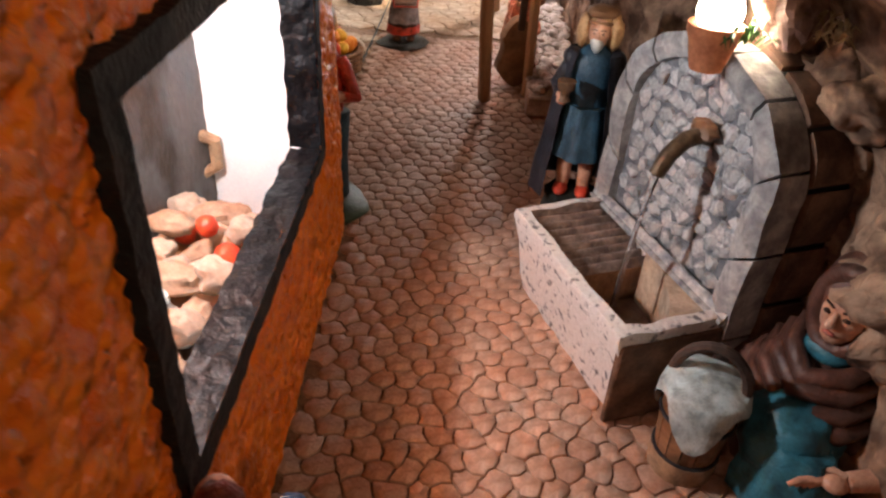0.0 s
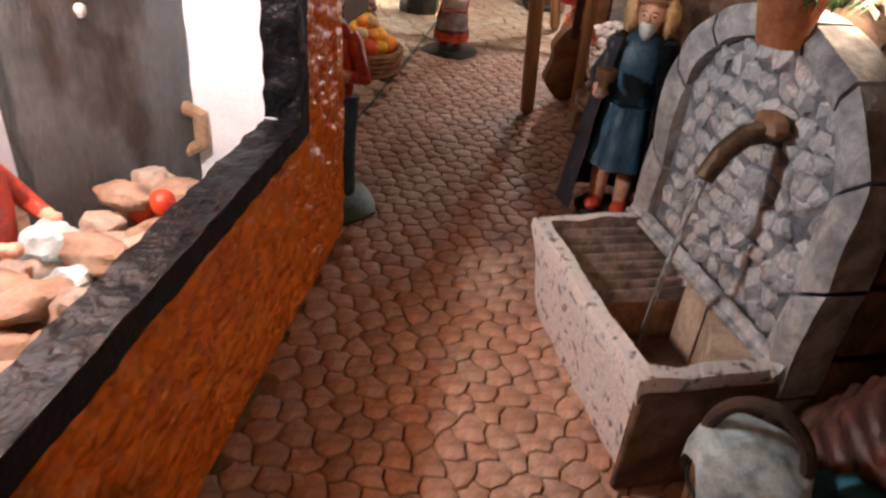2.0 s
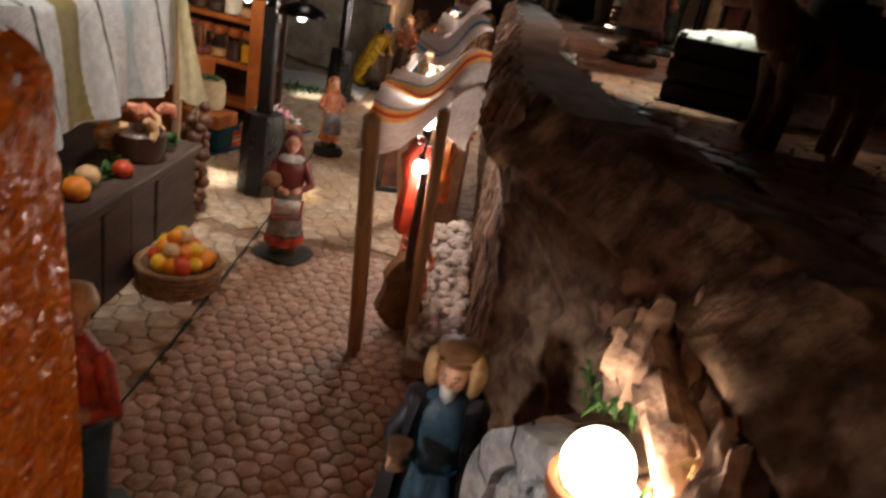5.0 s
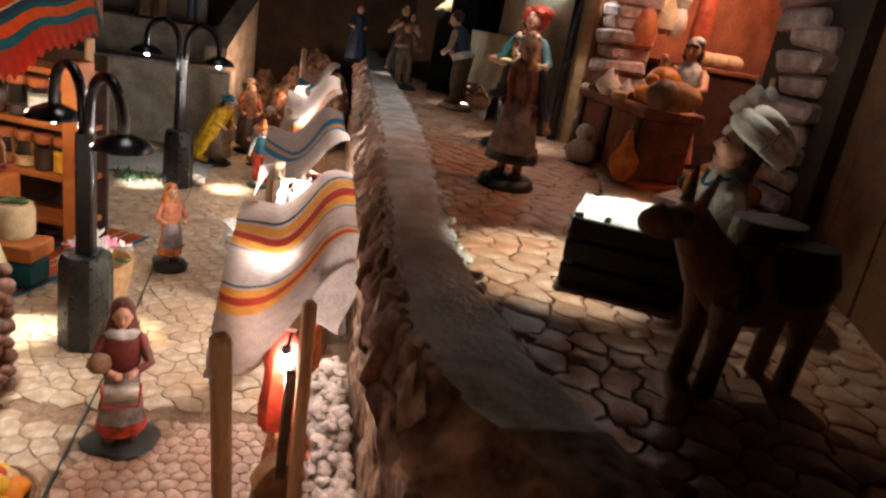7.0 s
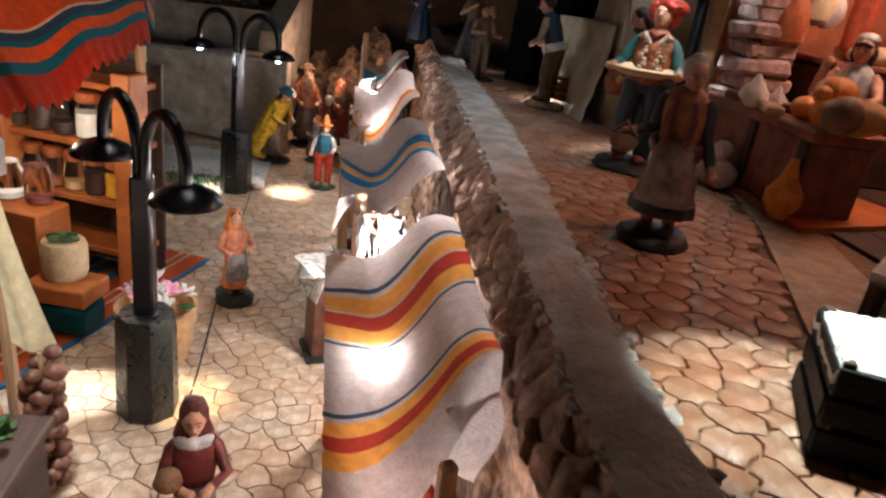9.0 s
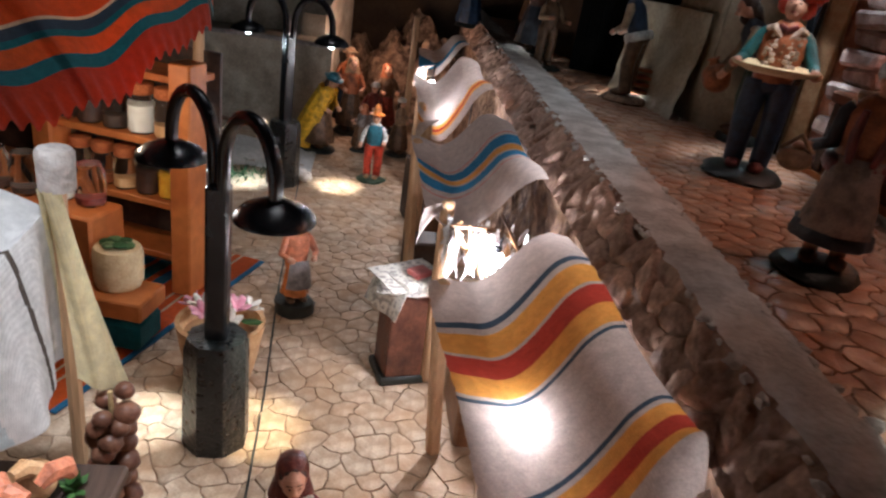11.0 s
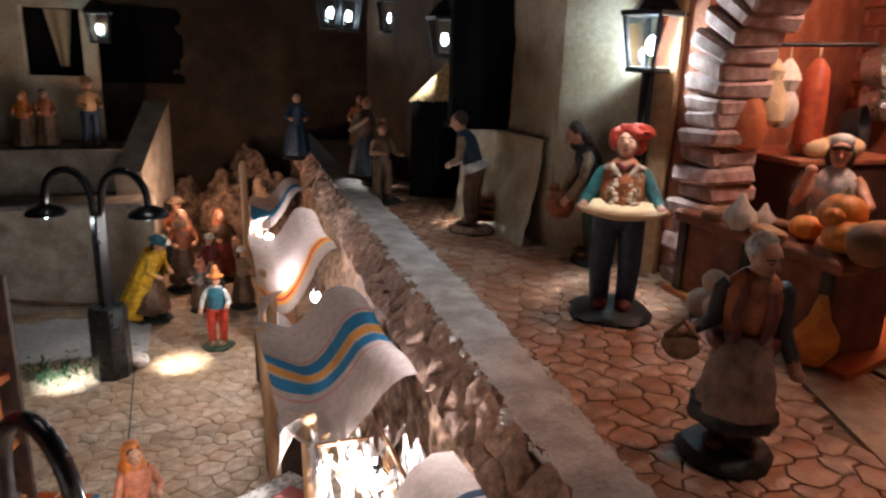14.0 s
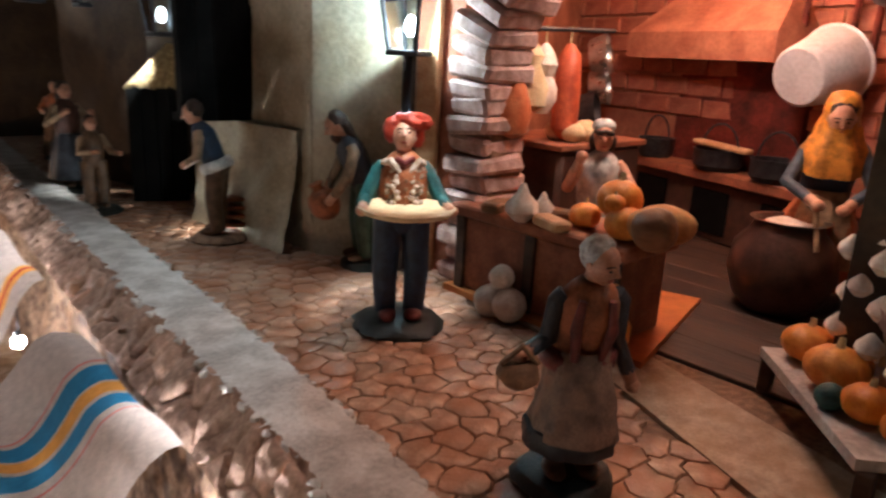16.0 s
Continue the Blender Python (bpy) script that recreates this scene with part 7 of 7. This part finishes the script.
def lantern(label):
    ln = thing("lantern", label, "lantern")
    g = Geo()
    for x in (-1, 1):
        for y in (-1, 1):
            g.tube([(x * .013, y * .013, 0), (x * .019, y * .019, .05)], .0022, 6)
    part("frame", g, "iron", ln)
    for z, r in ((0, .015), (.05, .021)):
        g = Geo()
        g.box((0, 0, z), (r * 2.1, r * 2.1, .005), bev=.2)
        part("plate", g, "iron", ln)
    g = Geo()
    g.lathe([(.026, .052), (.012, .068), (.004, .074), (.004, .085)], seg=4)
    part("roof", g, "iron", ln)
    for rz in range(4):
        g = Geo()
        g.loft([[(-.012, -.0135, .003), (.012, -.0135, .003), (.018, -.0195, .047), (-.018, -.0195, .047)], [(-.012, -.0130, .003), (.012, -.0130, .003), (.018, -.0190, .047), (-.018, -.0190, .047)]])
        pane = part("pane", g, "jar_glass", ln, m=pose(0, 0, 0, rz=90 * rz))
        pane.visible_shadow = False
    g = Geo()
    g.ball((0, 0, .022), (.0055, .0055, .009), 10, 8)
    part("bulb", g, "bulb_cool", ln, "glowing cool bulb")
    return ln


LN = lantern("black iron lantern with glass panes on a post")
LN.matrix_world = pose(.464, .994, .422, rz=20)
g = Geo()
g.box((0, 0, -.10), (.010, .010, .20), bev=.15)
part("post", g, "lamp_black", LN)
L3 = lantern("black iron lantern hung above the bread seller")
L3.matrix_world = pose(.376, .528, .402, rz=25)
g = Geo()
g.tube([(0, 0, .085), (0, 0, .12), (.03, .0, .14), (.14, 0, .145)], .0022, 6)
part("bracket", g, "iron", L3)
L4 = lantern("small black iron lantern above the dark door")
L4.matrix_world = pose(.398, 1.377, .429)
g = Geo()
g.tube([(0, 0, .085), (0, .0, .10), (.03, 0, .105)], .0022, 6)
part("bracket", g, "iron", L4)

L5 = lantern("black iron lantern on a long bracket over the far street")
L5.matrix_world = pose(.280, 1.60, .468)
g = Geo()
g.tube([(0, 0, .085), (0, 0, .10), (.10, .02, .105), (.16, .03, .105)], .0022, 6)
part("bracket", g, "iron", L5)
copy_thing(L5, pose(.312, 1.61, .465))
copy_thing(L5, pose(.375, 1.58, .463))
copy_thing(L5, pose(-.088, 1.86, .433, rz=180))

# plaster houses of the upper street
h2 = thing("plaster_house", "cream plaster house with a dark shuttered gallery", "house")


def rough_wall(p, q, z0, z1, amp=.004, fr=22, lean=0.0):
    p, q = Vector(p), Vector(q)
    d = (q - p)
    n = Vector((d.y, -d.x)).normalized()
    def fn(u, v):
        c = p + d * u
        z = z0 + (z1 - z0) * v
        k = amp * noise.noise((c.x * fr, c.y * fr, z * fr)) + amp * .4 * noise.noise((c.x * fr * 3, c.y * fr * 3, z * fr * 3)) - lean * (1 - v) ** 2
        return (c.x + n.x * -k, c.y + n.y * -k, z)
    g = Geo()
    g.sheet(fn, max(8, int(d.length / .004)), int((z1 - z0) / .005))
    slab_between((p.x - n.x * .012, p.y - n.y * .012), (q.x - n.x * .012, q.y - n.y * .012), z0, z1, -.025, 0, g)
    return g


part("street_wall", rough_wall((.424, 1.36), (.424, 1.085), UP - .005, .62, .004), "plaster_cream", h2, sharp=70)
part("return_wall", rough_wall((.424, 1.085), (.505, .985), UP - .005, .62, .003), "plaster_cream", h2, sharp=70)
part("buttress", rough_wall((.400, 1.28), (.415, 1.10), UP - .005, .345, .006, 22, .02), "plaster_cream", h2, sharp=70)
g = Geo()
g.box((.487, .992, .42), (.022, .022, .40), rz=35, bev=.1, jit=.001)
part("corner_post", g, "fruit_tan", h2, "yellowish timber corner post")
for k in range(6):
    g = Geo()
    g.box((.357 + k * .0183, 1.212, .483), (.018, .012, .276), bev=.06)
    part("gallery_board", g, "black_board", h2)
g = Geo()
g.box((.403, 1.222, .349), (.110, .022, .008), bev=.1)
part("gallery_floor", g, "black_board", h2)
# pale stone colour stands for the light in the window recess
g = Geo()
g.box((.462, 1.050, .435), (.012, .042, .075), rz=39, bev=.1)
part("window", g, "stone_white", h2, "pale block standing for the lit window recess")
door = thing("door_1", "black plank door under a small straw awning", "door", kind="structure")
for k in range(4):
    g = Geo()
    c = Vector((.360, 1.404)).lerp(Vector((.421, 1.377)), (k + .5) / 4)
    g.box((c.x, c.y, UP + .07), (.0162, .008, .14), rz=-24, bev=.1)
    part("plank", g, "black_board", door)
g = Geo()
rnd = random.Random(91)
for k in range(46):
    u = k / 45
    c = Vector((.352, 1.404)).lerp(Vector((.43, 1.370)), u)
    t = Vector((.405, 1.385)).lerp(Vector((.415, 1.38)), u)
    g.tube([(c.x, c.y - .018, .368 + rnd.uniform(-.003, .003)), (t.x, t.y - .004, .418)], .0018, 5)
part("straw_awning", g, "straw", door)
h3 = thing("brown_house", "brown plaster house behind the black door", "house")
part("street_wall", rough_wall((.30, 1.64), (.352, 1.418), UP - .005, .7, .003), "plaster_brown", h3, sharp=70)
part("door_wall", rough_wall((.345, 1.42), (.44, 1.376), UP - .005, .7, .003), "plaster_brown", h3, sharp=70)
h3.location.x += .055
h3.location.y += .02
far = thing("far_wall", "brown plaster wall closing the upper street", "wall", kind="structure")
part("wall", rough_wall((-.5, 2.16), (.62, 2.10), 0, .8, .004), "plaster_brown", far, sharp=70)
# solid black panel on the far wall, no opening is cut
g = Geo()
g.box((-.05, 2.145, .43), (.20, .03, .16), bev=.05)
thing("dark_window", "flat black panel on the far wall", "window", None, g, "black_board", kind="structure")
cage = thing("wire_basket", "small wooden crate lit from below by the wall", "crate", pose(.394, 1.192, UP, rz=70))
for k in range(5):
    g = Geo()
    g.box((0, 0, .006 + k * .0085), (.04 - k * .005, .03, .004), bev=.2)
    part("slat", g, "rust", cage)
brown = thing("wooden_wall", "brown boarded wall behind the bread seller", "wall", kind="structure")
for k in range(9):
    c = Vector((.530, .585)).lerp(Vector((.40, .28)), (k + .5) / 9)
    g = Geo()
    g.box((c.x, c.y, .40), (.012, .0375, .36), rz=-23, bev=.08, jit=.001, seed=k)
    part("board", g, "wood_mid", brown)
lamp("crate_light", "POINT", pose(.384, 1.212, .238), .13, (.95, 1, .95), .003)


# ---- paving: interlocking cobbles ----
def cells(x0, x1, y0, y1, s, seed, wob=.16, bone=.13):
    """Interlocking six-sided stones with wavy shared edges, as outlines in plan."""
    def corner(i, j):
        r = random.Random(f"{i} {j} {seed}")
        return Vector((r.uniform(-wob, wob) * s, r.uniform(-wob, wob) * s))
    out = []
    dx, dy = s, s * .866
    for r in range(int((y1 - y0) / dy) + 1):
        for c in range(int((x1 - x0) / dx) + 1):
            ctr = Vector((x0 + (c + .5 * (r % 2)) * dx, y0 + r * dy))
            ring = []
            for k in range(6):
                a = math.pi / 3 * k + math.pi / 6
                p = ctr + Vector((math.cos(a), math.sin(a))) * s / math.sqrt(3)
                ring.append(p + corner(round(p.x / s * 40), round(p.y / s * 40)))
            full = []
            for k in range(6):
                p, q = ring[k], ring[(k + 1) % 6]
                m = (p + q) / 2
                b = random.Random(f"{round(m.x / s * 30)} {round(m.y / s * 30)} {seed}").uniform(-bone, bone) * s
                a = math.pi / 3 * k
                n = Vector((math.cos(a + math.pi / 3), math.sin(a + math.pi / 3)))
                sign = 1 if (n.x, n.y) > (0, 0) else -1
                full += [p, m + n * b * sign]
            out.append((sum(full, Vector((0, 0))) / 12, full))
    return out


def cobble(g, ctr, ring, z, gap, h, off=None):
    o = off or Vector((0, 0))
    rnd = random.Random(f"{ctr.x:.4f} {ctr.y:.4f}")
    tx, ty, dz = rnd.uniform(-.03, .03), rnd.uniform(-.03, .03), rnd.uniform(-.25, .15) * h
    mean = sum((p - ctr).length for p in ring) / 12
    lo, hi = [], []
    for p in ring:
        d = p - ctr
        k = 1 - gap / mean
        a = ctr + d * k - o
        b = ctr + d * (k - .07) - o
        lo.append((a.x, a.y, z - .0025))
        hi.append((b.x, b.y, z + h + dz + d.x * tx + d.y * ty))
    md = [(a[0] * .72 + b[0] * .28, a[1] * .72 + b[1] * .28, z + (h + dz) * .62) for a, b in zip(lo, hi)]
    n = len(lo)
    vs = lo + md + hi
    fs = [(k, (k + 1) % n, n + (k + 1) % n, n + k) for k in range(n)] + [(n + k, n + (k + 1) % n, 2 * n + (k + 1) % n, 2 * n + k) for k in range(n)] + [tuple(range(2 * n, 3 * n))]
    g.add(vs, fs)


def pave(name, label, area, s, z, gap, h, material, keep, near, parent_kind="structure", seed=1, wob=.16, bone=.13):
    """keep: which stones belong; near: plan rule for the stones that stand as parts of their own."""
    base = thing(name, label, "paving", kind=parent_kind)
    rest, single = Geo(), 0
    for ctr, ring in cells(*area, s, seed, wob, bone):
        if not keep(ctr.x, ctr.y):
            continue
        if near(ctr.x, ctr.y) and single < 300:
            g = Geo()
            cobble(g, ctr, ring, 0, gap, h, ctr)
            part("cobble", g, material, base, m=Matrix.Translation((ctr.x, ctr.y, z)), sharp=60)
            single += 1
        else:
            cobble(rest, ctr, ring, z, gap, h)
    ob = part("cobbles", rest, material, base, sharp=60)
    tagged(ob, kind="stuff")
    return base


def street_free(x, y):
    return front_x(y) + .001 < x < lerp(y, FOOT) + .01 if y < HY1 + .004 else .0015 < x < lerp(y, FOOT) + .01


pave("street_cobbles", "small interlocking pinkish brown cobbles", (.0, .30, -.45, .655), .0126, -.0002, .00052, .0006, "cobble", lambda x, y: street_free(x, y) and y < .655, lambda x, y: .055 < x < .20 and .03 < y < .36, seed=1)
pave("sidewalk_cobbles", "pale broad cobbles along the left stalls", (-.45, .0, .20, .66), .021, .0003, .0007, .0006, "cobble_pale", lambda x, y: x < -.0035 and y > HY1 + .01 and y < .655, lambda x, y: x > -.07, seed=2)
pave("far_cobbles", "pale cracked paving stones of the far street", (-.6, .30, .665, 2.15), .0235, .0001, .00055, .0006, "cobble_pale", lambda x, y: .668 < y < 2.12 and x < lerp(y, FOOT) + .01 and abs(x + .012 - (.02 * (y - .66) if y < .66 else -.006)) > .0022, lambda x, y: -.12 < x < .12 and .70 < y < 1.15, seed=3, wob=.22)


def ledge_x(y):
    return lerp(y, [(.2, .24), (.5, .33), (.62, .378), (.74, .428), (.93, .475), (1.05, .42), (1.4, .36), (1.7, .40), (2.1, .5)])


pave("terrace_cobbles", "brown interlocking cobbles of the upper street", (.2, .62, .22, 2.1), .0205, UP, .0007, .0008, "cobble_upper", lambda x, y: lerp(y, RIGHT) + .004 < x < (.62 if y < .56 else (ledge_x(y) if y < .96 else .62)), lambda x, y: y > .42 and y < 1.0 and x < .47, seed=4, wob=.2, bone=.2)
# smooth pale kerb strip and dark kitchen floor
g = Geo()
g.loft([[(lerp(y, [(.55, .352), (.62, .382), (.74, .432), (.86, .468)]), y, UP - .002), (lerp(y, [(.55, .352), (.62, .382), (.74, .432), (.86, .468)]), y, UP + .0014), (lerp(y, [(.55, .425), (.62, .45), (.74, .485), (.86, .495)]), y, UP + .0014), (lerp(y, [(.55, .425), (.62, .45), (.74, .485), (.86, .495)]), y, UP - .002)] for y in (.55, .62, .68, .74, .80, .86)])
thing("kerb_strip", "smooth pale stone strip before the kitchen", "kerb", None, g, "cobble_pale", kind="structure")
for k in range(9):
    g = Geo()
    g.box((.52 + k * .042, .76, UP - .0005), (.041, .44, .004), bev=.2)
    thing("kitchen_floorboard", "dark brown kitchen floor board", "floor", None, g, "wood_dark", kind="structure", group="kitchen floor boards")


# broken stones along the shoulder of the rocky wall
def shoulder(y, w):
    """A point on the sloping shoulder and its outward normal."""
    xo, xc, zt = lerp(y, OUT), lerp(y, CAP) + .001, top_z(y)
    p, q = Vector((xo, y, zt - .029)), Vector((xc, y, zt - .001))
    d = q - p
    return p + d * w, Vector((-d.z, 0, d.x)).normalized()


rest, count = Geo(), 0
for ctr, ring in cells(.345, 1.9, 0, .036, .0235, 21, .34, .10):
    c0, n0 = shoulder(ctr.x, min(1, max(-.06, ctr.y / .034)))
    rnd = random.Random(f"{ctr.x:.4f} {ctr.y:.4f} s")
    lift, tilt = rnd.uniform(.0018, .0056), Vector((rnd.uniform(-.24, .24), rnd.uniform(-.22, .22)))
    lo, md, hi = [], [], []
    for p in ring:
        d = p - ctr
        for lst, k, h in ((lo, 1.03, -.0024), (md, .95, lift * .62), (hi, .76, lift)):
            q = ctr + d * k
            c, n = shoulder(q.x, min(1.02, max(-.1, q.y / .034)))
            h2 = h + (d.dot(tilt) * k if h > 0 else 0) * (1 if lst is hi else .6) + (.0012 * noise.noise((q.x * 210, q.y * 210, 4)) if h > 0 else 0)
            lst.append(tuple(c + n * h2 - c0))
    m = len(lo)
    fs = [(k, (k + 1) % m, m + (k + 1) % m, m + k) for k in range(m)] + [(m + k, m + (k + 1) % m, 2 * m + (k + 1) % m, 2 * m + k) for k in range(m)] + [tuple(range(2 * m, 3 * m))]
    fs = [f[::-1] for f in fs]
    if count < 300 and ctr.x < 1.45:
        g = Geo().add(lo + md + hi, fs)
        part("stone", g, "rock_pale", rock_wall, m=Matrix.Translation(c0), sharp=62)
        count += 1
    else:
        rest.add([tuple(Vector(v) + c0) for v in lo + md + hi], fs)
tagged(part("stones", rest, "rock_pale", rock_wall, sharp=62), kind="stuff")

# crumbs of broken cement along both edges of the cap
crumbs = Geo()
rnd = random.Random(57)
for k in range(420):
    y = .36 + 1.3 * rnd.random() ** 1.4
    right = k % 3
    x = lerp(y, RIGHT) + ragged(y, 3) + rnd.uniform(-.003, .0055) if right else lerp(y, CAP) + ragged(y, 8) + rnd.uniform(-.003, .002)
    r0 = rnd.uniform(.0012, .0036)
    z = top_z(y) - .002 - (.0065 if right and x > lerp(y, RIGHT) + ragged(y, 3) + .002 else 0)
    crumbs.ball((x, y, z), (r0 * rnd.uniform(.8, 1.6), r0 * rnd.uniform(.8, 1.8), r0 * .8), 6, 4, 0, .7, k)
tagged(part("crumbs", crumbs, "cement", rock_wall, sharp=20), kind="stuff")

# dark open joint between the paved boards
g = Geo()
SEAM = [(.262, -.001), (.45, 0), (.66, -.004), (.84, -.010), (1.04, -.022), (1.4, -.035)]
g.loft([[(lerp(y, SEAM) + .0006 * noise.noise((y * 90, 0, 0)) + d, y, z) for d, z in ((-.0009, -.001), (-.0009, .0012), (.0009, .0012), (.0009, -.001))] for y in [.262 + 1.138 * k / 120 for k in range(121)]])
thing("paving_joint", "dark open joint along the street paving", "joint", None, g, "base_black", kind="structure")
